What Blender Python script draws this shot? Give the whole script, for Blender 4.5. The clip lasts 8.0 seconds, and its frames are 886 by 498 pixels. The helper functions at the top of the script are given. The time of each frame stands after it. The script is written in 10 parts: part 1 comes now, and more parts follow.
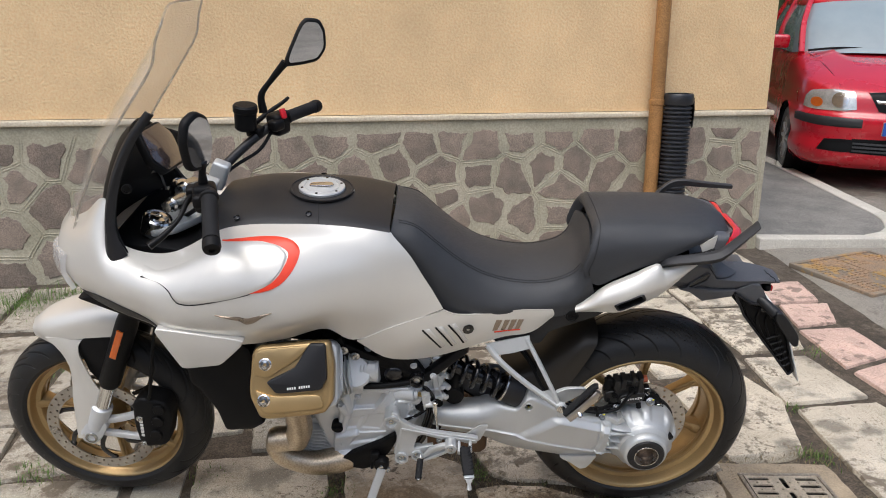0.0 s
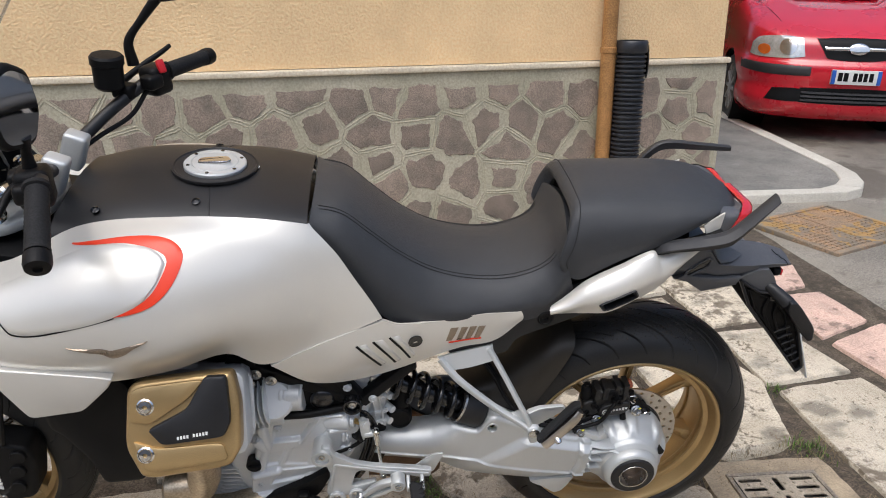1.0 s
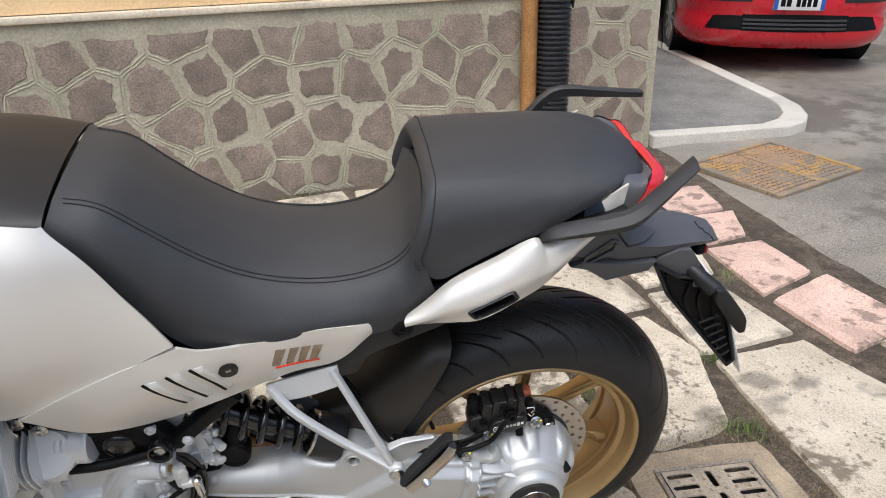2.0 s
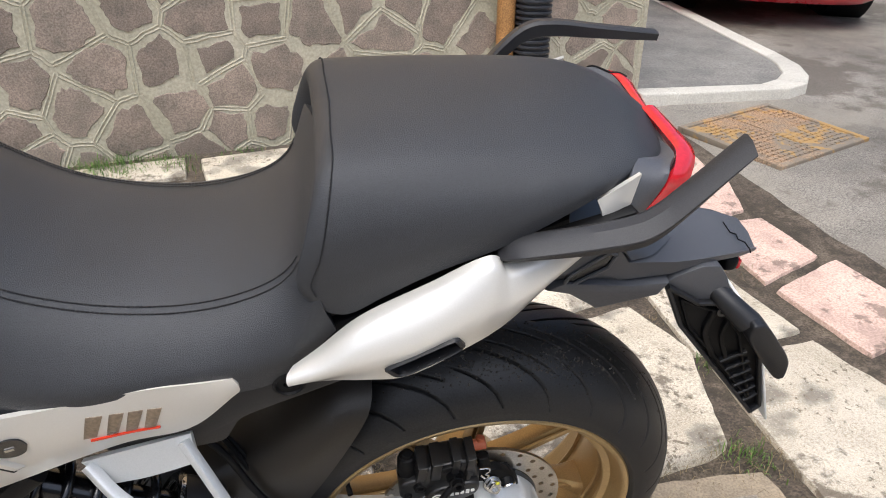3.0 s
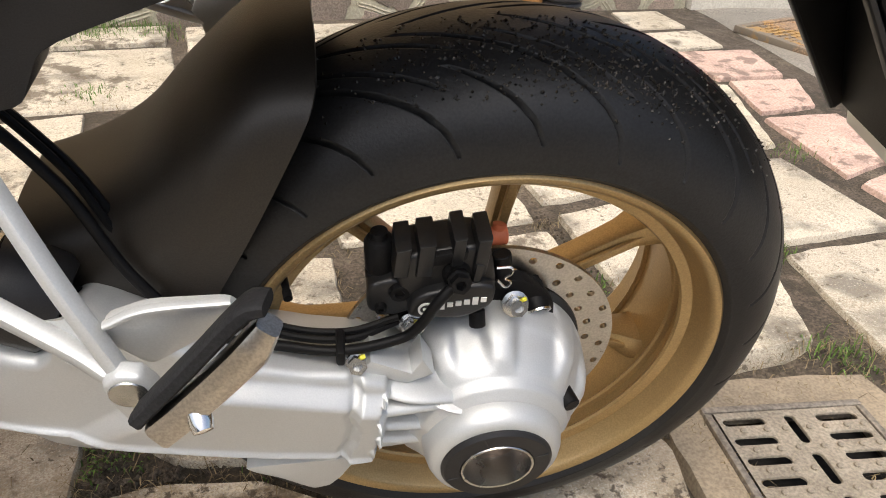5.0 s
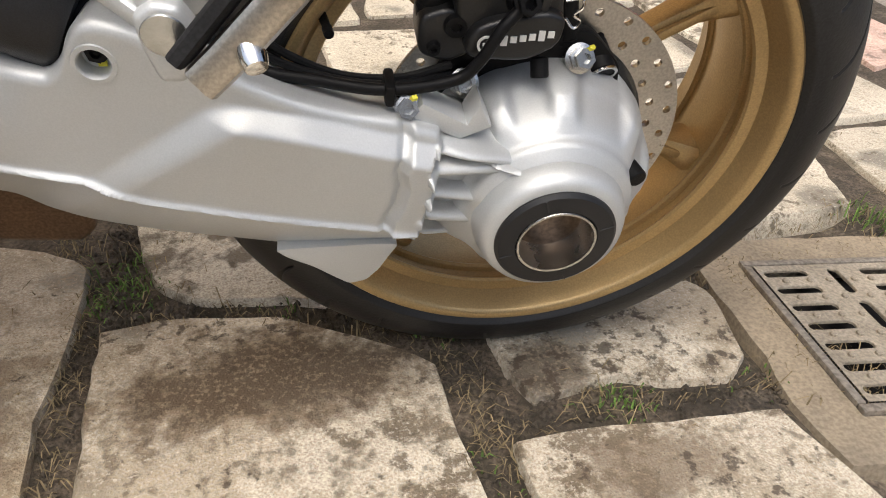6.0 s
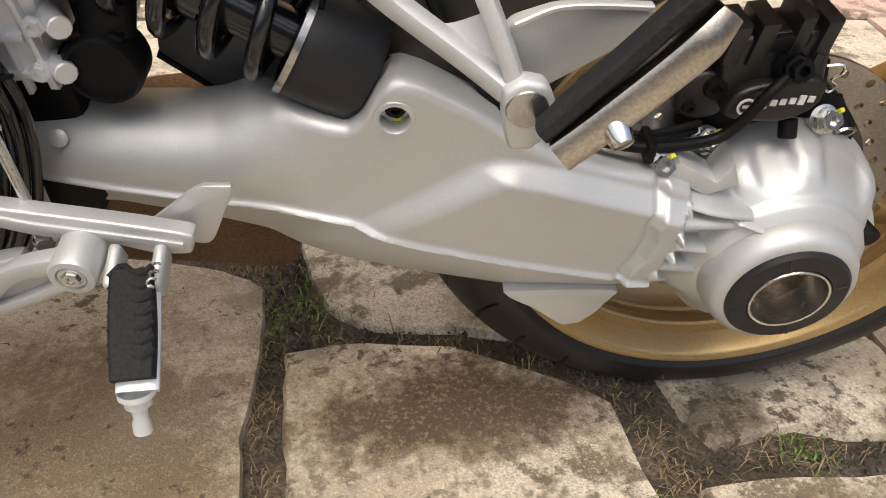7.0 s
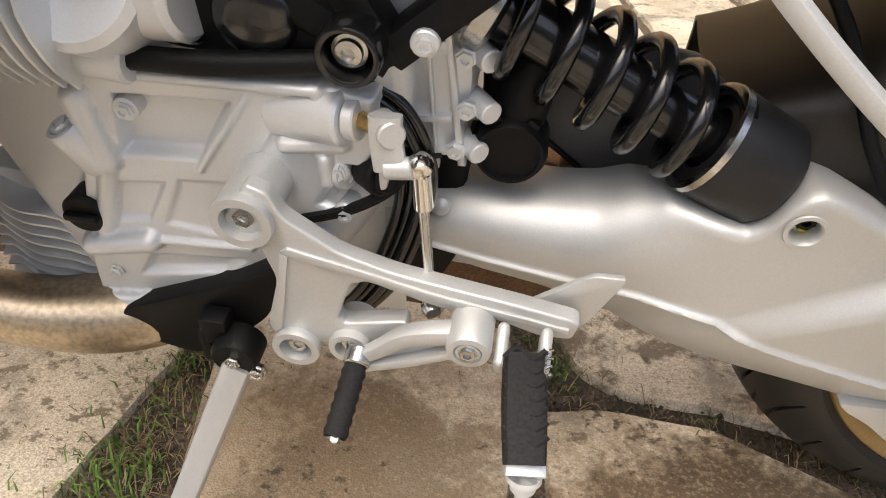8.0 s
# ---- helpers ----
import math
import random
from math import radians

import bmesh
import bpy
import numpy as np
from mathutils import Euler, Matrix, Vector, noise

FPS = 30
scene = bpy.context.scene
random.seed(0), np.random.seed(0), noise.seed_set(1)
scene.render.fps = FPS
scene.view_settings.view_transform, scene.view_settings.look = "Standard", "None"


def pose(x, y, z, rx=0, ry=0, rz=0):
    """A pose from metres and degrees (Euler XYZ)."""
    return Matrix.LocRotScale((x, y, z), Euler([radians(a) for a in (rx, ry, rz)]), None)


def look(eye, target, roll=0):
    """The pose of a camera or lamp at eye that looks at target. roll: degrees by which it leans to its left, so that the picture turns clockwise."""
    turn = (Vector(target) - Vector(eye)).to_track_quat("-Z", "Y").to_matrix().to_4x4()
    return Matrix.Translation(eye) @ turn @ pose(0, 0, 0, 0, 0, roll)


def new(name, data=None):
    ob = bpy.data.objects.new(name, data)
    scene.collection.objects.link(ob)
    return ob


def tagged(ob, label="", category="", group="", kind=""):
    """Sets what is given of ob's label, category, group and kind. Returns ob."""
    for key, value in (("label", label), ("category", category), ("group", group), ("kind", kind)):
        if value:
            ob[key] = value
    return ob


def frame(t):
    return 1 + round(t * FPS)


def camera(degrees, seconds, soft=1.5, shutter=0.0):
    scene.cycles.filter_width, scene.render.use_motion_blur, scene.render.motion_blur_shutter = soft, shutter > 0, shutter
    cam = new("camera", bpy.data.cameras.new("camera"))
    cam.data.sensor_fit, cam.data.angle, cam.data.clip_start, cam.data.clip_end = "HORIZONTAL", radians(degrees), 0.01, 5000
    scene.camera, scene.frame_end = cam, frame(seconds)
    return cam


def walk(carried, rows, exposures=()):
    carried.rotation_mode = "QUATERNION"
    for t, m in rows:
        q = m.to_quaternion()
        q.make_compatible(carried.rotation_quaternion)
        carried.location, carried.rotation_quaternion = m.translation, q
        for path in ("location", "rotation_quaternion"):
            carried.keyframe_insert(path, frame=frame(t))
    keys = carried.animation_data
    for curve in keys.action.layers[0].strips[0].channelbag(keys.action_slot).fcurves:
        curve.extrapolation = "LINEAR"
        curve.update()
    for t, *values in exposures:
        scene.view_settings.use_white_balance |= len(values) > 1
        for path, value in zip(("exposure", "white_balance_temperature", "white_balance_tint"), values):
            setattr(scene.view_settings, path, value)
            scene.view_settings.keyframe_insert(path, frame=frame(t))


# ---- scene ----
cam = camera(62.57, 8.0, soft=1.0)
# seconds, place, yaw, pitch, roll
PATH = [
    (0, -0.2392, 0.0909, 1.3800, -10.429, -15.270, 0.059),
    (0.5, -0.1973, 0.2895, 1.3494, -12.454, -16.454, -0.164),
    (1, -0.1593, 0.5120, 1.3321, -15.575, -18.678, -0.396),
    (1.5, 0.0113, 0.6759, 1.2890, -17.604, -21.137, -1.072),
    (1.7, 0.0829, 0.7247, 1.2894, -17.996, -22.023, -1.498),
    (2.8, 0.2732, 1.0977, 1.2139, -22.195, -26.640, -0.243),
    (3, 0.3424, 1.1613, 1.1838, -21.218, -27.077, 0.673),
    (3.5, 0.4671, 1.2882, 1.0936, -18.726, -28.045, 1.360),
    (4, 0.4530, 1.3256, 1.0173, -18.422, -28.414, 1.644),
    (4.5, 0.4502, 1.3554, 0.8900, -19.641, -28.392, 2.271),
    (5, 0.4422, 1.3624, 0.7742, -19.872, -29.709, 2.666),
    (5.2, 0.4302, 1.3557, 0.7340, -19.489, -30.689, 2.577),
    (6.3, 0.3587, 1.3478, 0.5690, -21.262, -32.964, 3.833),
    (6.5, 0.3289, 1.3595, 0.5762, -20.049, -32.716, 3.661),
    (7, 0.2362, 1.3894, 0.6133, -16.013, -31.959, 3.609),
    (7.5, 0.1400, 1.4233, 0.6328, -10.561, -31.379, 4.007),
    (8, 0.0479, 1.4475, 0.6459, -4.958, -31.115, 4.739),
]
walk(cam, [(t, pose(x, y, z, 90 + pitch, 0, yaw) @ pose(0, 0, 0, 0, 0, roll)) for t, x, y, z, yaw, pitch, roll in PATH],
     exposures=[(0, 0.14, 5950, 8), (1.5, 0.24, 5950, 8), (3, 0.52, 5950, 8), (3.5, 0.52, 5900, 7), (4.2, 0.52, 6150, 8), (5, 0.56, 6450, 8), (6.5, 0.42, 6400, 8), (7, 0.46, 6700, 8), (7.5, 0.55, 7000, 10), (8, 0.78, 6850, 10)])

# ---- world and light ----
world = bpy.data.worlds.new("world")
scene.world = world
world.use_nodes = True
wn = world.node_tree
sky = wn.nodes.new("ShaderNodeTexSky")
sky.sky_type = "NISHITA"
sky.sun_disc = False
sky.sun_elevation = radians(65)
sky.sun_rotation = radians(215)
sky.air_density, sky.dust_density, sky.ozone_density = 1.0, 6.0, 1.0
wn.links.new(sky.outputs["Color"], wn.nodes["Background"].inputs["Color"])
wn.nodes["Background"].inputs["Strength"].default_value = 0.15
sun = new("sun", bpy.data.lights.new("sun", "SUN"))
sun.data.energy, sun.data.angle, sun.data.color = 1.2, radians(50), (1.0, 0.96, 0.9)
sun.matrix_world = look((-1.2, -2.5, 6.0), (0, 0, 0))


# ---- materials ----
def material(name, base, rough=0.5, metal=0.0, vary=0.12, scale=6.0, grain=120.0, bump=0.0, coat=0.0, second=None, spots=0.0, per_object=0.0, rough_vary=0.1, island=0.0):
    """A surface with large stains, fine grain and relief, in object space metres."""
    m = bpy.data.materials.new(name)
    m.use_nodes = True
    nt = m.node_tree
    b = nt.nodes["Principled BSDF"]
    link = nt.links.new
    co = nt.nodes.new("ShaderNodeTexCoord")
    src = co.outputs["Object"]
    big = nt.nodes.new("ShaderNodeTexNoise")
    big.inputs["Scale"].default_value, big.inputs["Detail"].default_value, big.inputs["Roughness"].default_value = scale, 6, 0.62
    fine = nt.nodes.new("ShaderNodeTexNoise")
    fine.inputs["Scale"].default_value, fine.inputs["Detail"].default_value = grain, 3
    if per_object:
        info = nt.nodes.new("ShaderNodeObjectInfo")
        shift = nt.nodes.new("ShaderNodeVectorMath")
        shift.operation = "MULTIPLY_ADD"
        link(info.outputs["Random"], shift.inputs[0])
        shift.inputs[1].default_value = (37, 53, 71)
        link(src, shift.inputs[2])
        src = shift.outputs[0]
    for n in (big, fine):
        link(src, n.inputs["Vector"])
    ramp = nt.nodes.new("ShaderNodeMapRange")
    ramp.inputs["From Min"].default_value, ramp.inputs["From Max"].default_value = 0.3, 0.7
    link(big.outputs["Fac"], ramp.inputs["Value"])
    mix = nt.nodes.new("ShaderNodeMix")
    mix.data_type = "RGBA"
    dark = second or tuple(c * (1 - vary) for c in base)
    mix.inputs["A"].default_value = (*dark, 1)
    mix.inputs["B"].default_value = (*[min(1, c * (1 + vary * 0.6)) for c in base], 1)
    link(ramp.outputs["Result"], mix.inputs["Factor"])
    colour = mix.outputs["Result"]
    if grain:
        g = nt.nodes.new("ShaderNodeMix")
        g.data_type, g.blend_type = "RGBA", "OVERLAY"
        g.inputs["Factor"].default_value = vary * 0.9
        link(colour, g.inputs["A"])
        grey = nt.nodes.new("ShaderNodeMapRange")
        grey.inputs["From Min"].default_value, grey.inputs["From Max"].default_value = 0.35, 0.65
        link(fine.outputs["Fac"], grey.inputs["Value"])
        link(grey.outputs["Result"], g.inputs["B"])
        colour = g.outputs["Result"]
    if spots:
        sp = nt.nodes.new("ShaderNodeTexNoise")
        sp.inputs["Scale"].default_value, sp.inputs["Detail"].default_value = scale * 1.9, 8
        link(src, sp.inputs["Vector"])
        pick = nt.nodes.new("ShaderNodeMapRange")
        pick.inputs["From Min"].default_value, pick.inputs["From Max"].default_value = 0.54, 0.64
        pick.inputs["To Max"].default_value = spots
        link(sp.outputs["Fac"], pick.inputs["Value"])
        s = nt.nodes.new("ShaderNodeMix")
        s.data_type = "RGBA"
        link(pick.outputs["Result"], s.inputs["Factor"])
        link(colour, s.inputs["A"])
        s.inputs["B"].default_value = (*[c * 0.3 for c in base], 1)
        colour = s.outputs["Result"]
    if per_object or island:
        if island:
            info = nt.nodes.new("ShaderNodeNewGeometry")
            rnd = info.outputs["Random Per Island"]
        else:
            rnd = info.outputs["Random"]
        hs = nt.nodes.new("ShaderNodeHueSaturation")
        vr = nt.nodes.new("ShaderNodeMapRange")
        vr.inputs["To Min"].default_value, vr.inputs["To Max"].default_value = 1 - (per_object or island), 1 + (per_object or island)
        link(rnd, vr.inputs["Value"])
        link(vr.outputs["Result"], hs.inputs["Value"])
        link(colour, hs.inputs["Color"])
        colour = hs.outputs["Color"]
    link(colour, b.inputs["Base Color"])
    rr = nt.nodes.new("ShaderNodeMapRange")
    rr.inputs["To Min"].default_value, rr.inputs["To Max"].default_value = max(0.02, rough - rough_vary), min(1, rough + rough_vary)
    link(big.outputs["Fac"], rr.inputs["Value"])
    link(rr.outputs["Result"], b.inputs["Roughness"])
    b.inputs["Metallic"].default_value = metal
    b.inputs["Coat Weight"].default_value = coat
    b.inputs["Coat Roughness"].default_value = 0.06
    if bump:
        bp = nt.nodes.new("ShaderNodeBump")
        bp.inputs["Strength"].default_value, bp.inputs["Distance"].default_value = min(1, bump), 0.0012 if grain > 60 else 0.006
        link(fine.outputs["Fac"], bp.inputs["Height"])
        link(bp.outputs["Normal"], b.inputs["Normal"])
    return m


def glassy(name, tint, rough=0.02, alpha=0.2):
    """Thin clear plastic or glass: mostly see-through, with a true gloss."""
    m = bpy.data.materials.new(name)
    m.use_nodes = True
    nt = m.node_tree
    b = nt.nodes["Principled BSDF"]
    b.inputs["Base Color"].default_value = (*tint, 1)
    b.inputs["Roughness"].default_value = rough
    b.inputs["Transmission Weight"].default_value = 0.0
    b.inputs["Alpha"].default_value = alpha
    b.inputs["Coat Weight"].default_value = 1.0
    b.inputs["IOR"].default_value = 1.5
    return m


PEARL = material("pearl_white_paint", (0.66, 0.64, 0.59), 0.34, 0.3, 0.04, 3, 900, 0.05, coat=0.8, rough_vary=0.05)
PEARL.node_tree.nodes["Principled BSDF"].inputs["Sheen Weight"].default_value = 0.0
RED = material("red_decal", (0.80, 0.045, 0.008), 0.4, 0, 0.05, 5, 300, coat=0.15)
BLACK = material("black_plastic", (0.0045, 0.0045, 0.005), 0.52, 0, 0.25, 7, 700, 0.25)
MATT = material("matt_black_cover", (0.014, 0.014, 0.0155), 0.45, 0, 0.2, 5, 900, 0.2)
GREYPLASTIC = material("dark_grey_plastic", (0.029, 0.029, 0.031), 0.48, 0, 0.2, 5, 900, 0.25)
# paler and bluer than the other plastics: sky reflection put into the colour
UNDERTAIL = material("sky_paled_plastic", (0.078, 0.080, 0.088), 0.42, 0, 0.15, 5, 900, 0.25)
# the brown tint puts the ochre wall's reflection into the black plastic's colour
HUGGER = material("brown_sheen_plastic", (0.021, 0.017, 0.0125), 0.48, 0, 0.25, 4, 700, 0.15)
WORN = material("worn_peg_metal", (0.50, 0.46, 0.40), 0.30, 1.0, 0.16, 7, 500, 0.08, second=(0.38, 0.33, 0.27))
CALIPER = material("satin_black_anodised", (0.010, 0.010, 0.0105), 0.38, 0, 0.2, 9, 700, 0.2)
BORE = material("dark_brown_steel", (0.16, 0.11, 0.075), 0.3, 0.8, 0.3, 20, 200)
BROWNSTEEL = material("heat_browned_steel", (0.215, 0.13, 0.075), 0.42, 0.55, 0.3, 7, 300, 0.15, second=(0.12, 0.08, 0.055))
GREYPANEL = material("satin_grey_plastic", (0.085, 0.087, 0.092), 0.4, 0, 0.1, 5, 800, 0.1)
HOSE = material("weathered_black_plastic", (0.022, 0.023, 0.027), 0.34, 0, 0.3, 14, 300, 0.2)
BRASS = material("brass", (0.60, 0.42, 0.16), 0.3, 1.0, 0.15, 20, 300)
GLOSSBLACK = material("gloss_black_paint", (0.008, 0.008, 0.009), 0.22, 0, 0.2, 6, 300, coat=0.4)
VINYL = material("seat_vinyl", (0.037, 0.039, 0.043), 0.46, 0, 0.18, 6, 950, 0.6, rough_vary=0.06)
THREAD = material("black_thread", (0.012, 0.012, 0.013), 0.8, 0, 0.2, 20, 900)
RUBBER = material("tyre_rubber", (0.0135, 0.0135, 0.014), 0.44, 0, 0.3, 9, 420, 0.25)
GRIP = material("grip_rubber", (0.02, 0.02, 0.021), 0.7, 0, 0.25, 20, 400, 0.4)
SILVER = material("silver_painted_aluminium", (0.56, 0.575, 0.575), 0.47, 0.5, 0.05, 5, 700, 0.10)
CAST = material("cast_aluminium", (0.68, 0.70, 0.715), 0.44, 0.45, 0.05, 9, 600, 0.12)
BARE = material("brushed_steel", (0.55, 0.55, 0.53), 0.25, 1.0, 0.12, 14, 500, 0.1)
CHROME = material("polished_metal", (0.75, 0.74, 0.72), 0.12, 1.0, 0.06, 10, 300)
EXHAUST = material("warm_stainless_steel", (0.56, 0.47, 0.35), 0.42, 1.0, 0.2, 9, 200, 0.1)
GOLD = material("bronze_gold_paint", (0.455, 0.32, 0.15), 0.34, 0.65, 0.12, 6, 500, 0.15)
DISC = material("drilled_steel_disc", (0.50, 0.48, 0.45), 0.3, 1.0, 0.14, 12, 400)
ORANGE = material("orange_reflector", (0.7, 0.14, 0.01), 0.2, 0, 0.1, 20, 200, coat=1)
TAILRED = material("red_lamp_lens", (0.55, 0.012, 0.02), 0.12, 0, 0.1, 9, 200, coat=1)
SCREEN = material("dash_display", (0.055, 0.04, 0.036), 0.12, 0, 0.2, 8, 90, coat=1)
WHITEMARK = material("white_print", (0.75, 0.75, 0.72), 0.5, 0, 0.05, 20, 300)
BADGE = material("bronze_badge", (0.34, 0.28, 0.22), 0.3, 0.8, 0.15, 15, 300)
YELLOW = material("yellow_paint_mark", (0.75, 0.7, 0.05), 0.5, 0, 0.1, 30, 200)
MIRROR = material("mirror_glass", (0.9, 0.9, 0.9), 0.03, 1.0, 0.01, 5, 0, rough_vary=0.01)
SHIELD = glassy("clear_windscreen", (0.75, 0.72, 0.66), 0.02, 0.16)
SHIELDEDGE = glassy("clear_screen_edge", (0.30, 0.26, 0.20), 0.05, 0.45)
LENS = glassy("clear_lamp_lens", (0.85, 0.86, 0.86), 0.03, 0.35)
PLASTER = material("ochre_plaster", (0.80, 0.575, 0.32), 0.85, 0, 0.13, 1.6, 75, 1.0)
MORTAR = material("grey_mortar", (0.43, 0.395, 0.305), 0.9, 0, 0.14, 4, 90, 0.8, second=(0.33, 0.31, 0.225))
PORPHYRY = material("purple_grey_porphyry", (0.275, 0.215, 0.172), 0.8, 0, 0.3, 7, 170, 0.9, second=(0.165, 0.14, 0.112), per_object=0.22)
LEDGE = material("cement_ledge", (0.66, 0.58, 0.44), 0.85, 0, 0.16, 4, 90, 0.7)
SOIL = material("dirty_joint_soil", (0.105, 0.083, 0.06), 0.95, 0, 0.5, 9, 160, 1.0, spots=0.6)
SLAB = material("pale_stone_slab", (0.60, 0.545, 0.445), 0.8, 0, 0.3, 3.2, 360, 1.0, second=(0.44, 0.385, 0.29), spots=0.8, per_object=0.14)
PINKSLAB = material("pink_stone_slab", (0.62, 0.44, 0.36), 0.8, 0, 0.25, 4, 150, 0.9, spots=0.3, per_object=0.1)
ASPHALT = material("worn_asphalt", (0.215, 0.195, 0.165), 0.7, 0, 0.5, 1.3, 160, 0.9)
KERB = material("pale_kerb_stone", (0.56, 0.53, 0.46), 0.85, 0, 0.15, 3, 120, 0.6, per_object=0.06)
DUSTIRON = material("dusty_cast_iron", (0.33, 0.285, 0.22), 0.7, 0.0, 0.25, 12, 200, 0.6, second=(0.21, 0.18, 0.135))
CEMENT = material("tan_cement", (0.34, 0.275, 0.19), 0.9, 0, 0.2, 6, 200, 0.6, second=(0.20, 0.165, 0.12))
IRON = material("grey_cast_iron", (0.27, 0.235, 0.19), 0.6, 0.3, 0.3, 9, 150, 0.7)
RUST = material("rusty_iron", (0.36, 0.20, 0.09), 0.8, 0.1, 0.5, 4, 120, 0.8, second=(0.2, 0.17, 0.13))
COPPER = material("painted_copper_pipe", (0.42, 0.22, 0.08), 0.45, 0.3, 0.3, 6, 150, 0.3)
GRASS = material("grass_blades", (0.11, 0.19, 0.035), 0.7, 0, 0.3, 9, 100, island=0.35)
STRAW = material("dry_straw", (0.24, 0.185, 0.10), 0.85, 0, 0.3, 9, 100, island=0.3)
CARRED = material("car_red_paint", (0.62, 0.006, 0.022), 0.28, 0, 0.08, 2, 200, coat=0.9)
# the pale blue base colour paints the mirrored sky into opaque panes
CARGLASS = material("sky_toned_car_glass", (0.30, 0.36, 0.38), 0.06, 0.0, 0.15, 1.2, 0, coat=1)
PLATE = material("plate_white", (0.78, 0.78, 0.76), 0.4, 0, 0.05, 9, 200)
BLUE = material("plate_blue", (0.03, 0.12, 0.5), 0.4, 0, 0.1, 9, 200)
GRITTY = material("gravelly_asphalt", (0.24, 0.225, 0.20), 0.85, 0, 0.3, 2.5, 110, 1.0, second=(0.13, 0.125, 0.115))
PITSHADE = material("drain_shade_black", (0.02, 0.018, 0.016), 0.9, 0, 0.3, 9, 100)
HUBCAP = material("silver_wheel_trim", (0.45, 0.45, 0.45), 0.4, 0.5, 0.15, 9, 200)
LAMPBOWL = material("clear_headlight", (0.72, 0.72, 0.70), 0.12, 0.55, 0.25, 22, 90, coat=1)
BUMPER = material("black_bumper_rubber", (0.035, 0.035, 0.037), 0.55, 0, 0.2, 8, 300, 0.2)
GRIT = material("wet_grit", (0.05, 0.043, 0.035), 0.25, 0, 0.4, 30, 200, island=0.5)
GREYSLAB = material("grey_stone_slab", (0.38, 0.35, 0.29), 0.8, 0, 0.3, 3.2, 360, 1.0, second=(0.29, 0.265, 0.215), spots=0.7, per_object=0.12)
# neutral grey for the added wall that holds back low sky
GREYWALL = material("unseen_wall_grey", (0.42, 0.42, 0.41), 0.9, 0, 0.12, 1.6, 75, 0.8)
WETSLAB = material("stained_stone_slab", (0.66, 0.60, 0.49), 0.75, 0, 0.32, 3.5, 360, 1.0, second=(0.46, 0.40, 0.305), spots=0.8, per_object=0.1)
HEDGE = material("hedge_leaves", (0.07, 0.12, 0.035), 0.7, 0, 0.4, 3, 60, island=0.4)


def stain(m, colour, scale, lo, hi, amount, patch=1.4, shift=0.6):
    """Ragged dark stains that gather in patches."""
    nt = m.node_tree
    b = nt.nodes["Principled BSDF"]
    link = nt.links.new
    old = b.inputs["Base Color"].links[0].from_socket
    src = [n for n in nt.nodes if n.bl_idname == "ShaderNodeTexNoise"][0].inputs["Vector"].links[0].from_socket
    a, c = nt.nodes.new("ShaderNodeTexNoise"), nt.nodes.new("ShaderNodeTexNoise")
    a.inputs["Scale"].default_value, a.inputs["Detail"].default_value, a.inputs["Roughness"].default_value = scale, 8, 0.65
    c.inputs["Scale"].default_value, c.inputs["Detail"].default_value = patch, 2
    for n in (a, c):
        link(src, n.inputs["Vector"])
    add = nt.nodes.new("ShaderNodeMath")
    add.operation = "MULTIPLY_ADD"
    link(c.outputs["Fac"], add.inputs[0])
    add.inputs[1].default_value = shift
    link(a.outputs["Fac"], add.inputs[2])
    pick = nt.nodes.new("ShaderNodeMapRange")
    pick.inputs["From Min"].default_value, pick.inputs["From Max"].default_value = lo + shift * 0.5, hi + shift * 0.5
    pick.inputs["To Max"].default_value = amount
    link(add.outputs[0], pick.inputs["Value"])
    mix = nt.nodes.new("ShaderNodeMix")
    mix.data_type = "RGBA"
    link(pick.outputs["Result"], mix.inputs["Factor"])
    link(old, mix.inputs["A"])
    mix.inputs["B"].default_value = (*colour, 1)
    link(mix.outputs["Result"], b.inputs["Base Color"])




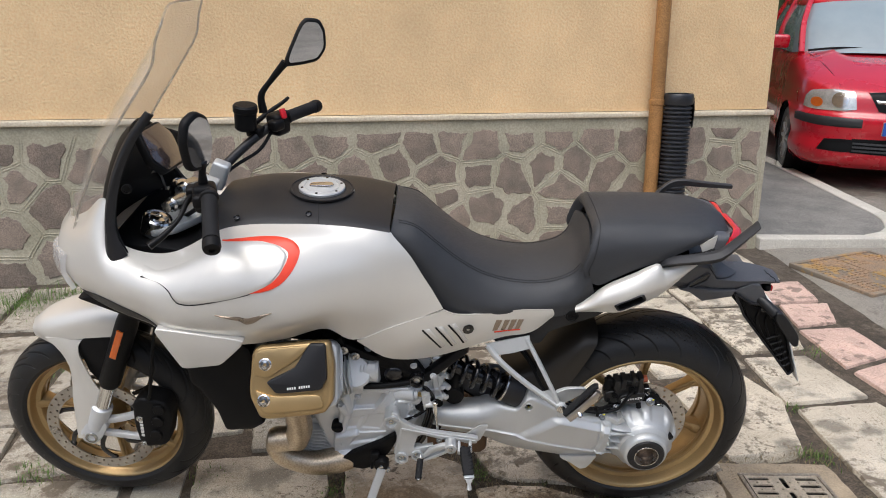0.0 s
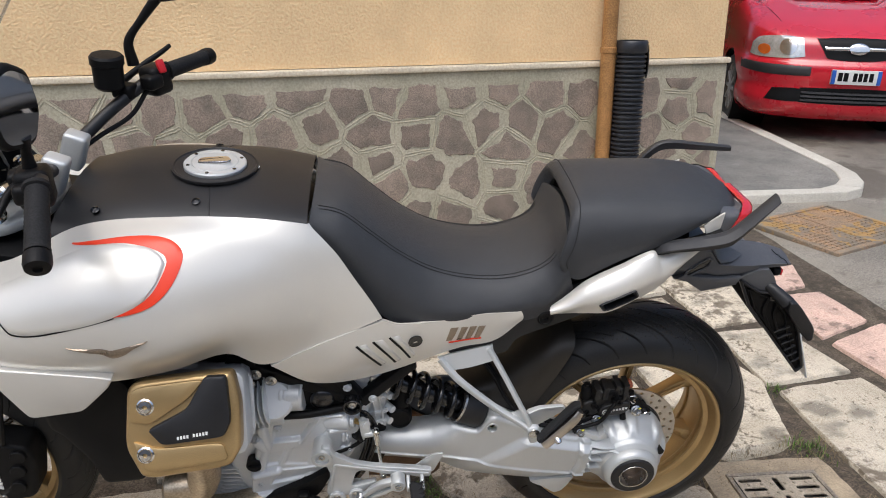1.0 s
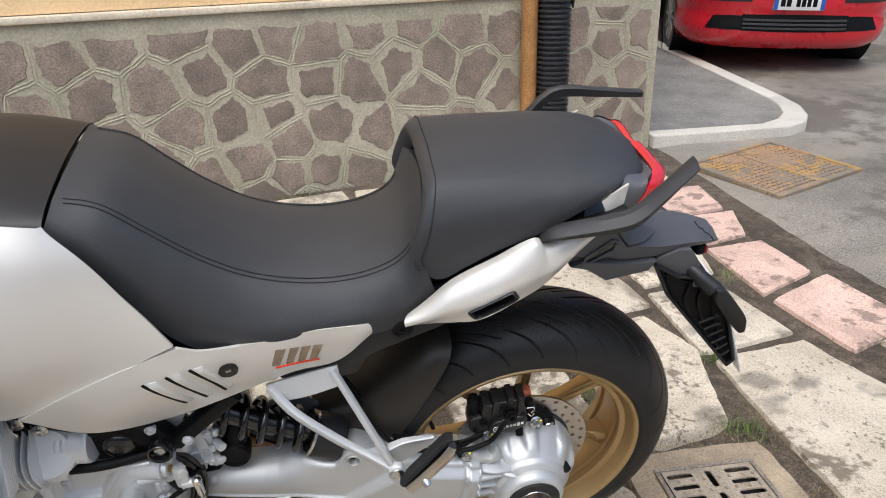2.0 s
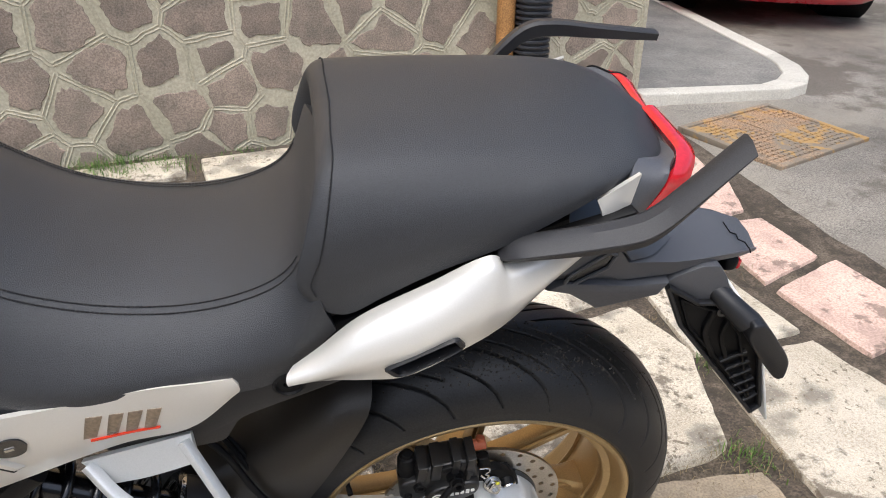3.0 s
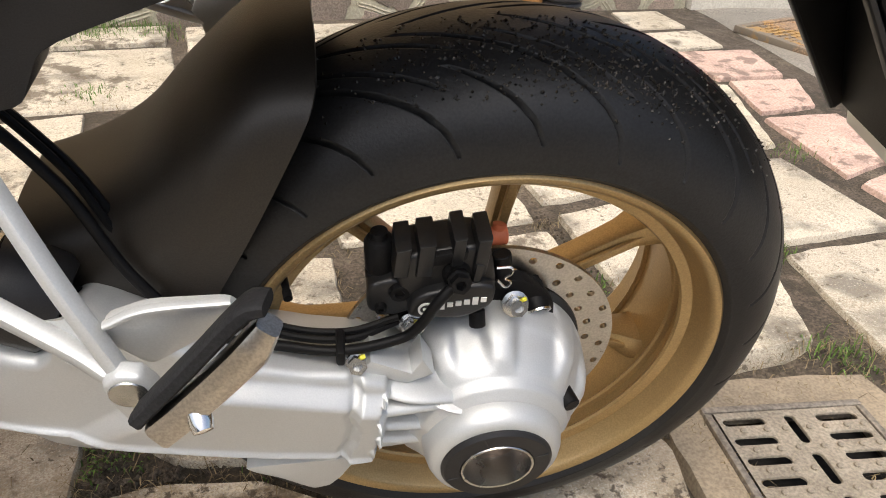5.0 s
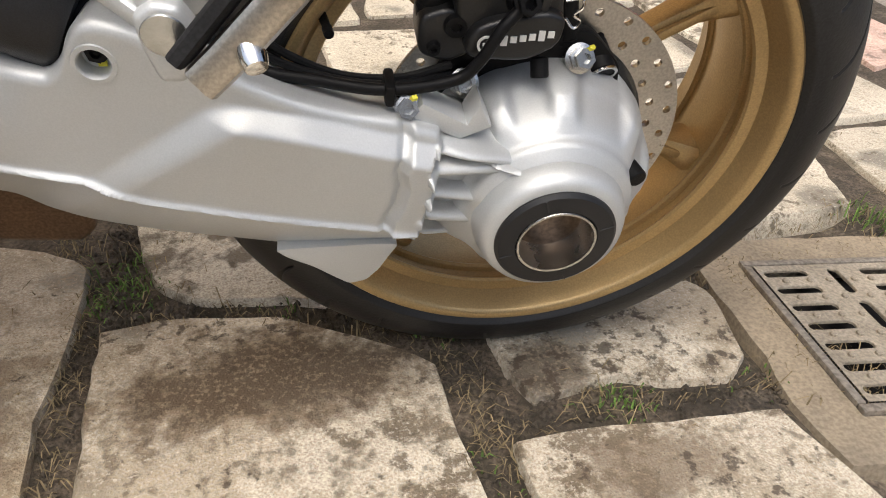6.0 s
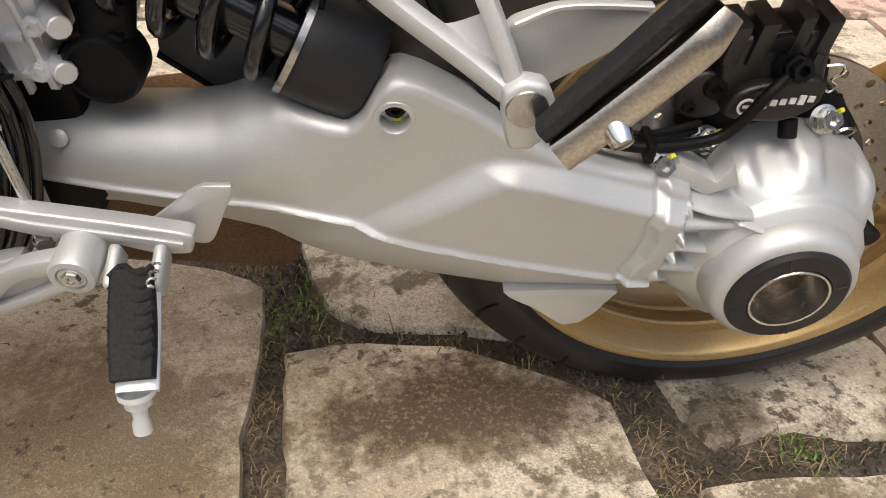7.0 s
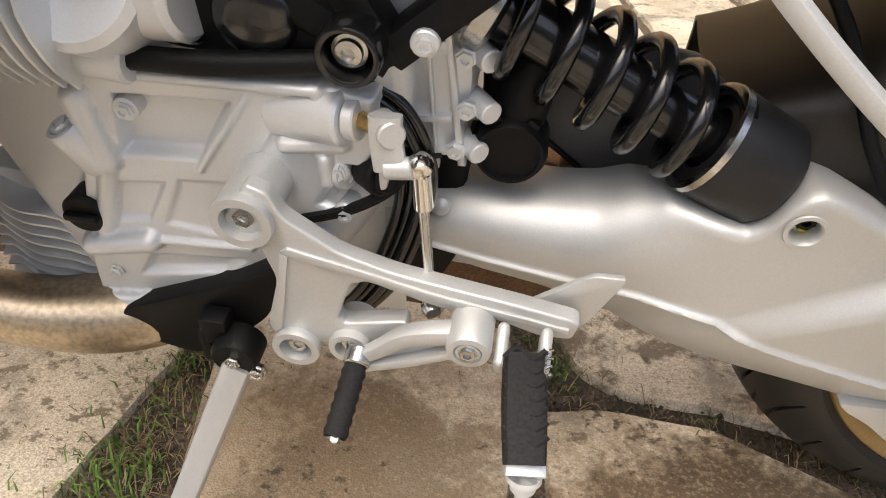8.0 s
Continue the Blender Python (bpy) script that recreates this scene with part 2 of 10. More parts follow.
def spill(m, centre, radii, colour, amount, ragged=1.3, speckle=26):
    """One ragged oily spill, fixed to its place on the paving."""
    nt = m.node_tree
    b = nt.nodes["Principled BSDF"]
    link = nt.links.new
    old = b.inputs["Base Color"].links[0].from_socket
    at = nt.nodes.new("ShaderNodeNewGeometry").outputs["Position"]
    def vec(op, a, value):
        n = nt.nodes.new("ShaderNodeVectorMath")
        n.operation = op
        link(a, n.inputs[0])
        n.inputs[1].default_value = value
        return n.outputs[0]
    away = nt.nodes.new("ShaderNodeVectorMath")
    away.operation = "LENGTH"
    link(vec("MULTIPLY", vec("SUBTRACT", at, (*centre, 0)), (1 / radii[0], 1 / radii[1], 0)), away.inputs[0])
    total = away.outputs["Value"]
    for scale, much in ((9, ragged), (speckle, ragged * 0.9)):
        n = nt.nodes.new("ShaderNodeTexNoise")
        n.inputs["Scale"].default_value, n.inputs["Detail"].default_value, n.inputs["Roughness"].default_value = scale, 7, 0.68
        link(at, n.inputs["Vector"])
        f = nt.nodes.new("ShaderNodeMath")
        f.operation = "MULTIPLY_ADD"
        link(n.outputs["Fac"], f.inputs[0])
        f.inputs[1].default_value = much
        link(total, f.inputs[2])
        total = f.outputs[0]
    pick = nt.nodes.new("ShaderNodeMapRange")
    rim = 0.95 + ragged * 0.95
    pick.inputs["From Min"].default_value, pick.inputs["From Max"].default_value = rim + 0.1, rim - 0.35
    pick.inputs["To Max"].default_value = amount
    link(total, pick.inputs["Value"])
    mix = nt.nodes.new("ShaderNodeMix")
    mix.data_type = "RGBA"
    link(pick.outputs["Result"], mix.inputs["Factor"])
    link(old, mix.inputs["A"])
    mix.inputs["B"].default_value = (*colour, 1)
    link(mix.outputs["Result"], b.inputs["Base Color"])


stain(WETSLAB, (0.25, 0.185, 0.11), 13, 0.46, 0.60, 0.55, 2.4, 1.2)
stain(WETSLAB, (0.10, 0.07, 0.04), 26, 0.60, 0.66, 0.8, 3, 0.8)
stain(WETSLAB, (0.10, 0.075, 0.045), 45, 0.58, 0.66, 0.7, 5, 0.4)
for m in (SLAB, GREYSLAB, WETSLAB):
    stain(m, (0.26, 0.215, 0.15), 150, 0.50, 0.64, 0.6, 12, 0.3)
    stain(m, (0.78, 0.72, 0.60), 210, 0.56, 0.66, 0.55, 15, 0.2)
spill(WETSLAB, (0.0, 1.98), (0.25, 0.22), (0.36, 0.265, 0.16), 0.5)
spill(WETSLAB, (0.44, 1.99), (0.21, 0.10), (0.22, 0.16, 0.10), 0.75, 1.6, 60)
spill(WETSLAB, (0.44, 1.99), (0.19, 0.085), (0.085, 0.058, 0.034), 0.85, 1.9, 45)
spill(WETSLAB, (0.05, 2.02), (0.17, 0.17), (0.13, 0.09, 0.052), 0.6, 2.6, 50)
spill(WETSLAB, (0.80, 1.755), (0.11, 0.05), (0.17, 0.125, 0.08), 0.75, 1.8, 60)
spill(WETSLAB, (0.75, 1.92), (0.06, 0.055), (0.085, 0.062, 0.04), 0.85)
stain(WETSLAB, (0.44, 0.35, 0.24), 170, 0.52, 0.66, 0.5, 12, 0.2)
stain(WETSLAB, (0.065, 0.047, 0.03), 48, 0.585, 0.65, 0.85, 4, 0.5)
for m in (SLAB, GREYSLAB):
    stain(m, (0.10, 0.075, 0.05), 17, 0.56, 0.66, 0.8, 2.2, 0.8)
    stain(m, (0.12, 0.095, 0.06), 55, 0.60, 0.66, 0.8, 5, 0.4)
stain(PINKSLAB, (0.12, 0.09, 0.07), 16, 0.58, 0.66, 0.7)
stain(SOIL, (0.17, 0.14, 0.10), 120, 0.58, 0.64, 0.6, 9, 0.5)
stain(SOIL, (0.045, 0.036, 0.024), 22, 0.5, 0.6, 0.7, 4, 0.6)
stain(ASPHALT, (0.30, 0.27, 0.22), 3, 0.5, 0.7, 0.6)
stain(ASPHALT, (0.085, 0.07, 0.052), 5, 0.5, 0.62, 0.7, 0.9, 1.2)
stain(ASPHALT, (0.36, 0.32, 0.26), 140, 0.60, 0.68, 0.6, 9, 0.3)
stain(RUST, (0.30, 0.26, 0.20), 9, 0.5, 0.62, 0.6)
stain(RUST, (0.21, 0.18, 0.14), 7, 0.42, 0.56, 0.9, 2.6, 1.6)
stain(RUST, (0.46, 0.27, 0.075), 16, 0.55, 0.65, 0.7, 4, 1.0)
stain(PLASTER, (0.60, 0.42, 0.23), 2.5, 0.5, 0.75, 0.5)

for m, level in ((BLACK, 0.2), (GREYPLASTIC, 0.38), (GRIP, 0.15), (MATT, 0.4), (RUBBER, 0.4), (VINYL, 0.38)):
    m.node_tree.nodes["Principled BSDF"].inputs["Specular IOR Level"].default_value = level
for m, deep in ((PLASTER, 0.006), (MORTAR, 0.004), (SLAB, 0.0022), (WETSLAB, 0.0022), (GREYSLAB, 0.0022), (ASPHALT, 0.003), (SOIL, 0.005), (PORPHYRY, 0.003)):
    for n in m.node_tree.nodes:
        if n.bl_idname == "ShaderNodeBump":
            n.inputs["Distance"].default_value = deep


# ---- mesh helpers ----
def spline(pts, n):
    """n points along a smooth curve through pts."""
    pts = [Vector(p) for p in pts]
    if len(pts) == 2:
        return [pts[0].lerp(pts[1], i / (n - 1)) for i in range(n)]
    d = [0.0]
    for a, b in zip(pts, pts[1:]):
        d.append(d[-1] + max(1e-6, (b - a).length) ** 0.75)
    tang = []
    for i in range(len(pts)):
        a, b = max(0, i - 1), min(len(pts) - 1, i + 1)
        tang.append((pts[b] - pts[a]) / (d[b] - d[a]))
    out, k = [], 0
    for i in range(n):
        s = d[-1] * i / (n - 1)
        while k < len(pts) - 2 and s > d[k + 1]:
            k += 1
        h = d[k + 1] - d[k]
        f = (s - d[k]) / h
        f2, f3 = f * f, f * f * f
        out.append(pts[k] * (2 * f3 - 3 * f2 + 1) + tang[k] * h * (f3 - 2 * f2 + f) + pts[k + 1] * (-2 * f3 + 3 * f2) + tang[k + 1] * h * (f3 - f2))
    return out


def loft(bm, stations, nu=24, nv=16, thick=0.0, closed=False, caps=False):
    """A smooth skin through stations (lists of points, all of one length); thick gives it a back face."""
    rows = [spline(list(s) + [s[0]], nv + 1)[:-1] if closed else spline(s, nv) for s in stations]
    cols = [spline([r[j] for r in rows], nu) for j in range(len(rows[0]))]
    grid = [[cols[j][i] for j in range(len(cols))] for i in range(nu)]
    m = len(grid[0])
    front = [[bm.verts.new(p) for p in r] for r in grid]
    last = m if closed else m - 1
    for i in range(nu - 1):
        for j in range(last):
            q = (front[i][j], front[i + 1][j], front[i + 1][(j + 1) % m], front[i][(j + 1) % m])
            if len({tuple(round(c, 6) for c in v.co) for v in q}) > 2:
                bm.faces.new(q)
    if thick:
        def nrm(i, j):
            a = grid[min(nu - 1, i + 1)][j] - grid[max(0, i - 1)][j]
            b = grid[i][min(m - 1, j + 1)] - grid[i][max(0, j - 1)]
            c = a.cross(b)
            return c.normalized() if c.length > 1e-12 else Vector((0, 0, 0))
        back = [[bm.verts.new(grid[i][j] - nrm(i, j) * thick) for j in range(m)] for i in range(nu)]
        for i in range(nu - 1):
            for j in range(m - 1):
                bm.faces.new((back[i][j], back[i][j + 1], back[i + 1][j + 1], back[i + 1][j]))
        ring = [(0, j) for j in range(m)] + [(i, m - 1) for i in range(1, nu)] + [(nu - 1, j) for j in range(m - 2, -1, -1)] + [(i, 0) for i in range(nu - 2, 0, -1)]
        for (a, b), (c, d) in zip(ring, ring[1:] + ring[:1]):
            bm.faces.new((front[a][b], back[a][b], back[c][d], front[c][d]))
    if caps and closed:
        bm.faces.new(front[0])
        bm.faces.new(front[-1][::-1])
    return bm


def tube(bm, pts, r, n=10, steps=0, caps=True):
    """A round bar along pts; r is one radius or one for each point."""
    rs = list(r) if isinstance(r, (list, tuple)) else [r] * len(pts)
    if steps:
        four = spline([(p[0], p[1], p[2]) for p in pts], steps)
        rr = spline([(x, 0, 0) for x in rs], steps) if len(rs) > 2 else [Vector((rs[0] + (rs[-1] - rs[0]) * i / (steps - 1), 0, 0)) for i in range(steps)]
        pts, rs = four, [x[0] for x in rr]
    pts = [Vector(p) for p in pts]
    ref = None
    rings = []
    for i, p in enumerate(pts):
        t = (pts[min(len(pts) - 1, i + 1)] - pts[max(0, i - 1)]).normalized()
        if ref is None:
            ref = t.orthogonal().normalized()
        ref = (ref - t * ref.dot(t)).normalized()
        o = t.cross(ref)
        rings.append([bm.verts.new(p + (ref * math.cos(2 * math.pi * k / n) + o * math.sin(2 * math.pi * k / n)) * rs[i]) for k in range(n)])
    for a, b in zip(rings, rings[1:]):
        for k in range(n):
            bm.faces.new((a[k], a[(k + 1) % n], b[(k + 1) % n], b[k]))
    if caps:
        bm.faces.new(rings[0][::-1])
        bm.faces.new(rings[-1])
    return bm


def lathe(bm, profile, centre, axis, n=40):
    """A turned body: profile is (radius, distance along axis)."""
    a = Vector(axis).normalized()
    x = a.orthogonal().normalized()
    y = a.cross(x)
    c = Vector(centre)
    rings = []
    for r, h in profile:
        if r < 1e-5:
            rings.append([bm.verts.new(c + a * h)])
        else:
            rings.append([bm.verts.new(c + a * h + (x * math.cos(2 * math.pi * k / n) + y * math.sin(2 * math.pi * k / n)) * r) for k in range(n)])
    for p, q in zip(rings, rings[1:]):
        for k in range(n):
            f = [p[k % len(p)], p[(k + 1) % len(p)], q[(k + 1) % len(q)], q[k % len(q)]]
            u = []
            for v in f:
                if v not in u:
                    u.append(v)
            if len(u) > 2:
                bm.faces.new(u)
    return bm


def prism(bm, outline, d0, d1, bevel=0.0, axis=1, segments=2):
    """A plate: outline in the two other axes, from d0 to d1 along axis."""
    def at(p, d):
        return Vector((p[0], d, p[1])) if axis == 1 else Vector((d, p[0], p[1])) if axis == 0 else Vector((p[0], p[1], d))
    lo = [bm.verts.new(at(p, d0)) for p in outline]
    hi = [bm.verts.new(at(p, d1)) for p in outline]
    faces = [bm.faces.new(lo[::-1]), bm.faces.new(hi)]
    n = len(lo)
    for i in range(n):
        faces.append(bm.faces.new((lo[i], lo[(i + 1) % n], hi[(i + 1) % n], hi[i])))
    bmesh.ops.recalc_face_normals(bm, faces=faces)
    if bevel:
        edges = list({e for f in faces[:2] for e in f.edges})
        bmesh.ops.bevel(bm, geom=edges, offset=bevel, segments=segments, profile=0.5, affect="EDGES", clamp_overlap=True)
    return bm


def box(bm, centre, size, rot=None, bevel=0.0, segments=2):
    m = Matrix.Translation(centre) @ (rot.to_matrix().to_4x4() if isinstance(rot, Euler) else rot if rot is not None else Matrix()) @ Matrix.Diagonal((*size, 1))
    made = bmesh.ops.create_cube(bm, size=1.0, matrix=m)
    if bevel:
        bmesh.ops.bevel(bm, geom=list({e for v in made["verts"] for e in v.link_edges}), offset=bevel, segments=segments, profile=0.5, affect="EDGES", clamp_overlap=True)
    return bm


def rounded(pts, n=4, cut=0.35):
    """An outline with softened corners."""
    out = []
    k = len(pts)
    for i in range(k):
        a, b, c = Vector(pts[i - 1]), Vector(pts[i]), Vector(pts[(i + 1) % k])
        p, q = b.lerp(a, cut), b.lerp(c, cut)
        for j in range(n + 1):
            f = j / n
            out.append(tuple(p * (1 - f) ** 2 + b * 2 * f * (1 - f) + q * f * f))
    return out


def bolt(bm, p, axis, r=0.008, h=0.006, hex_head=True):
    a = Vector(axis).normalized()
    lathe(bm, [(0, -0.002), (r * 1.25, -0.002), (r * 1.3, h * 0.3), (r * 1.0, h * 0.35), (r, h), (r * 0.55, h), (r * 0.5, h * 0.5), (0, h * 0.5)], p, a, 6 if hex_head else 14)
    return bm


def part(name, bm, mat, parent, label="", flat=False, angle=38, matrix=None):
    """Links a bmesh as one mesh object under a thing or a part."""
    bmesh.ops.recalc_face_normals(bm, faces=bm.faces)
    me = bpy.data.meshes.new(name)
    bm.to_mesh(me)
    bm.free()
    me.materials.append(mat)
    if not flat:
        me.polygons.foreach_set("use_smooth", [True] * len(me.polygons))
        me.set_sharp_from_angle(angle=radians(angle))
    ob = new(name, me)
    if parent is not None:
        ob.parent = parent
    if matrix is not None:
        ob.matrix_local = matrix
    if label:
        tagged(ob, label)
    return ob


# ---- the street and the house corner ----
WALL_Y, CORNER_X, LEDGE_Z = 4.314, 2.645, 1.017


def ground_z(x, y):
    """The street rises gently towards the house and levels off behind it."""
    return 0.06 * max(0.0, min(y, 11.0) - 2.25)


def ground():
    xs = [-60, -20, -8] + [-5 + 0.25 * i for i in range(61)] + [14, 25, 60]
    ys = [-60, -20, -6] + [-3 + 0.25 * i for i in range(61)] + [16, 30, 60]
    bm = bmesh.new()
    vs = [[bm.verts.new((x, y, ground_z(x, y) - 0.013 + 0.006 * noise.noise((x * 3, y * 3, 0)) - (0.09 if x == 1.25 and y in (1.75, 2.0) else 0))) for y in ys] for x in xs]
    for i in range(len(xs) - 1):
        for j in range(len(ys) - 1):
            bm.faces.new((vs[i][j], vs[i + 1][j], vs[i + 1][j + 1], vs[i][j + 1]))
    return tagged(part("ground", bm, SOIL, None), "dark damp soil and grit between the paving stones", "ground", kind="structure")


ground()


def road():
    """Asphalt beside and behind the house corner."""
    edge = [(2.52, 2.2), (2.55, 3.0), (2.62, 3.7), (2.68, 4.2), (2.68, 40)]
    bm = bmesh.new()
    left = spline([(x, y, 0) for x, y in edge[:4]], 30) + [Vector((2.68, 4.2 + 0.6 * i, 0)) for i in range(1, 40)]
    below = [Vector((2.5 + 0.05 * noise.noise((y * 4, 0, 0)), y, 0)) for y in [-30, -10, -3, -1] + [0 + 0.2 * i for i in range(11)]]
    left = below + left
    cols = [0, 0.15, 0.4, 0.8, 1.4, 2.2, 3.5, 5.5, 9, 20, 50]
    vs = [[bm.verts.new((p.x + (0.05 * noise.noise((p.y * 5, 3, 0)) if c == 0 else 0) + c, p.y, ground_z(p.x + c, p.y) + 0.004 * noise.noise((p.x + c, p.y * 2, 5)) - (0.014 if c == 0 else 0))) for c in cols] for p in left]
    for i in range(len(vs) - 1):
        for j in range(len(cols) - 1):
            bm.faces.new((vs[i][j], vs[i][j + 1], vs[i + 1][j + 1], vs[i + 1][j]))
    return tagged(part("road", bm, ASPHALT, None), "worn grey-brown asphalt street with damp patches", "road", kind="structure")


road()


def house():
    """The plastered corner of the house; its plinth is built apart."""
    wall = tagged(new("wall_north"), "ochre plastered house wall above a stone-clad plinth", "wall", kind="structure")
    bm = bmesh.new()
    prism(bm, [(-9, WALL_Y + 0.02), (CORNER_X - 0.02, WALL_Y + 0.02), (CORNER_X - 0.02, 12), (CORNER_X - 0.4, 12), (CORNER_X - 0.4, WALL_Y + 0.4), (-9, WALL_Y + 0.4)], LEDGE_Z + 0.004, 6.5, axis=2)
    part("plaster", bm, PLASTER, wall, flat=True)
    bm = bmesh.new()
    prism(bm, [(-9, WALL_Y - 0.018), (CORNER_X + 0.012, WALL_Y - 0.018), (CORNER_X + 0.012, 12), (CORNER_X - 0.3, 12), (CORNER_X - 0.3, WALL_Y + 0.3), (-9, WALL_Y + 0.3)], LEDGE_Z - 0.032, LEDGE_Z, 0.007, axis=2)
    part("ledge", bm, LEDGE, wall, "pale cement ledge over the plinth")
    bm = bmesh.new()
    prism(bm, [(-9, WALL_Y), (CORNER_X, WALL_Y), (CORNER_X, 12), (CORNER_X - 0.35, 12), (CORNER_X - 0.35, WALL_Y + 0.35), (-9, WALL_Y + 0.35)], -0.2, LEDGE_Z - 0.034, axis=2)
    part("plinth", bm, MORTAR, wall, "grey mortar plinth")
    return wall


HOUSE = house()


def unseen_light_wall():
    """A plain unseen wall behind the walker, added to block low sky and deepen the darks."""
    bm = bmesh.new()
    prism(bm, [(-20, -11.4), (20, -11.4), (20, -11.0), (-20, -11.0)], -0.2, 5.0, axis=2)
    tagged(part("wall_south", bm, GREYWALL, None, flat=True), "plain unseen grey wall added to shape the light", "wall", kind="structure")


unseen_light_wall()


def cells(seeds, lo, hi):
    """Voronoi cells of seeds inside a rectangle, as point lists."""
    out = []
    for i, s in enumerate(seeds):
        poly = [(lo[0], lo[1]), (hi[0], lo[1]), (hi[0], hi[1]), (lo[0], hi[1])]
        for j, o in enumerate(seeds):
            if i == j or abs(o[0] - s[0]) > 1.2:
                continue
            mx, my, nx, ny = (s[0] + o[0]) / 2, (s[1] + o[1]) / 2, o[0] - s[0], o[1] - s[1]
            cut = []
            for a, b in zip(poly, poly[1:] + poly[:1]):
                da, db = (a[0] - mx) * nx + (a[1] - my) * ny, (b[0] - mx) * nx + (b[1] - my) * ny
                if da <= 0:
                    cut.append(a)
                if da * db < 0:
                    f = da / (da - db)
                    cut.append((a[0] + (b[0] - a[0]) * f, a[1] + (b[1] - a[1]) * f))
            poly = cut
            if not poly:
                break
        out.append(poly)
    return out


def plinth_stones():
    """Irregular porphyry stones with a raised, trowelled joint round each one."""
    r = random.Random(21)
    x0, x1, z0, z1 = -4.2, CORNER_X - 0.03, 0.02, LEDGE_Z - 0.09
    upper = [(-1.64, 0.84), (-1.41, 0.75), (-0.71, 0.83), (-0.54, 0.82), (-0.32, 0.82), (-0.14, 0.90), (0.24, 0.74), (0.41, 0.84), (0.76, 0.82), (1.02, 0.88), (1.50, 0.85), (1.38, 0.71), (1.74, 0.85), (2.10, 0.80), (2.34, 0.73), (2.54, 0.77)]
    lower = [(-1.79, 0.68), (-1.64, 0.54), (-1.86, 0.39), (-0.24, 0.67), (0.03, 0.66), (0.36, 0.50), (0.51, 0.67), (0.80, 0.46), (0.95, 0.64), (0.40, 0.31), (0.75, 0.21), (1.28, 0.56), (1.57, 0.65), (1.72, 0.54), (2.46, 0.55), (0.01, 0.35), (0.19, 0.22), (-0.18, 0.44), (1.03, 0.37)]
    seeds = upper + lower
    sizes = [0.17] * len(seeds)
    tries = 0
    while tries < 9000:
        tries += 1
        p = (r.uniform(x0, x1), r.uniform(z0, z1))
        d = r.choice((0.13, 0.17, 0.2, 0.23, 0.27))
        if all(((p[0] - q[0]) * 0.86) ** 2 + (p[1] - q[1]) ** 2 > ((d + e) / 2) ** 2 for q, e in zip(seeds, sizes)):
            seeds.append(p)
            sizes.append(d)
    ridge = bmesh.new()
    for cell in cells(seeds, (x0, z0), (x1, z1)):
        if len(cell) < 3:
            continue
        cx, cz = sum(p[0] for p in cell) / len(cell), sum(p[1] for p in cell) / len(cell)
        shrink = r.uniform(0.64, 0.90)
        ring = []
        for a, b in zip(cell, cell[1:] + cell[:1]):
            k = max(2, int(math.hypot(b[0] - a[0], b[1] - a[1]) / 0.022))
            for i in range(k):
                f = i / k
                x, z = a[0] + (b[0] - a[0]) * f, a[1] + (b[1] - a[1]) * f
                s = shrink + 0.24 * noise.noise((x * 8, z * 8, 4)) + 0.11 * noise.noise((x * 31, z * 31, 9))
                ring.append((cx + (x - cx) * s, cz + (z - cz) * s))
        bm = bmesh.new()
        outer = [bm.verts.new((x, WALL_Y + 0.004, z)) for x, z in ring]
        mid = [bm.verts.new((cx + (x - cx) * 0.95, WALL_Y - 0.004, cz + (z - cz) * 0.95)) for x, z in ring]
        c = bm.verts.new((cx, WALL_Y - 0.006, cz))
        n = len(ring)
        for i in range(n):
            bm.faces.new((outer[i], outer[(i + 1) % n], mid[(i + 1) % n], mid[i]))
            bm.faces.new((mid[i], mid[(i + 1) % n], c))
        part("stone", bm, PORPHYRY, HOUSE, flat=True)
        for a, b in zip(cell, cell[1:] + cell[:1]):
            if a < b and r.random() < 0.85 and math.hypot(b[0] - a[0], b[1] - a[1]) > 0.04:
                pts = [(a[0] + (b[0] - a[0]) * f, WALL_Y + 0.001, a[1] + (b[1] - a[1]) * f + 0.008 * noise.noise((a[0] * 9 + f * 5, a[1] * 9, 1))) for f in (0, 0.25, 0.5, 0.75, 1)]
                for off in (-0.0068, 0.0068):
                    d = Vector((b[0] - a[0], 0, b[1] - a[1])).normalized()
                    o = Vector((-d.z, 0, d.x)) * off
                    tube(ridge, [Vector(p) + o for p in pts], 0.0046, 5)
    tagged(part("trowelled_joint", ridge, MORTAR, HOUSE), kind="stuff")


plinth_stones()


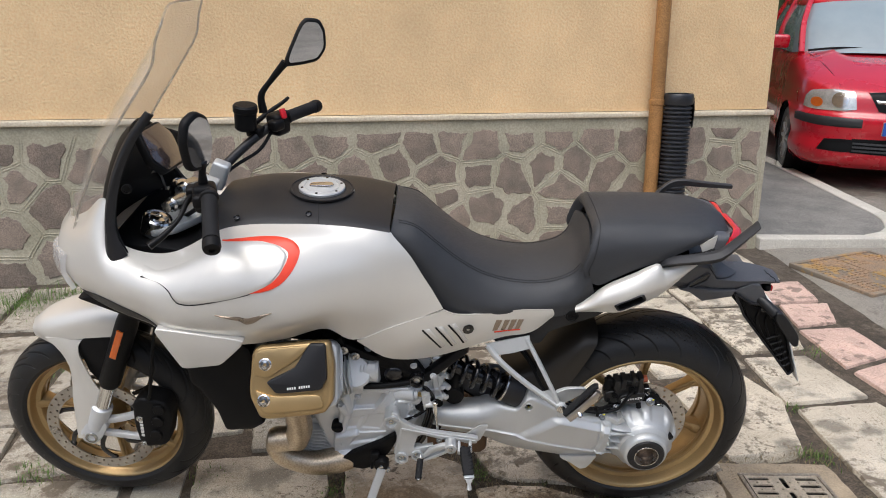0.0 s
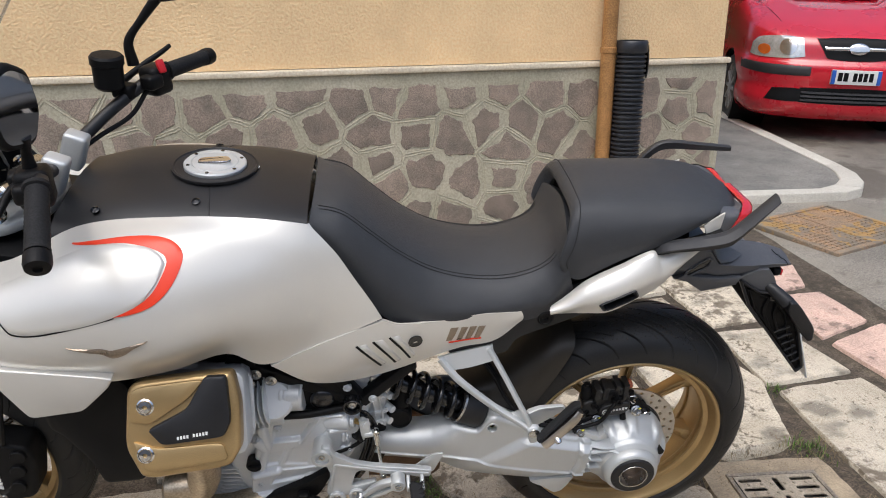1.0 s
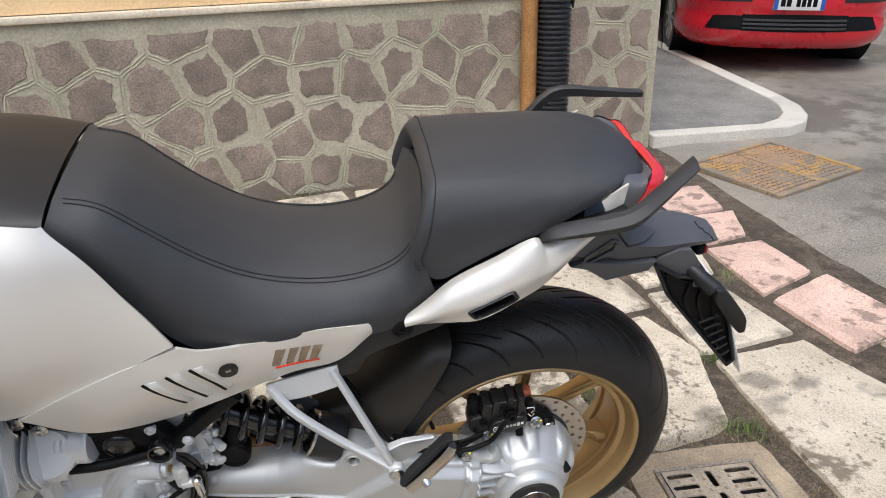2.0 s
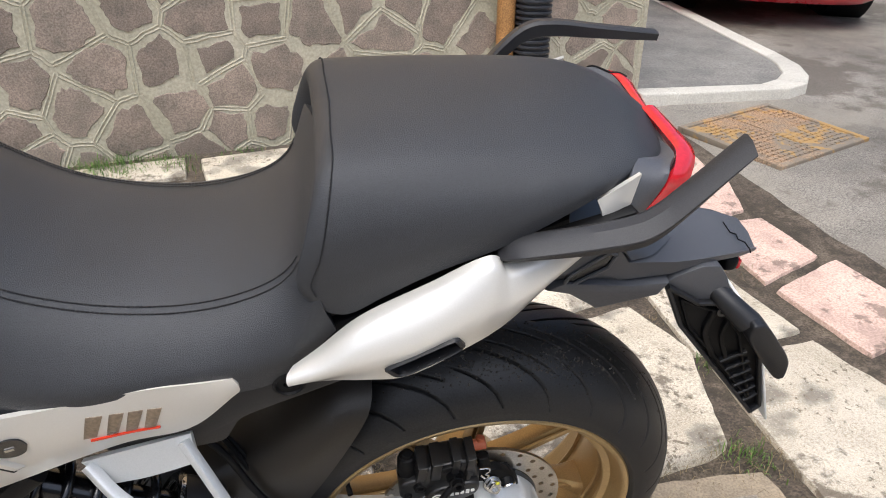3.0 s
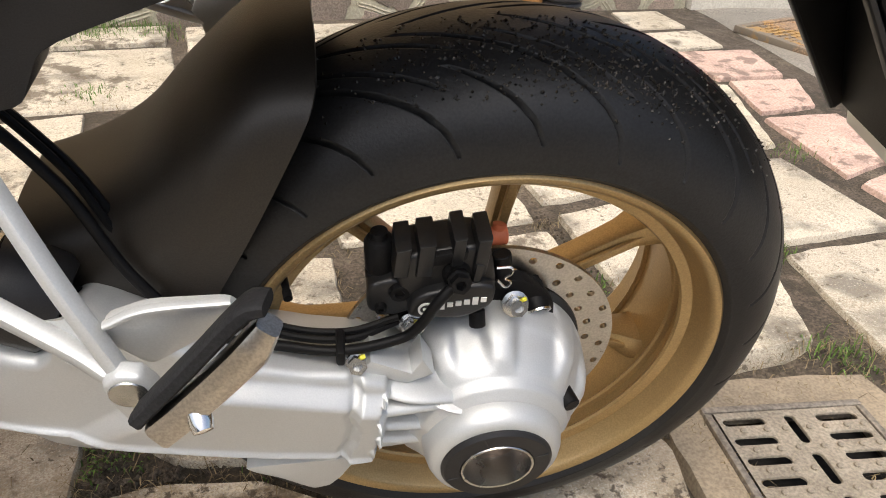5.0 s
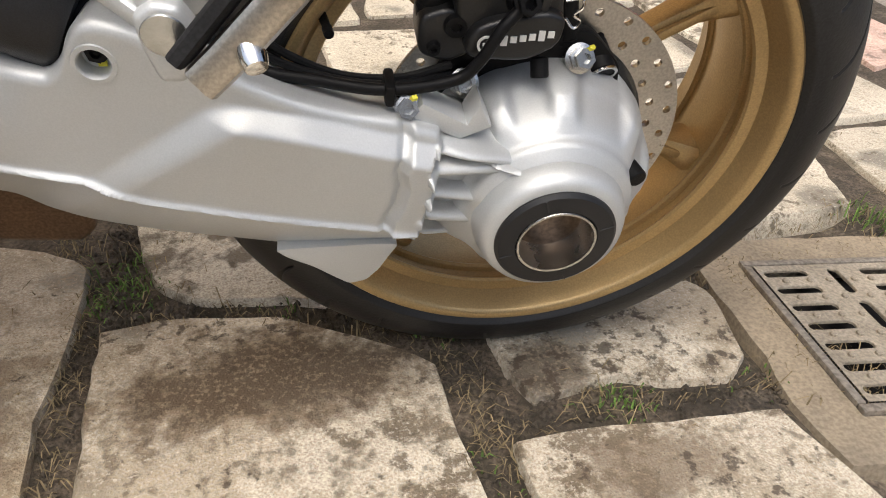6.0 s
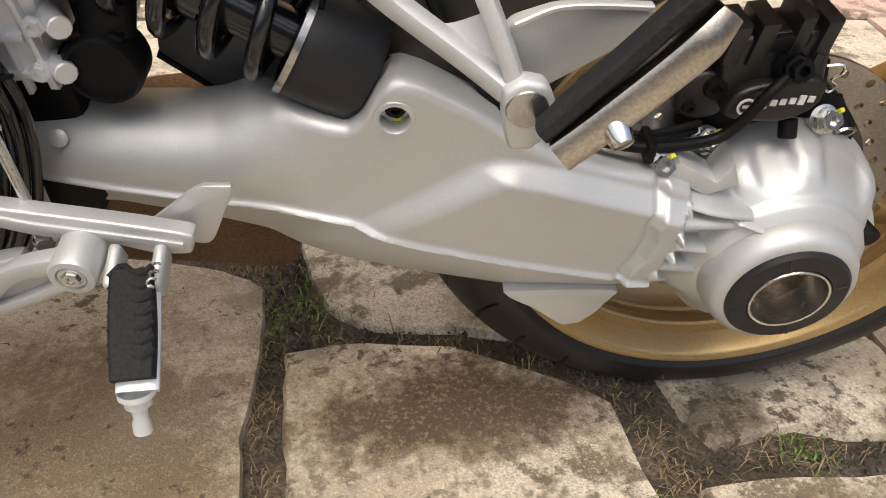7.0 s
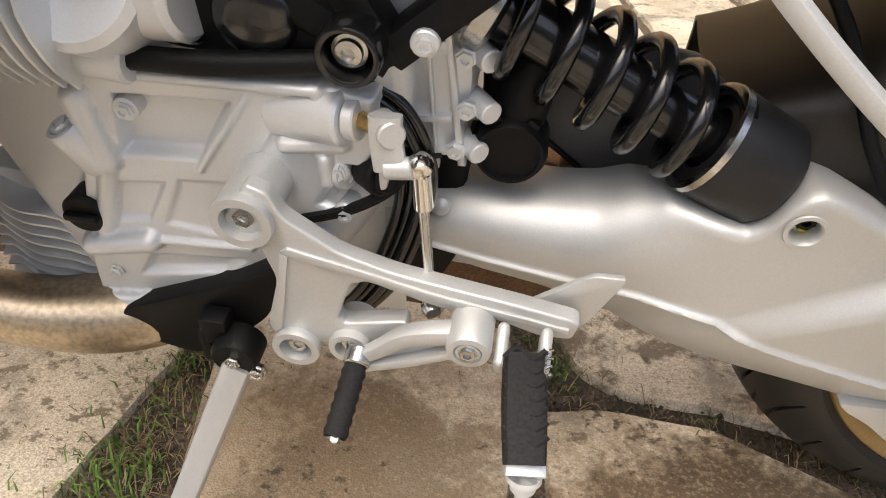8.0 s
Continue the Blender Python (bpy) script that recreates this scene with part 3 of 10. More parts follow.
def drainpipe():
    pipe = tagged(new("drainpipe"), "brown copper drainpipe fixed to the house wall", "drainpipe")
    pipe.location = (1.836, WALL_Y - 0.06, 0.14)
    bm = bmesh.new()
    tube(bm, [(0, 0, 0), (0, 0, 6.3)], 0.042, 20)
    part("pipe", bm, COPPER, pipe)
    for z in (0.94, 2.9, 4.9):
        bm = bmesh.new()
        lathe(bm, [(0.0425, -0.016), (0.0475, -0.014), (0.0475, 0.014), (0.0425, 0.016)], (0, 0, z), (0, 0, 1), 20)
        part("clamp", bm, COPPER, pipe)
    hose = tagged(new("corrugated_hose"), "black corrugated plastic hose with a torn top standing against the wall", "hose")
    hose.location = (1.955, WALL_Y - 0.095, 0.135)
    prof = []
    h = 0.0
    while h < 0.985:
        prof += [(0.073, h), (0.0845, h + 0.005), (0.0855, h + 0.011), (0.0835, h + 0.016), (0.073, h + 0.020)]
        h += 0.025
    bm = bmesh.new()
    lathe(bm, prof + [(0.074, 0.985), (0.07, 0.9)], (0, 0, 0), (0, 0, 1), 30)
    part("hose_body", bm, HOSE, hose)
    bm = bmesh.new()
    lathe(bm, [(0.086, 0.93), (0.09, 0.945), (0.09, 0.985), (0.084, 0.995), (0.073, 0.99), (0.072, 0.95)], (0, 0, 0), (0, 0, 1), 30)
    loft(bm, [[(0.078, -0.05, 0.97), (0.096, 0, 0.975), (0.085, 0.04, 0.97)], [(0.088, -0.045, 0.9), (0.107, 0, 0.9), (0.09, 0.035, 0.9)], [(0.094, -0.03, 0.82), (0.105, 0, 0.79), (0.096, 0.028, 0.83)]], 10, 8, 0.004)
    part("torn_collar", bm, HOSE, hose)


drainpipe()

# ---- the motorcycle: x back, y to its right, z up, from the rear tyre's foot ----
bike = tagged(new("motorcycle"), "pearl white touring motorcycle with gold wheels leaning on its side stand", "motorcycle")
bike.matrix_world = pose(0.7149, 2.0606, 0.0, 0, 0, -10.6) @ pose(0, 0, 0, 13.0)


def sweep(bm, pts, w, h, up=(0, 0, 1), steps=24, taper=None):
    """A bar of flattened section along pts: w across, h along up."""
    line = spline(pts, steps)
    up = Vector(up)
    rings = []
    for i, p in enumerate(line):
        t = (line[min(steps - 1, i + 1)] - line[max(0, i - 1)]).normalized()
        s = t.cross(up).normalized()
        u = s.cross(t)
        k = taper(i / (steps - 1)) if taper else 1.0
        rings.append([bm.verts.new(p + (s * math.copysign(abs(math.cos(a)) ** 0.5, math.cos(a)) * w + u * math.copysign(abs(math.sin(a)) ** 0.5, math.sin(a)) * h) * 0.5 * k) for a in [2 * math.pi * (j + 0.5) / 12 for j in range(12)]])
    for a, b in zip(rings, rings[1:]):
        for j in range(12):
            bm.faces.new((a[j], a[(j + 1) % 12], b[(j + 1) % 12], b[j]))
    bm.faces.new(rings[0][::-1])
    bm.faces.new(rings[-1])
    return bm


def sides(stations):
    """The stations given for the left half, continued over the middle to the right half."""
    return [list(s) + [(p[0], -p[1], p[2]) for p in reversed(s[:-1])] for s in stations]


def flip(stations):
    return [[(p[0], -p[1], p[2]) for p in s] for s in stations]


FAIRING = [
    [(-1.56, 0.0, 1.0), (-1.595, 0.0, 0.955), (-1.61, 0.0, 0.91), (-1.6, 0.0, 0.881), (-1.575, 0.0, 0.862)],
    [(-1.525, -0.07, 1.01), (-1.565, -0.075, 0.955), (-1.58, -0.08, 0.905), (-1.568, -0.085, 0.878), (-1.545, -0.085, 0.857)],
    [(-1.452, -0.125, 1.05), (-1.49, -0.15, 0.985), (-1.51, -0.165, 0.925), (-1.505, -0.17, 0.886), (-1.488, -0.165, 0.85)],
    [(-1.385, -0.16, 1.1), (-1.418, -0.205, 1.01), (-1.432, -0.228, 0.935), (-1.428, -0.23, 0.891), (-1.415, -0.222, 0.846)],
    [(-1.372, -0.19, 1.01), (-1.372, -0.245, 0.97), (-1.365, -0.27, 0.93), (-1.358, -0.272, 0.886), (-1.345, -0.258, 0.839)],
    [(-1.31, -0.205, 0.978), (-1.3, -0.268, 0.963), (-1.292, -0.3, 0.93), (-1.285, -0.303, 0.886), (-1.282, -0.284, 0.832)],
    [(-1.228, -0.200, 0.974), (-1.225, -0.282, 0.960), (-1.220, -0.318, 0.920), (-1.220, -0.325, 0.865), (-1.235, -0.300, 0.812)],
    [(-1.095, -0.185, 1.032), (-1.085, -0.265, 1.010), (-1.08, -0.322, 0.95), (-1.08, -0.335, 0.87), (-1.09, -0.295, 0.780)],
    [(-0.935, -0.175, 1.037), (-0.94, -0.24, 1.02), (-0.95, -0.305, 0.95), (-0.96, -0.328, 0.87), (-0.967, -0.288, 0.792)],
    [(-0.80, -0.17, 1.028), (-0.81, -0.21, 1.00), (-0.825, -0.26, 0.94), (-0.84, -0.28, 0.87), (-0.87, -0.26, 0.803)],
    [(-0.718, -0.165, 1.014), (-0.715, -0.195, 0.965), (-0.725, -0.22, 0.90), (-0.75, -0.235, 0.83), (-0.80, -0.235, 0.752)],
    [(-0.712, -0.162, 1.009), (-0.665, -0.172, 0.955), (-0.632, -0.178, 0.90), (-0.605, -0.182, 0.855), (-0.581, -0.186, 0.810)],
]
FAR_FAIRING = [[(p[0], -p[1], p[2] - (0.05 if k == 0 else 0.02 if k == 1 else 0)) for k, p in enumerate(s)] for s in FAIRING]
for name, st in (("side_fairing", FAIRING), ("side_fairing", FAR_FAIRING)):
    bm = bmesh.new()
    loft(bm, st, 100, 36, 0.006)
    part(name, bm, PEARL, bike)

REAR_PANEL = [
    [(-0.578, -0.186, 0.806), (-0.66, -0.205, 0.788), (-0.73, -0.222, 0.770), (-0.798, -0.235, 0.746)],
    [(-0.545, -0.178, 0.788), (-0.60, -0.195, 0.760), (-0.66, -0.205, 0.715), (-0.72, -0.205, 0.672)],
    [(-0.46, -0.162, 0.781), (-0.50, -0.168, 0.74), (-0.55, -0.170, 0.695), (-0.60, -0.165, 0.650)],
    [(-0.38, -0.160, 0.7920), (-0.395, -0.160, 0.7650), (-0.41, -0.158, 0.7350), (-0.425, -0.153, 0.7030)],
    [(-0.325, -0.158, 0.7910), (-0.330, -0.159, 0.7730), (-0.338, -0.158, 0.7530), (-0.350, -0.154, 0.7190)],
    [(-0.298, -0.156, 0.7900), (-0.294, -0.157, 0.7840), (-0.293, -0.157, 0.7790), (-0.296, -0.155, 0.7700)],
]
for st in (REAR_PANEL, flip(REAR_PANEL)):
    bm = bmesh.new()
    loft(bm, st, 40, 20, 0.006)
    part("side_panel", bm, PEARL, bike)

for s in (-1, 1):
    bm = bmesh.new()
    prism(bm, rounded([(-1.265, 0.848), (-1.16, 0.832), (-1.050, 0.813), (-1.062, 0.792), (-1.108, 0.748), (-1.120, 0.740), (-1.200, 0.730), (-1.212, 0.734)], 3, 0.2), s * 0.336, s * 0.27, 0.007, segments=3)
    part("air_deflector", bm, PEARL, bike, "white aero flap below the fairing")

TANK = sides([
    [(-1.165, -0.17, 0.985), (-1.165, -0.165, 1.008), (-1.165, -0.12, 1.028), (-1.165, 0, 1.038)],
    [(-1.05, -0.178, 1.012), (-1.05, -0.168, 1.030), (-1.05, -0.12, 1.048), (-1.05, 0, 1.058)],
    [(-0.90, -0.175, 1.012), (-0.90, -0.165, 1.030), (-0.90, -0.11, 1.048), (-0.90, 0, 1.060)],
    [(-0.80, -0.168, 1.006), (-0.80, -0.158, 1.025), (-0.80, -0.10, 1.040), (-0.80, 0, 1.048)],
    [(-0.712, -0.160, 0.988), (-0.712, -0.15, 1.008), (-0.712, -0.10, 1.020), (-0.712, 0, 1.026)],
])
bm = bmesh.new()
loft(bm, TANK, 40, 33, 0.006)
part("tank_cover", bm, MATT, bike, "matt black tank cover")

SEAT = [
    [(-0.715, -0.150, 0.995), (-0.708, -0.138, 1.010), (-0.705, -0.105, 1.022), (-0.702, 0, 1.030)],
    [(-0.668, -0.157, 0.935), (-0.658, -0.150, 0.970), (-0.648, -0.108, 1.003), (-0.642, 0, 1.013)],
    [(-0.625, -0.162, 0.865), (-0.605, -0.155, 0.910), (-0.593, -0.110, 0.953), (-0.586, 0, 0.966)],
    [(-0.588, -0.166, 0.808), (-0.558, -0.160, 0.858), (-0.538, -0.111, 0.905), (-0.530, 0, 0.918)],
    [(-0.535, -0.167, 0.770), (-0.498, -0.163, 0.815), (-0.468, -0.112, 0.863), (-0.460, 0, 0.875)],
    [(-0.45, -0.166, 0.763), (-0.405, -0.163, 0.800), (-0.376, -0.114, 0.841), (-0.368, 0, 0.853)],
    [(-0.345, -0.161, 0.766), (-0.312, -0.158, 0.805), (-0.296, -0.115, 0.846), (-0.287, 0, 0.860)],
    [(-0.258, -0.156, 0.772), (-0.242, -0.155, 0.82), (-0.236, -0.115, 0.876), (-0.228, 0, 0.896)],
    [(-0.192, -0.150, 0.835), (-0.205, -0.152, 0.882), (-0.208, -0.118, 0.942), (-0.196, 0, 0.966)],
]
bm = bmesh.new()
loft(bm, sides(SEAT), 70, 45, 0.02)
part("rider_seat", bm, VINYL, bike, "black vinyl rider seat with stitched edges")

PILLION = [
    [(-0.190, -0.120, 0.850), (-0.200, -0.120, 0.890), (-0.195, -0.112, 0.940), (-0.190, -0.090, 0.965), (-0.188, 0, 0.970)],
    [(-0.212, -0.146, 0.866), (-0.226, -0.146, 0.897), (-0.214, -0.137, 0.950), (-0.204, -0.105, 0.985), (-0.200, 0, 0.987)],
    [(-0.182, -0.152, 0.858), (-0.206, -0.153, 0.900), (-0.204, -0.144, 0.955), (-0.193, -0.108, 1.000), (-0.190, 0, 1.004)],
    [(-0.145, -0.153, 0.878), (-0.165, -0.156, 0.915), (-0.170, -0.144, 0.966), (-0.168, -0.106, 1.004), (-0.166, 0, 1.012)],
    [(-0.096, -0.152, 0.903), (-0.105, -0.154, 0.935), (-0.110, -0.140, 0.976), (-0.112, -0.102, 1.006), (-0.112, 0, 1.014)],
    [(-0.036, -0.150, 0.925), (-0.040, -0.150, 0.950), (-0.042, -0.135, 0.982), (-0.045, -0.098, 1.006), (-0.045, 0, 1.014)],
    [(0.010, -0.146, 0.946), (0.010, -0.145, 0.966), (0.010, -0.130, 0.988), (0.010, -0.092, 1.006), (0.010, 0, 1.013)],
    [(0.060, -0.134, 0.966), (0.062, -0.132, 0.980), (0.062, -0.115, 0.994), (0.062, -0.082, 1.004), (0.062, 0, 1.011)],
    [(0.105, -0.112, 0.975), (0.112, -0.108, 0.984), (0.112, -0.092, 0.993), (0.112, -0.066, 0.999), (0.114, 0, 1.003)],
    [(0.140, -0.080, 0.966), (0.150, -0.075, 0.974), (0.150, -0.062, 0.981), (0.150, -0.042, 0.985), (0.154, 0, 0.988)],
    [(0.160, -0.040, 0.955), (0.172, -0.036, 0.962), (0.172, -0.030, 0.966), (0.173, -0.020, 0.968), (0.176, 0, 0.969)],
]
bm = bmesh.new()
loft(bm, sides(PILLION), 80, 61, 0.02)
part("pillion_seat", bm, VINYL, bike, "black grained vinyl pillion seat")

TAIL = [
    [(-0.234, -0.166, 0.800), (-0.240, -0.177, 0.801), (-0.2425, -0.178, 0.799), (-0.240, -0.172, 0.796)],
    [(-0.206, -0.160, 0.819), (-0.209, -0.174, 0.819), (-0.214, -0.183, 0.811), (-0.221, -0.174, 0.798)],
    [(-0.172, -0.158, 0.850), (-0.176, -0.176, 0.849), (-0.185, -0.189, 0.828), (-0.195, -0.176, 0.799)],
    [(-0.147, -0.157, 0.866), (-0.150, -0.175, 0.864), (-0.161, -0.192, 0.836), (-0.171, -0.180, 0.800)],
    [(-0.099, -0.155, 0.889), (-0.101, -0.171, 0.886), (-0.113, -0.192, 0.852), (-0.126, -0.184, 0.803)],
    [(-0.043, -0.152, 0.917), (-0.044, -0.165, 0.911), (-0.053, -0.183, 0.876), (-0.070, -0.180, 0.830)],
    [(-0.030, -0.150, 0.904), (-0.026, -0.162, 0.899), (-0.022, -0.172, 0.876), (-0.030, -0.170, 0.848)],
    [(0.018, -0.148, 0.915), (0.020, -0.154, 0.906), (0.018, -0.158, 0.894), (0.012, -0.154, 0.878)],
    [(0.066, -0.140, 0.930), (0.064, -0.143, 0.927), (0.060, -0.144, 0.920), (0.052, -0.141, 0.910)],
]
for st in (TAIL, flip(TAIL)):
    bm = bmesh.new()
    loft(bm, st, 90, 60, 0.006)
    part("tail_panel", bm, PEARL, bike)

NEAR_RAIL = ((-0.034, 0.142, 0.916, 0.012), (-0.022, 0.156, 0.927, 0.020), (0.0, 0.163, 0.934, 0.024), (0.055, 0.169, 0.943, 0.027), (0.092, 0.172, 0.951, 0.030), (0.112, 0.171, 0.961, 0.030), (0.140, 0.167, 0.986, 0.027), (0.166, 0.162, 1.010, 0.023), (0.188, 0.158, 1.030, 0.018))
FAR_RAIL = ((-0.040, 0.150, 0.915, 0.022), (0.0, 0.160, 0.945, 0.026), (0.04, 0.168, 0.985, 0.030), (0.068, 0.172, 1.004, 0.030), (0.10, 0.172, 1.008, 0.026), (0.15, 0.170, 1.004, 0.024), (0.20, 0.168, 1.000, 0.020), (0.235, 0.166, 0.998, 0.015))
for s, line in ((-1, NEAR_RAIL), (1, FAR_RAIL)):
    bm = bmesh.new()
    path = spline([(u, v, w) for u, v, w, h in line], 44)
    high = spline([(h, 0, 0) for u, v, w, h in line], 44)
    rings = [[bm.verts.new((q.x, s * (q.y + dv), q.z + dw * h.x * 0.86)) for dv, dw in ((-0.017, 0.36), (-0.012, 0.48), (-0.002, 0.44), (0.0118, 0.04), (0.0122, -0.06), (0.008, -0.50), (-0.010, -0.50), (-0.016, -0.34))] for q, h in zip(path, high)]
    for a, b in zip(rings, rings[1:]):
        for k in range(8):
            bm.faces.new((a[k], a[(k + 1) % 8], b[(k + 1) % 8], b[k]))
    bm.faces.new(rings[0])
    bm.faces.new(rings[-1][::-1])
    part("grab_rail", bm, GREYPLASTIC, bike, "black cast grab rail", angle=25)


def tyre(name, cx, cz, radius, half, rim_r, parent, grooves=True, n=1080):
    """A tyre with its tread grooves cut in; rounded crown, flat side walls."""
    m = 180 if half > 0.08 else 110
    prof = []
    for j in range(m + 1):
        f = j / m * 2 - 1
        s = abs(f)
        k = 0.74 * (radius - rim_r) / (1 - math.cos(1.45))
        if s < 0.76:
            a = s / 0.76 * 1.45
            rr = radius - k * (1 - math.cos(a))
            y = half * math.sin(a) / math.sin(1.45)
        else:
            g = (s - 0.76) / 0.24
            r0 = radius - k * (1 - math.cos(1.45))
            rr = r0 + (rim_r - r0) * g
            y = half * (1.0 + 0.012 * math.sin(g * math.pi * 0.5) - 0.13 * max(0, g - 0.5) / 0.5)
        prof.append((rr, math.copysign(y, f), s))
    r = np.array([p[0] for p in prof])
    y = np.array([p[1] for p in prof])
    s = np.array([p[2] for p in prof])
    ang = np.linspace(0, 2 * math.pi, n, endpoint=False)
    A, S = np.meshgrid(ang, s, indexing="ij")
    R = np.repeat(r[None, :], n, 0)
    if grooves:
        count = 13
        period = 2 * math.pi / count
        arc = period * radius
        lateral = 1.45 * half / 0.76
        f = np.clip(S / 0.78, 0, 1)
        bend = 1.45
        left = (np.sign(y) < 0)[None, :]
        a = np.where(left, A, A + period * 0.5) % period / period
        slope = bend * arc * 2.3 * (1 - f) ** 1.3 / 0.78 / lateral
        dig = np.zeros_like(R)
        # long sweeping grooves with shorter ones between them
        for off, s0, s1, mm in ((0.08, 0.06, 0.72, 0.0030), (0.58, 0.30, 0.68, 0.0028), (0.34, 0.02, 0.20, 0.0026), (0.83, 0.12, 0.40, 0.0024)):
            g = np.clip((S - s0) / (s1 - s0), 0, 1)
            w = mm / arc * np.sqrt(1 + slope ** 2) * (0.35 + 0.65 * np.sin(np.pi * np.clip(0.08 + g * 0.84, 0, 1)) ** 0.6)
            d = np.abs((a - off + 0.5) % 1.0 - 0.5)
            dig = np.maximum(dig, np.where((S > s0) & (S < s1), np.clip((w - d) / (w * 0.22), 0, 1), 0))
        R = R - 0.0075 * dig
        A = A - bend * period * (1 - (1 - f) ** 2.3)
    X = cx + R * np.cos(A)
    Z = cz + R * np.sin(A)
    Y = np.repeat(y[None, :], n, 0)
    verts = np.stack([X, Y, Z], 2).reshape(-1, 3)
    i, j = np.meshgrid(np.arange(n), np.arange(m), indexing="ij")
    k = m + 1
    faces = np.stack([i * k + j, ((i + 1) % n) * k + j, ((i + 1) % n) * k + j + 1, i * k + j + 1], 2).reshape(-1, 4)
    me = bpy.data.meshes.new(name)
    me.from_pydata(verts.tolist(), [], faces.tolist())
    me.polygons.foreach_set("use_smooth", [True] * len(me.polygons))
    me.update()
    me.materials.append(RUBBER)
    ob = new(name, me)
    ob.parent = parent
    return ob


def wheel(name, cx, cz, radius, half, rim_r, rim_half, parent, spokes, turn):
    w = new(name)
    w.parent = parent
    tyre("tyre", cx, cz, radius, half, rim_r - 0.004, w, n=2080 if half > 0.08 else 1040)
    bm = bmesh.new()
    g = rim_half
    lathe(bm, [(rim_r, -g), (rim_r + 0.004, -g + 0.004), (rim_r - 0.003, -g + 0.012), (rim_r - 0.010, -g + 0.020), (rim_r - 0.013, -g * 0.4), (rim_r - 0.014, g * 0.4), (rim_r - 0.010, g - 0.02), (rim_r - 0.003, g - 0.012), (rim_r + 0.003, g - 0.004), (rim_r, g), (rim_r - 0.007, g - 0.003), (rim_r - 0.012, g - 0.014), (rim_r - 0.020, g - 0.018), (rim_r - 0.022, g - 0.032), (rim_r - 0.027, g * 0.35), (rim_r - 0.029, g * 0.25), (rim_r - 0.029, -g * 0.2), (rim_r - 0.025, -g * 0.3), (rim_r - 0.023, -g * 0.5), (rim_r - 0.018, -g + 0.026), (rim_r - 0.012, -g + 0.018), (rim_r - 0.010, -g + 0.006), (rim_r - 0.005, -g + 0.001), (rim_r, -g)], (cx, 0, cz), (0, 1, 0), 112)
    for v in (-g + 0.034, -g * 0.42, g * 0.45):
        lathe(bm, [(rim_r - 0.016, v - 0.006), (rim_r - 0.029, v - 0.003), (rim_r - 0.031, v), (rim_r - 0.029, v + 0.003), (rim_r - 0.016, v + 0.006)], (cx, 0, cz), (0, 1, 0), 112)
    part("rim", bm, GOLD, w, "bronze gold cast rim")
    for k in range(spokes):
        a = turn + 2 * math.pi * k / spokes
        d = Vector((math.cos(a), 0, math.sin(a)))
        o = Vector((cx, 0, cz))
        bm = bmesh.new()
        sweep(bm, [o + d * 0.045, o + d * 0.11, o + d * (rim_r - 0.060), o + d * (rim_r - 0.022)], 0.024, 0.036, (0, 1, 0), 16, lambda f: 1.1 - 0.25 * math.sin(math.pi * min(1, f * 1.1)) + 0.55 * max(0, f - 0.75) / 0.25)
        sweep(bm, [o + d * 0.06 + Vector((0, -0.019, 0)), o + d * (rim_r - 0.04) + Vector((0, -0.02, 0))], 0.010, 0.006, (0, 1, 0), 6)
        part("spoke", bm, GOLD, w)
    bm = bmesh.new()
    lathe(bm, [(0, -0.07), (0.03, -0.07), (0.034, -0.06), (0.055, -0.03), (0.055, 0.03), (0.034, 0.06), (0.03, 0.07), (0, 0.07)], (cx, 0, cz), (0, 1, 0), 36)
    part("hub", bm, GOLD, w)
    return w


REAR = wheel("rear_wheel", 0.002, 0.332, 0.336, 0.099, 0.243, 0.096, bike, 7, radians(32))
bm = bmesh.new()
tube(bm, [(-0.192, -0.070, 0.455), (-0.189, -0.080, 0.453), (-0.187, -0.090, 0.452)], [0.0042, 0.0032, 0.0032], 12, 10)
tube(bm, [(-0.1872, -0.089, 0.452), (-0.1855, -0.098, 0.451)], 0.0041, 12)
part("valve", bm, BLACK, REAR, "black tyre valve")
FRONT_X, FRONT_Z = -1.60, 0.318
FRONT = wheel("front_wheel", FRONT_X, FRONT_Z, 0.308, 0.062, 0.235, 0.052, bike, 7, radians(15))


# ---- engine, drive and stand ----
def cyl(bm, a, b, r, n=18, bevel=0.0):
    a, b = Vector(a), Vector(b)
    h = (b - a).length
    k = bevel or min(r, h) * 0.12
    return lathe(bm, [(0, 0), (r - k, 0), (r, k), (r, h - k), (r - k, h), (0, h)], a, b - a, n)


LEFT = (0, -1, 0)


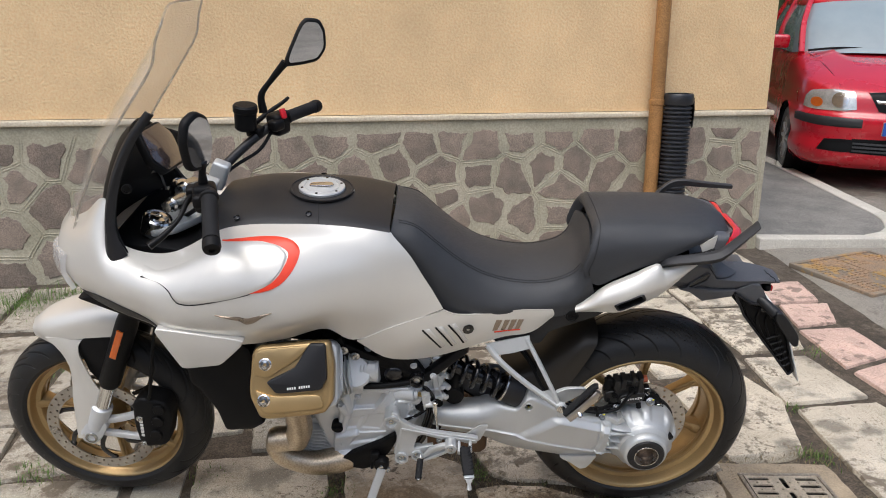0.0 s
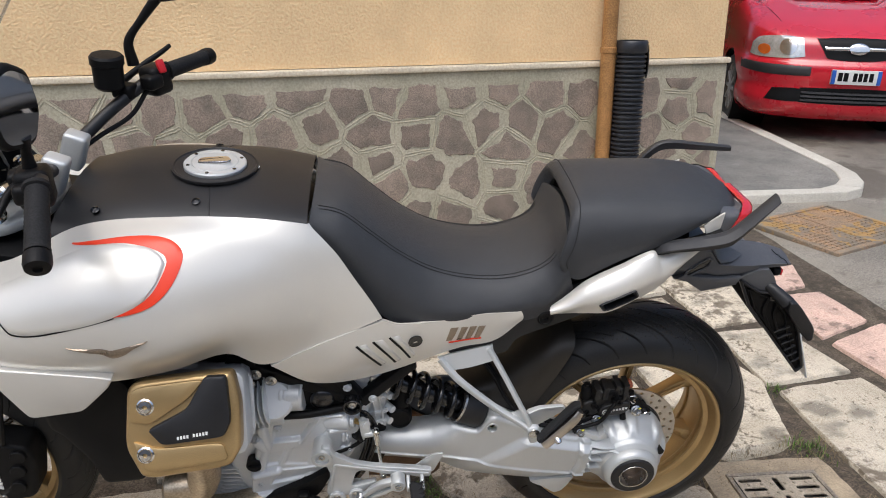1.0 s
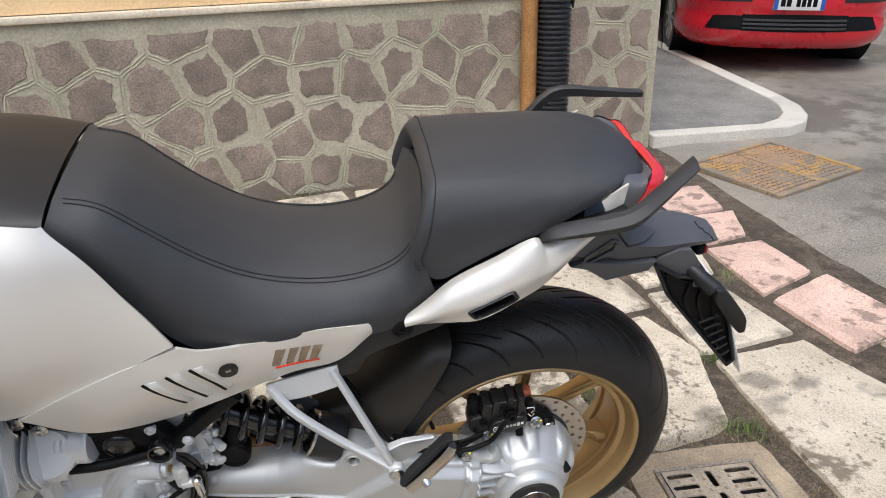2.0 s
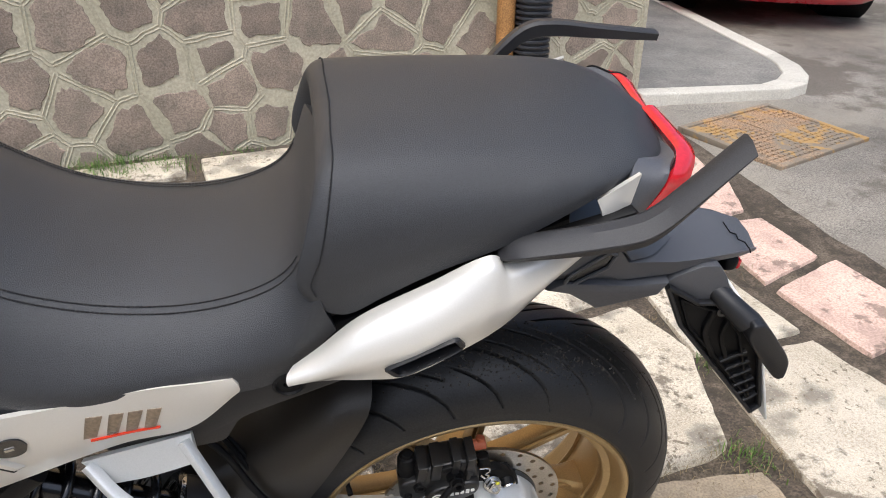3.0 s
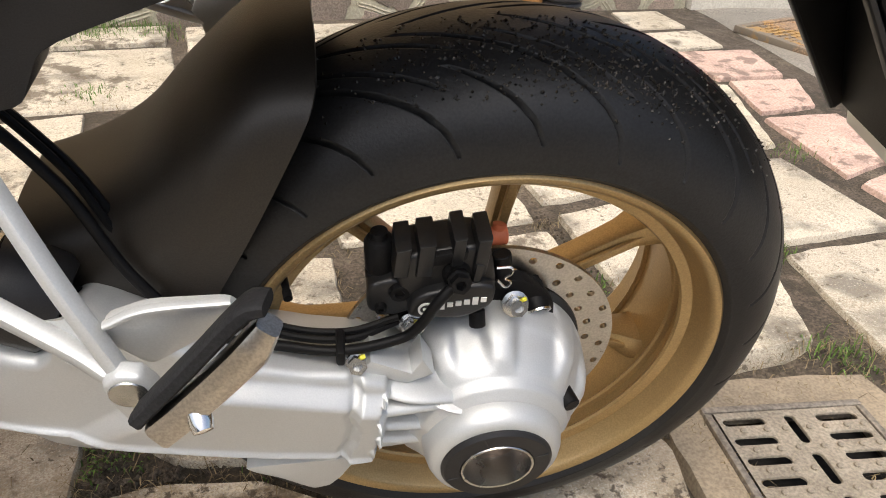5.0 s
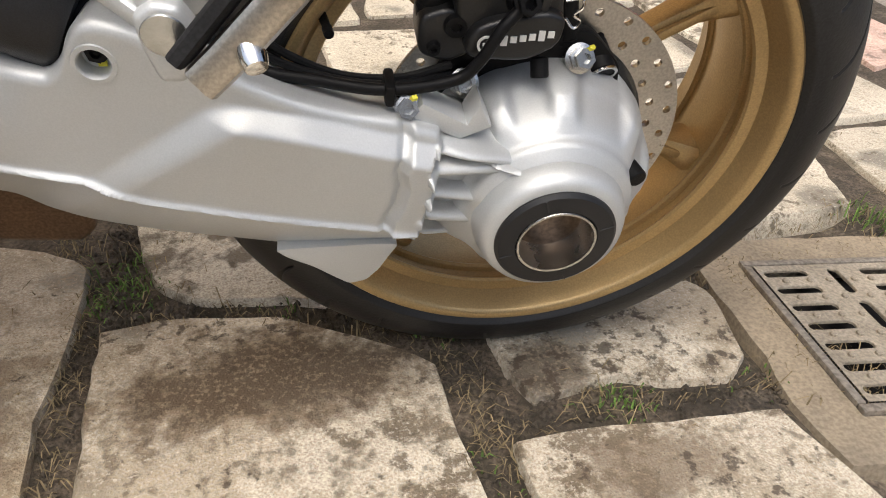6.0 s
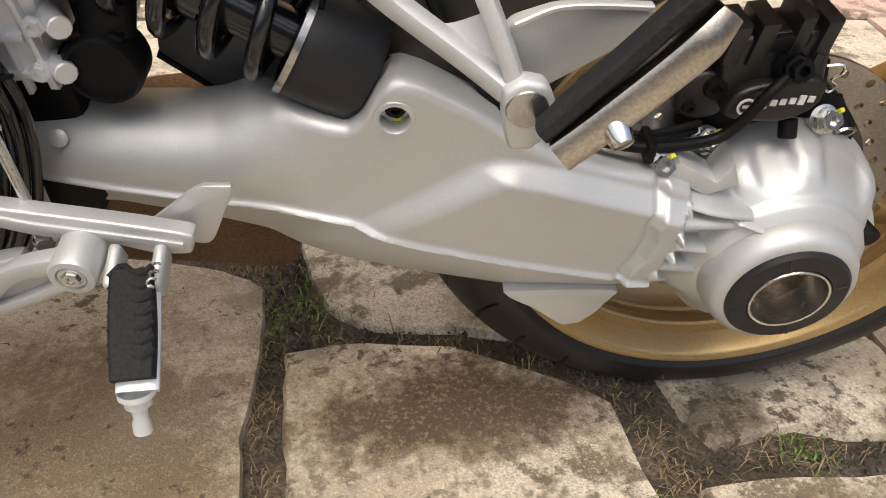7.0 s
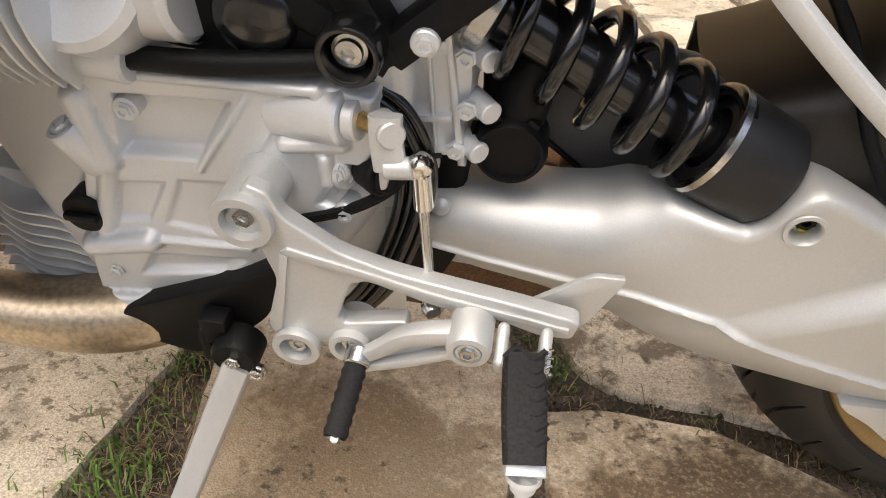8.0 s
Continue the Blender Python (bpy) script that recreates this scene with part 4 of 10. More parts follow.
def gear_side_cover(case):
    """The cast left cover: one skin with sunken pockets, raised bosses and ribs."""
    nu, nw = 190, 170
    U, W = np.meshgrid(np.linspace(-0.925, -0.640, nu), np.linspace(0.258, 0.540, nw), indexing="ij")
    def seg(a, b):
        ax, ay, dx, dy = a[0], a[1], b[0] - a[0], b[1] - a[1]
        f = np.clip(((U - ax) * dx + (W - ay) * dy) / (dx * dx + dy * dy), 0, 1)
        return np.hypot(U - ax - f * dx, W - ay - f * dy)
    def signed(poly):
        d = np.full(U.shape, 9.0)
        ins = np.zeros(U.shape, bool)
        for (x0, y0), (x1, y1) in zip(poly, poly[1:] + poly[:1]):
            d = np.minimum(d, seg((x0, y0), (x1, y1)))
            if y0 != y1:
                ins ^= ((y0 > W) != (y1 > W)) & (U < (x1 - x0) * (W - y0) / (y1 - y0) + x0)
        return np.where(ins, -d, d)
    step = lambda x, a, b: (lambda f: f * f * (3 - 2 * f))(np.clip((x - a) / (b - a), 0, 1))
    outline = [(-0.848, 0.522), (-0.694, 0.526), (-0.652, 0.517), (-0.652, 0.474), (-0.672, 0.440), (-0.690, 0.405), (-0.722, 0.365), (-0.745, 0.335), (-0.845, 0.282), (-0.910, 0.272), (-0.905, 0.34), (-0.896, 0.37), (-0.882, 0.43), (-0.868, 0.50)]
    high = 0.166 - 0.050 * step(signed(outline), -0.003, 0.009)
    for poly, deep in (([(-0.838, 0.498), (-0.750, 0.502), (-0.782, 0.448), (-0.846, 0.444)], 0.014), ([(-0.806, 0.427), (-0.748, 0.433), (-0.772, 0.372), (-0.827, 0.378)], 0.004), ([(-0.866, 0.417), (-0.815, 0.423), (-0.838, 0.378), (-0.876, 0.374)], 0.005), ([(-0.846, 0.342), (-0.760, 0.351), (-0.784, 0.330), (-0.864, 0.314)], 0.007), ([(-0.662, 0.462), (-0.678, 0.462), (-0.700, 0.420), (-0.684, 0.415)], 0.006)):
        high -= deep * (1 - step(signed(poly), -0.005, 0.001))
    for a, b, r, h in (((-0.893, 0.349), (-0.842, 0.361), 0.011, 0.014), ((-0.842, 0.361), (-0.757, 0.366), 0.0035, 0.005), ((-0.905, 0.279), (-0.848, 0.287), 0.010, 0.012), ((-0.864, 0.492), (-0.857, 0.440), 0.012, 0.012), ((-0.690, 0.520), (-0.693, 0.470), 0.005, 0.006), ((-0.716, 0.474), (-0.676, 0.480), 0.007, 0.008), ((-0.688, 0.466), (-0.688, 0.446), 0.006, 0.008), ((-0.846, 0.516), (-0.694, 0.520), 0.005, 0.006), ((-0.740, 0.508), (-0.785, 0.440), 0.003, 0.003), ((-0.857, 0.440), (-0.880, 0.36), 0.008, 0.006)):
        high = np.maximum(high, np.where(seg(a, b) < r, 0.166 + h * np.sqrt(np.clip(1 - (seg(a, b) / r) ** 2, 0, 1)), 0))
    high -= 0.0022 * (1 - step(seg((-0.700, 0.514), (-0.748, 0.444)), 0.0008, 0.0026))
    verts = np.stack([U + 0.013, -high, W + 0.015], 2).reshape(-1, 3)
    k, l = np.meshgrid(np.arange(nu - 1), np.arange(nw - 1), indexing="ij")
    n = k * nw + l
    faces = np.stack([n, n + nw, n + nw + 1, n + 1], 2).reshape(-1, 4)
    me = bpy.data.meshes.new("side_cover")
    me.from_pydata(verts.tolist(), [], faces.tolist())
    me.polygons.foreach_set("use_smooth", [True] * len(me.polygons))
    me.materials.append(CAST)
    ob = new("side_cover", me)
    ob.parent = case


def crankcase():
    bm = bmesh.new()
    prism(bm, rounded([(-0.955, 0.43), (-0.91, 0.285), (-0.84, 0.275), (-0.745, 0.315), (-0.67, 0.37), (-0.625, 0.45), (-0.615, 0.555), (-0.68, 0.60), (-0.78, 0.63), (-0.89, 0.63), (-0.98, 0.56)], 3, 0.2), -0.148, 0.14, 0.016, segments=3)
    case = part("crankcase", bm, CAST, bike, "ribbed cast aluminium engine case")
    gear_side_cover(case)
    bm = bmesh.new()
    cyl(bm, (-0.712, -0.150, 0.508), (-0.657, -0.166, 0.516), 0.020, 28)
    cyl(bm, (-0.657, -0.166, 0.516), (-0.648, -0.168, 0.517), 0.0145, 22)
    cyl(bm, (-0.690, -0.140, 0.462), (-0.660, -0.160, 0.466), 0.015, 22)
    part("shift_shaft_housing", bm, CAST, case)
    for u, w in ((-0.818, 0.500), (-0.826, 0.551), (-0.668, 0.468), (-0.664, 0.430), (-0.688, 0.390), (-0.752, 0.330), (-0.872, 0.330), (-0.607, 0.575), (-0.66, 0.61)):
        bm = bmesh.new()
        cyl(bm, (u, -0.12, w), (u, -0.166, w), 0.0095, 14)
        bolt(bm, (u, -0.166, w), LEFT, 0.0055, 0.004)
        part("case_bolt", bm, CAST, case)
    bm = bmesh.new()
    cyl(bm, (-0.879, -0.14, 0.395), (-0.879, -0.172, 0.397), 0.018, 22)
    box(bm, (-0.879, -0.174, 0.397), (0.028, 0.008, 0.007), None, 0.002)
    part("oil_filler_cap", bm, BLACK, case)
    bm = bmesh.new()
    lathe(bm, [(0.0, 0.0), (0.0125, 0.0), (0.0135, 0.004), (0.0135, 0.040), (0.012, 0.043), (0.009, 0.0435), (0.0085, 0.041), (0.0, 0.041)], (-0.850, -0.165, 0.448), (-0.33, -0.25, 0.9), 24)
    bolt(bm, (-0.8645, -0.176, 0.4875), (-0.33, -0.25, 0.9), 0.0065, 0.003)
    part("bolt_pillar", bm, CAST, case)
    for k in range(2):
        bm = bmesh.new()
        cyl(bm, (-0.648 + 0.002 * k, -0.150, 0.468), (-0.632 + 0.004 * k, -0.165, 0.470), 0.017 - 0.003 * k, 22)
        part("selector_seal", bm, BLACK, case)
    bm = bmesh.new()
    cyl(bm, (-0.648, -0.168, 0.517), (-0.632, -0.178, 0.520), 0.0065, 16)
    part("selector_spindle", bm, BRASS, case, "brassy selector spindle")
    # added black panel that stands for the shaded void on the intake side
    bm = bmesh.new()
    prism(bm, rounded([(-0.783, 0.552), (-0.764, 0.572), (-0.766, 0.640), (-0.70, 0.655), (-0.66, 0.62), (-0.655, 0.560), (-0.70, 0.546)], 3, 0.2), -0.160, -0.10, 0.006)
    part("intake_cover", bm, BLACK, case, "black panel added for the shaded void above the case")
    bm = bmesh.new()
    lathe(bm, [(0.0, 0.010), (0.012, 0.010), (0.024, 0.006), (0.028, 0.0), (0.028, -0.01)], (-0.715, -0.160, 0.578), LEFT, 28)
    part("intake_plug", bm, GLOSSBLACK, case)
    bm = bmesh.new()
    for k in range(5):
        lathe(bm, [(0.036, 0.0), (0.0375, 0.002), (0.0375, 0.008), (0.036, 0.010)], (-0.800 + 0.010 * k, -0.150, 0.592), (1, -0.15, 0), 30)
    cyl(bm, (-0.835, -0.146, 0.588), (-0.752, -0.157, 0.594), 0.0355, 30)
    part("intake_stub", bm, CAST, case)
    # upright fins below the cylinder
    for k in range(8):
        bm = bmesh.new()
        u = -0.900 + 0.0105 * k
        sweep(bm, [(u - 0.004, -0.158, 0.6330), (u - 0.002, -0.203, 0.6030), (u + 0.002, -0.203, 0.5700), (u - 0.012, -0.170, 0.5330)], 0.030, 0.0042, (1, 0, 0.2), 14)
        part("barrel_fin", bm, CAST, case)
    # cooling fins under the cylinder and along the sump
    for k in range(9):
        bm = bmesh.new()
        w = 0.285 + k * 0.0125
        pts = [(-1.0 + 0.016 * i, -0.135 + 0.004 * math.sin(i * 1.4), w - 0.0045 * i + 0.003 * math.sin(i * 2.1)) for i in range(8)]
        sweep(bm, pts, 0.03, 0.004, (0, 0, 1), 20)
        part("sump_fin", bm, CAST, case)
    bm = bmesh.new()
    prism(bm, rounded([(-1.01, 0.40), (-0.995, 0.29), (-0.89, 0.265), (-0.87, 0.38)], 3, 0.25), -0.125, 0.12, 0.01)
    part("sump", bm, CAST, case)
    bm = bmesh.new()
    cyl(bm, (-0.815, -0.10, 0.545), (-0.815, -0.185, 0.605), 0.044, 30)
    part("cylinder_base", bm, CAST, case)
    bm = bmesh.new()
    cyl(bm, (-0.885, -0.168, 0.553), (-0.797, -0.170, 0.547), 0.019, 22)
    part("oil_gallery", bm, CAST, case)
    # upper housings behind the side panel
    bm = bmesh.new()
    prism(bm, rounded([(-0.88, 0.615), (-0.83, 0.66), (-0.775, 0.655), (-0.76, 0.60), (-0.80, 0.575), (-0.87, 0.58)], 3, 0.3), -0.160, -0.08, 0.01)
    cyl(bm, (-0.87, -0.13, 0.60), (-0.87, -0.165, 0.605), 0.03, 24)
    part("starter_housing", bm, CAST, case)
    bm = bmesh.new()
    prism(bm, rounded([(-0.66, 0.61), (-0.60, 0.60), (-0.575, 0.54), (-0.585, 0.46), (-0.64, 0.455), (-0.655, 0.53)], 3, 0.3), -0.125, 0.06, 0.012)
    prism(bm, [(-0.605, 0.60), (-0.600, 0.60), (-0.580, 0.46), (-0.586, 0.46)], -0.131, 0.06, 0.002)
    for rib in ([(-0.652, 0.552), (-0.597, 0.560), (-0.596, 0.550), (-0.652, 0.542)], [(-0.640, 0.498), (-0.592, 0.503), (-0.592, 0.497), (-0.640, 0.492)], [(-0.640, 0.470), (-0.588, 0.474), (-0.588, 0.469), (-0.640, 0.465)], [(-0.612, 0.555), (-0.609, 0.555), (-0.600, 0.455), (-0.603, 0.455)]):
        prism(bm, rib, -0.1305, -0.12, 0.0015)
    part("clutch_housing", bm, CAST, case)
    for u, w in ((-0.605, 0.585), (-0.585, 0.55), (-0.582, 0.51), (-0.588, 0.475)):
        bm = bmesh.new()
        cyl(bm, (u, -0.11, w), (u + 0.018, -0.133, w), 0.0085, 12)
        bolt(bm, (u, -0.131, w), LEFT, 0.006, 0.005)
        part("case_bolt", bm, CAST, case)
    return case


crankcase()


def cylinder_head():
    """The left cylinder with its gold cover, turned outwards and up."""
    face = Matrix(((1, 0, 0, -0.947), (0, 0.456, -0.89, -0.352), (0, 0.89, 0.456, 0.708), (0, 0, 0, 1)))
    head = new("cylinder_cover")
    head.parent = bike
    head.matrix_local = face
    q = lambda u, w: (u + 0.947, (w - 0.708) / 0.89)
    edge = [q(-1.040, 0.782), q(-0.905, 0.792), q(-0.855, 0.793), q(-0.843, 0.74), q(-0.845, 0.666), q(-0.866, 0.636), q(-1.02, 0.622), q(-1.049, 0.677)]
    bm = bmesh.new()
    prism(bm, rounded(edge, 4, 0.2), -0.045, 0.0, 0.014, axis=2, segments=4)
    part("cover_shell", bm, GOLD, head, "bronze gold valve cover")
    bm = bmesh.new()
    prism(bm, rounded([q(-1.038, 0.72), q(-1.0, 0.715), q(-0.93, 0.755), q(-0.90, 0.785), q(-1.03, 0.775)], 3, 0.2), -0.004, 0.006, 0.004, axis=2)
    prism(bm, rounded([q(-1.035, 0.69), q(-0.99, 0.675), q(-0.875, 0.68), q(-0.866, 0.65), q(-1.01, 0.635)], 3, 0.2), -0.004, 0.006, 0.004, axis=2)
    part("cover_panel", bm, GOLD, head)
    bm = bmesh.new()
    prism(bm, rounded([q(-1.005, 0.707), q(-0.935, 0.738), q(-0.900, 0.790), q(-0.862, 0.790), q(-0.858, 0.715), q(-0.872, 0.690), q(-0.98, 0.681)], 3, 0.16), -0.006, 0.013, 0.006, axis=2)
    part("cover_insert", bm, MATT, head, "black plastic insert")
    bm = bmesh.new()
    for k in range(10):
        if k != 4:
            box(bm, (-0.014 + k * 0.0056 + 0.01, -0.017 + k * 0.0007, 0.0133), (0.0036, 0.0058, 0.0008), None)
    tagged(part("maker_mark", bm, WHITEMARK, head, "small white maker mark"), kind="stuff")
    for u, w in ((-1.007, 0.744), (-1.011, 0.666)):
        x, y = q(u, w)
        bm = bmesh.new()
        lathe(bm, [(0.015, -0.006), (0.0155, 0.006), (0.0125, 0.008), (0.011, 0.004), (0.011, 0.008), (0.004, 0.009), (0.0035, 0.004), (0, 0.004)], (x, y, 0.0), (0, 0, 1), 22)
        part("cover_bolt", bm, CHROME, head)
    bm = bmesh.new()
    prism(bm, rounded([(-0.092, -0.088), (0.108, -0.075), (0.104, 0.088), (-0.09, 0.080)], 4, 0.15), -0.10, -0.046, 0.004, axis=2)
    part("head_gasket_flange", bm, CAST, head)
    for k in range(9):
        bm = bmesh.new()
        z = -0.106 - k * 0.0095
        prism(bm, rounded([(-0.080, -0.08), (0.112 - 0.002 * k, -0.07), (0.110 - 0.002 * k, 0.075), (-0.075, 0.07)], 3, 0.2), z - 0.0042, z, 0.001, axis=2, segments=1)
        part("cylinder_fin", bm, CAST, head)
    bm = bmesh.new()
    cyl(bm, (0, 0, -0.30), (0, 0, -0.1), 0.072, 30)
    part("barrel", bm, CAST, head)
    # the far cylinder
    far = new("cylinder_cover")
    far.parent = bike
    far.matrix_local = Matrix(((1, 0, 0, -0.947), (0, -0.456, 0.89, 0.352), (0, 0.89, 0.456, 0.708), (0, 0, 0, 1)))
    bm = bmesh.new()
    prism(bm, rounded([(x, y) for x, y in edge], 4, 0.2), -0.075, 0.0, 0.014, axis=2, segments=4)
    part("cover_shell", bm, GOLD, far)
    bm = bmesh.new()
    cyl(bm, (0, 0, -0.30), (0, 0, -0.07), 0.085, 30)
    part("barrel", bm, CAST, far)


cylinder_head()


def exhaust():
    pipe = new("exhaust_header")
    pipe.parent = bike
    bm = bmesh.new()
    tube(bm, [(-1.052, -0.195, 0.392), (-1.058, -0.195, 0.350), (-1.035, -0.19, 0.308), (-0.97, -0.18, 0.274), (-0.895, -0.165, 0.268), (-0.83, -0.14, 0.272), (-0.72, -0.06, 0.27)], [0.020, 0.036, 0.038, 0.036, 0.034, 0.032, 0.030], 24, 60)
    part("elbow", bm, EXHAUST, pipe)
    bm = bmesh.new()
    tube(bm, [(-1.074, -0.197, 0.374), (-1.071, -0.197, 0.374), (-1.062, -0.197, 0.375), (-1.045, -0.197, 0.378), (-0.99, -0.197, 0.385)], [0.004, 0.022, 0.033, 0.037, 0.034], 24)
    part("pre_chamber", bm, EXHAUST, pipe)
    bm = bmesh.new()
    tube(bm, [(-0.980, -0.245, 0.57), (-0.974, -0.220, 0.48), (-0.978, -0.205, 0.42), (-0.995, -0.198, 0.375)], [0.033, 0.034, 0.036, 0.036], 24, 40)
    part("pipe", bm, EXHAUST, pipe, "heat-tinted steel header pipe")
    bm = bmesh.new()
    lathe(bm, [(0.032, 0.0), (0.044, 0.0), (0.046, 0.004), (0.046, 0.016), (0.040, 0.02), (0.034, 0.03)], (-0.980, -0.243, 0.565), (-0.08, 0.33, -1), 26)
    part("flange", bm, EXHAUST, pipe)
    for d in (-0.048, 0.048):
        bm = bmesh.new()
        cyl(bm, (-0.985 + d, -0.25, 0.585), (-0.985 + d, -0.24, 0.535), 0.006, 10)
        bolt(bm, (-0.985 + d, -0.24, 0.537), (0, 0.2, -1), 0.008, 0.008)
        part("flange_nut", bm, BARE, pipe)
    bm = bmesh.new()
    tube(bm, [(-0.72, -0.06, 0.27), (-0.68, -0.02, 0.265), (-0.64, 0.03, 0.26)], 0.03, 22, 14)
    prism(bm, rounded([(-0.70, 0.150), (-0.462, 0.134), (-0.442, 0.155), (-0.440, 0.300), (-0.452, 0.366), (-0.520, 0.372), (-0.640, 0.350), (-0.71, 0.300)], 3, 0.15), 0.0, 0.055, 0.012, segments=3)
    part("collector_box", bm, BROWNSTEEL, pipe, "brown-tinted exhaust box under the gearbox")
    bm = bmesh.new()
    prism(bm, rounded([(-0.505, 0.360), (-0.488, 0.362), (-0.486, 0.396), (-0.503, 0.396)], 3, 0.2), -0.012, 0.004, 0.002)
    bolt(bm, (-0.495, -0.012, 0.383), LEFT, 0.006, 0.005)
    part("box_bracket", bm, BROWNSTEEL, pipe)


exhaust()


def ease(x, a, b):
    f = np.clip((x - a) / (b - a), 0, 1)
    return f * f * (3 - 2 * f)


def near_line(U, W, a, b):
    """The distance of grid points from a straight line between two places."""
    dx, dy = b[0] - a[0], b[1] - a[1]
    f = np.clip(((U - a[0]) * dx + (W - a[1]) * dy) / (dx * dx + dy * dy), 0, 1)
    return np.hypot(U - a[0] - f * dx, W - a[1] - f * dy)


def swingarm():
    """One cast skin: a round tube in front, a flat ear, a raised shoulder, a long lip and the ribbed joint."""
    arm = new("swingarm")
    arm.parent = bike
    nu, nw = 330, 120
    u = np.linspace(-0.645, -0.015, nu)

    def along(*pairs):
        y = np.interp(u, [p[0] for p in pairs], [p[1] for p in pairs])
        k = np.array([1, 3, 4, 3, 1]) / 12
        return np.convolve(np.pad(y, 2, mode="edge"), k, "valid")

    top = along((-0.64, 0.420), (-0.60, 0.421), (-0.546, 0.426), (-0.50, 0.432), (-0.476, 0.438), (-0.456, 0.448), (-0.43, 0.456), (-0.375, 0.452), (-0.364, 0.462), (-0.356, 0.480), (-0.347, 0.491), (-0.337, 0.494), (-0.321, 0.490), (-0.304, 0.482), (-0.286, 0.473), (-0.241, 0.446), (-0.208, 0.431), (-0.172, 0.420), (-0.125, 0.411), (-0.05, 0.385), (0, 0.38))
    ridge = along((-0.64, 0.371), (-0.472, 0.367), (-0.436, 0.367), (-0.397, 0.364), (-0.373, 0.361), (-0.358, 0.354), (-0.317, 0.343), (-0.251, 0.328), (-0.205, 0.320), (-0.142, 0.307), (-0.1, 0.300), (0, 0.285))
    bot = along((-0.64, 0.320), (-0.509, 0.314), (-0.477, 0.309), (-0.414, 0.299), (-0.383, 0.292), (-0.325, 0.280), (-0.286, 0.273), (-0.232, 0.263), (-0.13, 0.262), (0, 0.255))
    out = along((-0.64, -0.118), (-0.56, -0.134), (-0.50, -0.143), (-0.448, -0.150), (-0.411, -0.154), (-0.37, -0.158), (-0.33, -0.160), (-0.264, -0.161), (-0.204, -0.162), (-0.15, -0.160), (-0.1, -0.156), (-0.03, -0.146))
    crest = np.interp(u, (-0.40, -0.269, -0.209, -0.173, -0.14, -0.1), (0.440, 0.433, 0.421, 0.411, 0.402, 0.392))
    f = np.linspace(0, 1, nw)[None, :]
    U = np.repeat(u[:, None], nw, 1)
    W = bot[:, None] + (top - bot)[:, None] * f
    T, R, B, C = top[:, None], ridge[:, None], bot[:, None], crest[:, None]
    v = np.repeat(out[:, None], nw, 1)
    # rounded upper edge, and the round tube ahead of the ear
    d = np.clip(T - W, 0, 0.010)
    edge = 0.010 - np.sqrt(np.clip(0.010 ** 2 - (0.010 - d) ** 2, 0, None))
    s = (W - (T + R) / 2 + 0.006) / ((T - R) / 2 + 0.006)
    pipe = np.where(s > 0, 0.046 * (1 - np.sqrt(np.clip(1 - 0.985 * np.clip(s, 0, 1) ** 2, 0, 1))), 0.010 * np.clip(s, -1, 0) ** 2)
    round_ = ease(-U, 0.385, 0.460)
    v += edge * (1 - round_) + pipe * round_
    # the shoulder behind the diagonal crease
    side = ((U + 0.365) * (0.433 - 0.366) - (W - 0.366) * (-0.269 + 0.365)) / math.hypot(0.067, 0.096)
    fall = 0.30 + 0.70 * np.clip((W - R) / (C - R), 0, 1) ** 0.7
    v -= 0.019 * ease(C - W, -0.003, 0.013) * ease(side, -0.002, 0.024) * np.where(W > R, fall, 0.3)
    # the lip and the belly under it
    v -= 0.0055 * np.exp(-((W - R) / 0.0034) ** 2)
    v += 0.011 * ease(R - W, 0.002, 0.009) + 0.024 * np.clip((R - W - 0.008) / (R - B - 0.006), 0, 1) ** 1.8
    # the joint: a groove, a proud collar, then a sunken field with ribs
    left = np.interp(W, (0.300, 0.324, 0.339, 0.361, 0.378, 0.388, 0.40, 0.418), (-0.143, -0.139, -0.133, -0.130, -0.133, -0.130, -0.127, -0.129))
    right = np.interp(W, (0.314, 0.342, 0.36, 0.38, 0.394, 0.413), (-0.116, -0.111, -0.108, -0.112, -0.104, -0.106))
    above = ease(W, 0.298, 0.306)
    v += 0.0035 * np.exp(-((U - left + 0.004) / 0.003) ** 2) * above
    v -= 0.0065 * ease(U - left, 0.0, 0.005) * (1 - ease(U - right, 0.0, 0.004)) * above
    v += 0.020 * ease(U - right, 0.0, 0.007)
    for a, b, r in (((-0.101, 0.389), (-0.030, 0.370), 0.006), ((-0.105, 0.370), (-0.005, 0.362), 0.007), ((-0.107, 0.345), (-0.030, 0.322), 0.006), ((-0.114, 0.317), (-0.020, 0.292), 0.007), ((-0.133, 0.276), (-0.030, 0.268), 0.006)):
        g = np.sqrt(np.clip(1 - (near_line(U, W, a, b) / r) ** 2, 0, 1)) * ease(U, -0.122, -0.105)
        v -= 0.017 * g
    # the bolt hole through the ear
    v += 0.026 * (np.hypot(U + 0.341, W - 0.463) < 0.0122)
    verts = np.stack([U, v, W], 2)
    lip = np.stack([u, np.full(nu, -0.085), top - 0.006], 1)
    low = np.stack([u, np.full(nu, -0.100), bot + 0.012], 1)
    tube_in = np.stack([u, np.minimum(np.full(nu, -0.05), v[:, -1] + 0.03), top - 0.004], 1)
    rings = np.concatenate([verts, tube_in[:, None], lip[:, None] + np.array([0, 0.02, -0.02]), low[:, None]], 1)
    m = rings.shape[1]
    i, j = np.meshgrid(np.arange(nu - 1), np.arange(m), indexing="ij")
    faces = np.stack([i * m + j, (i + 1) * m + j, (i + 1) * m + (j + 1) % m, i * m + (j + 1) % m], 2).reshape(-1, 4)
    bm = bmesh.new()
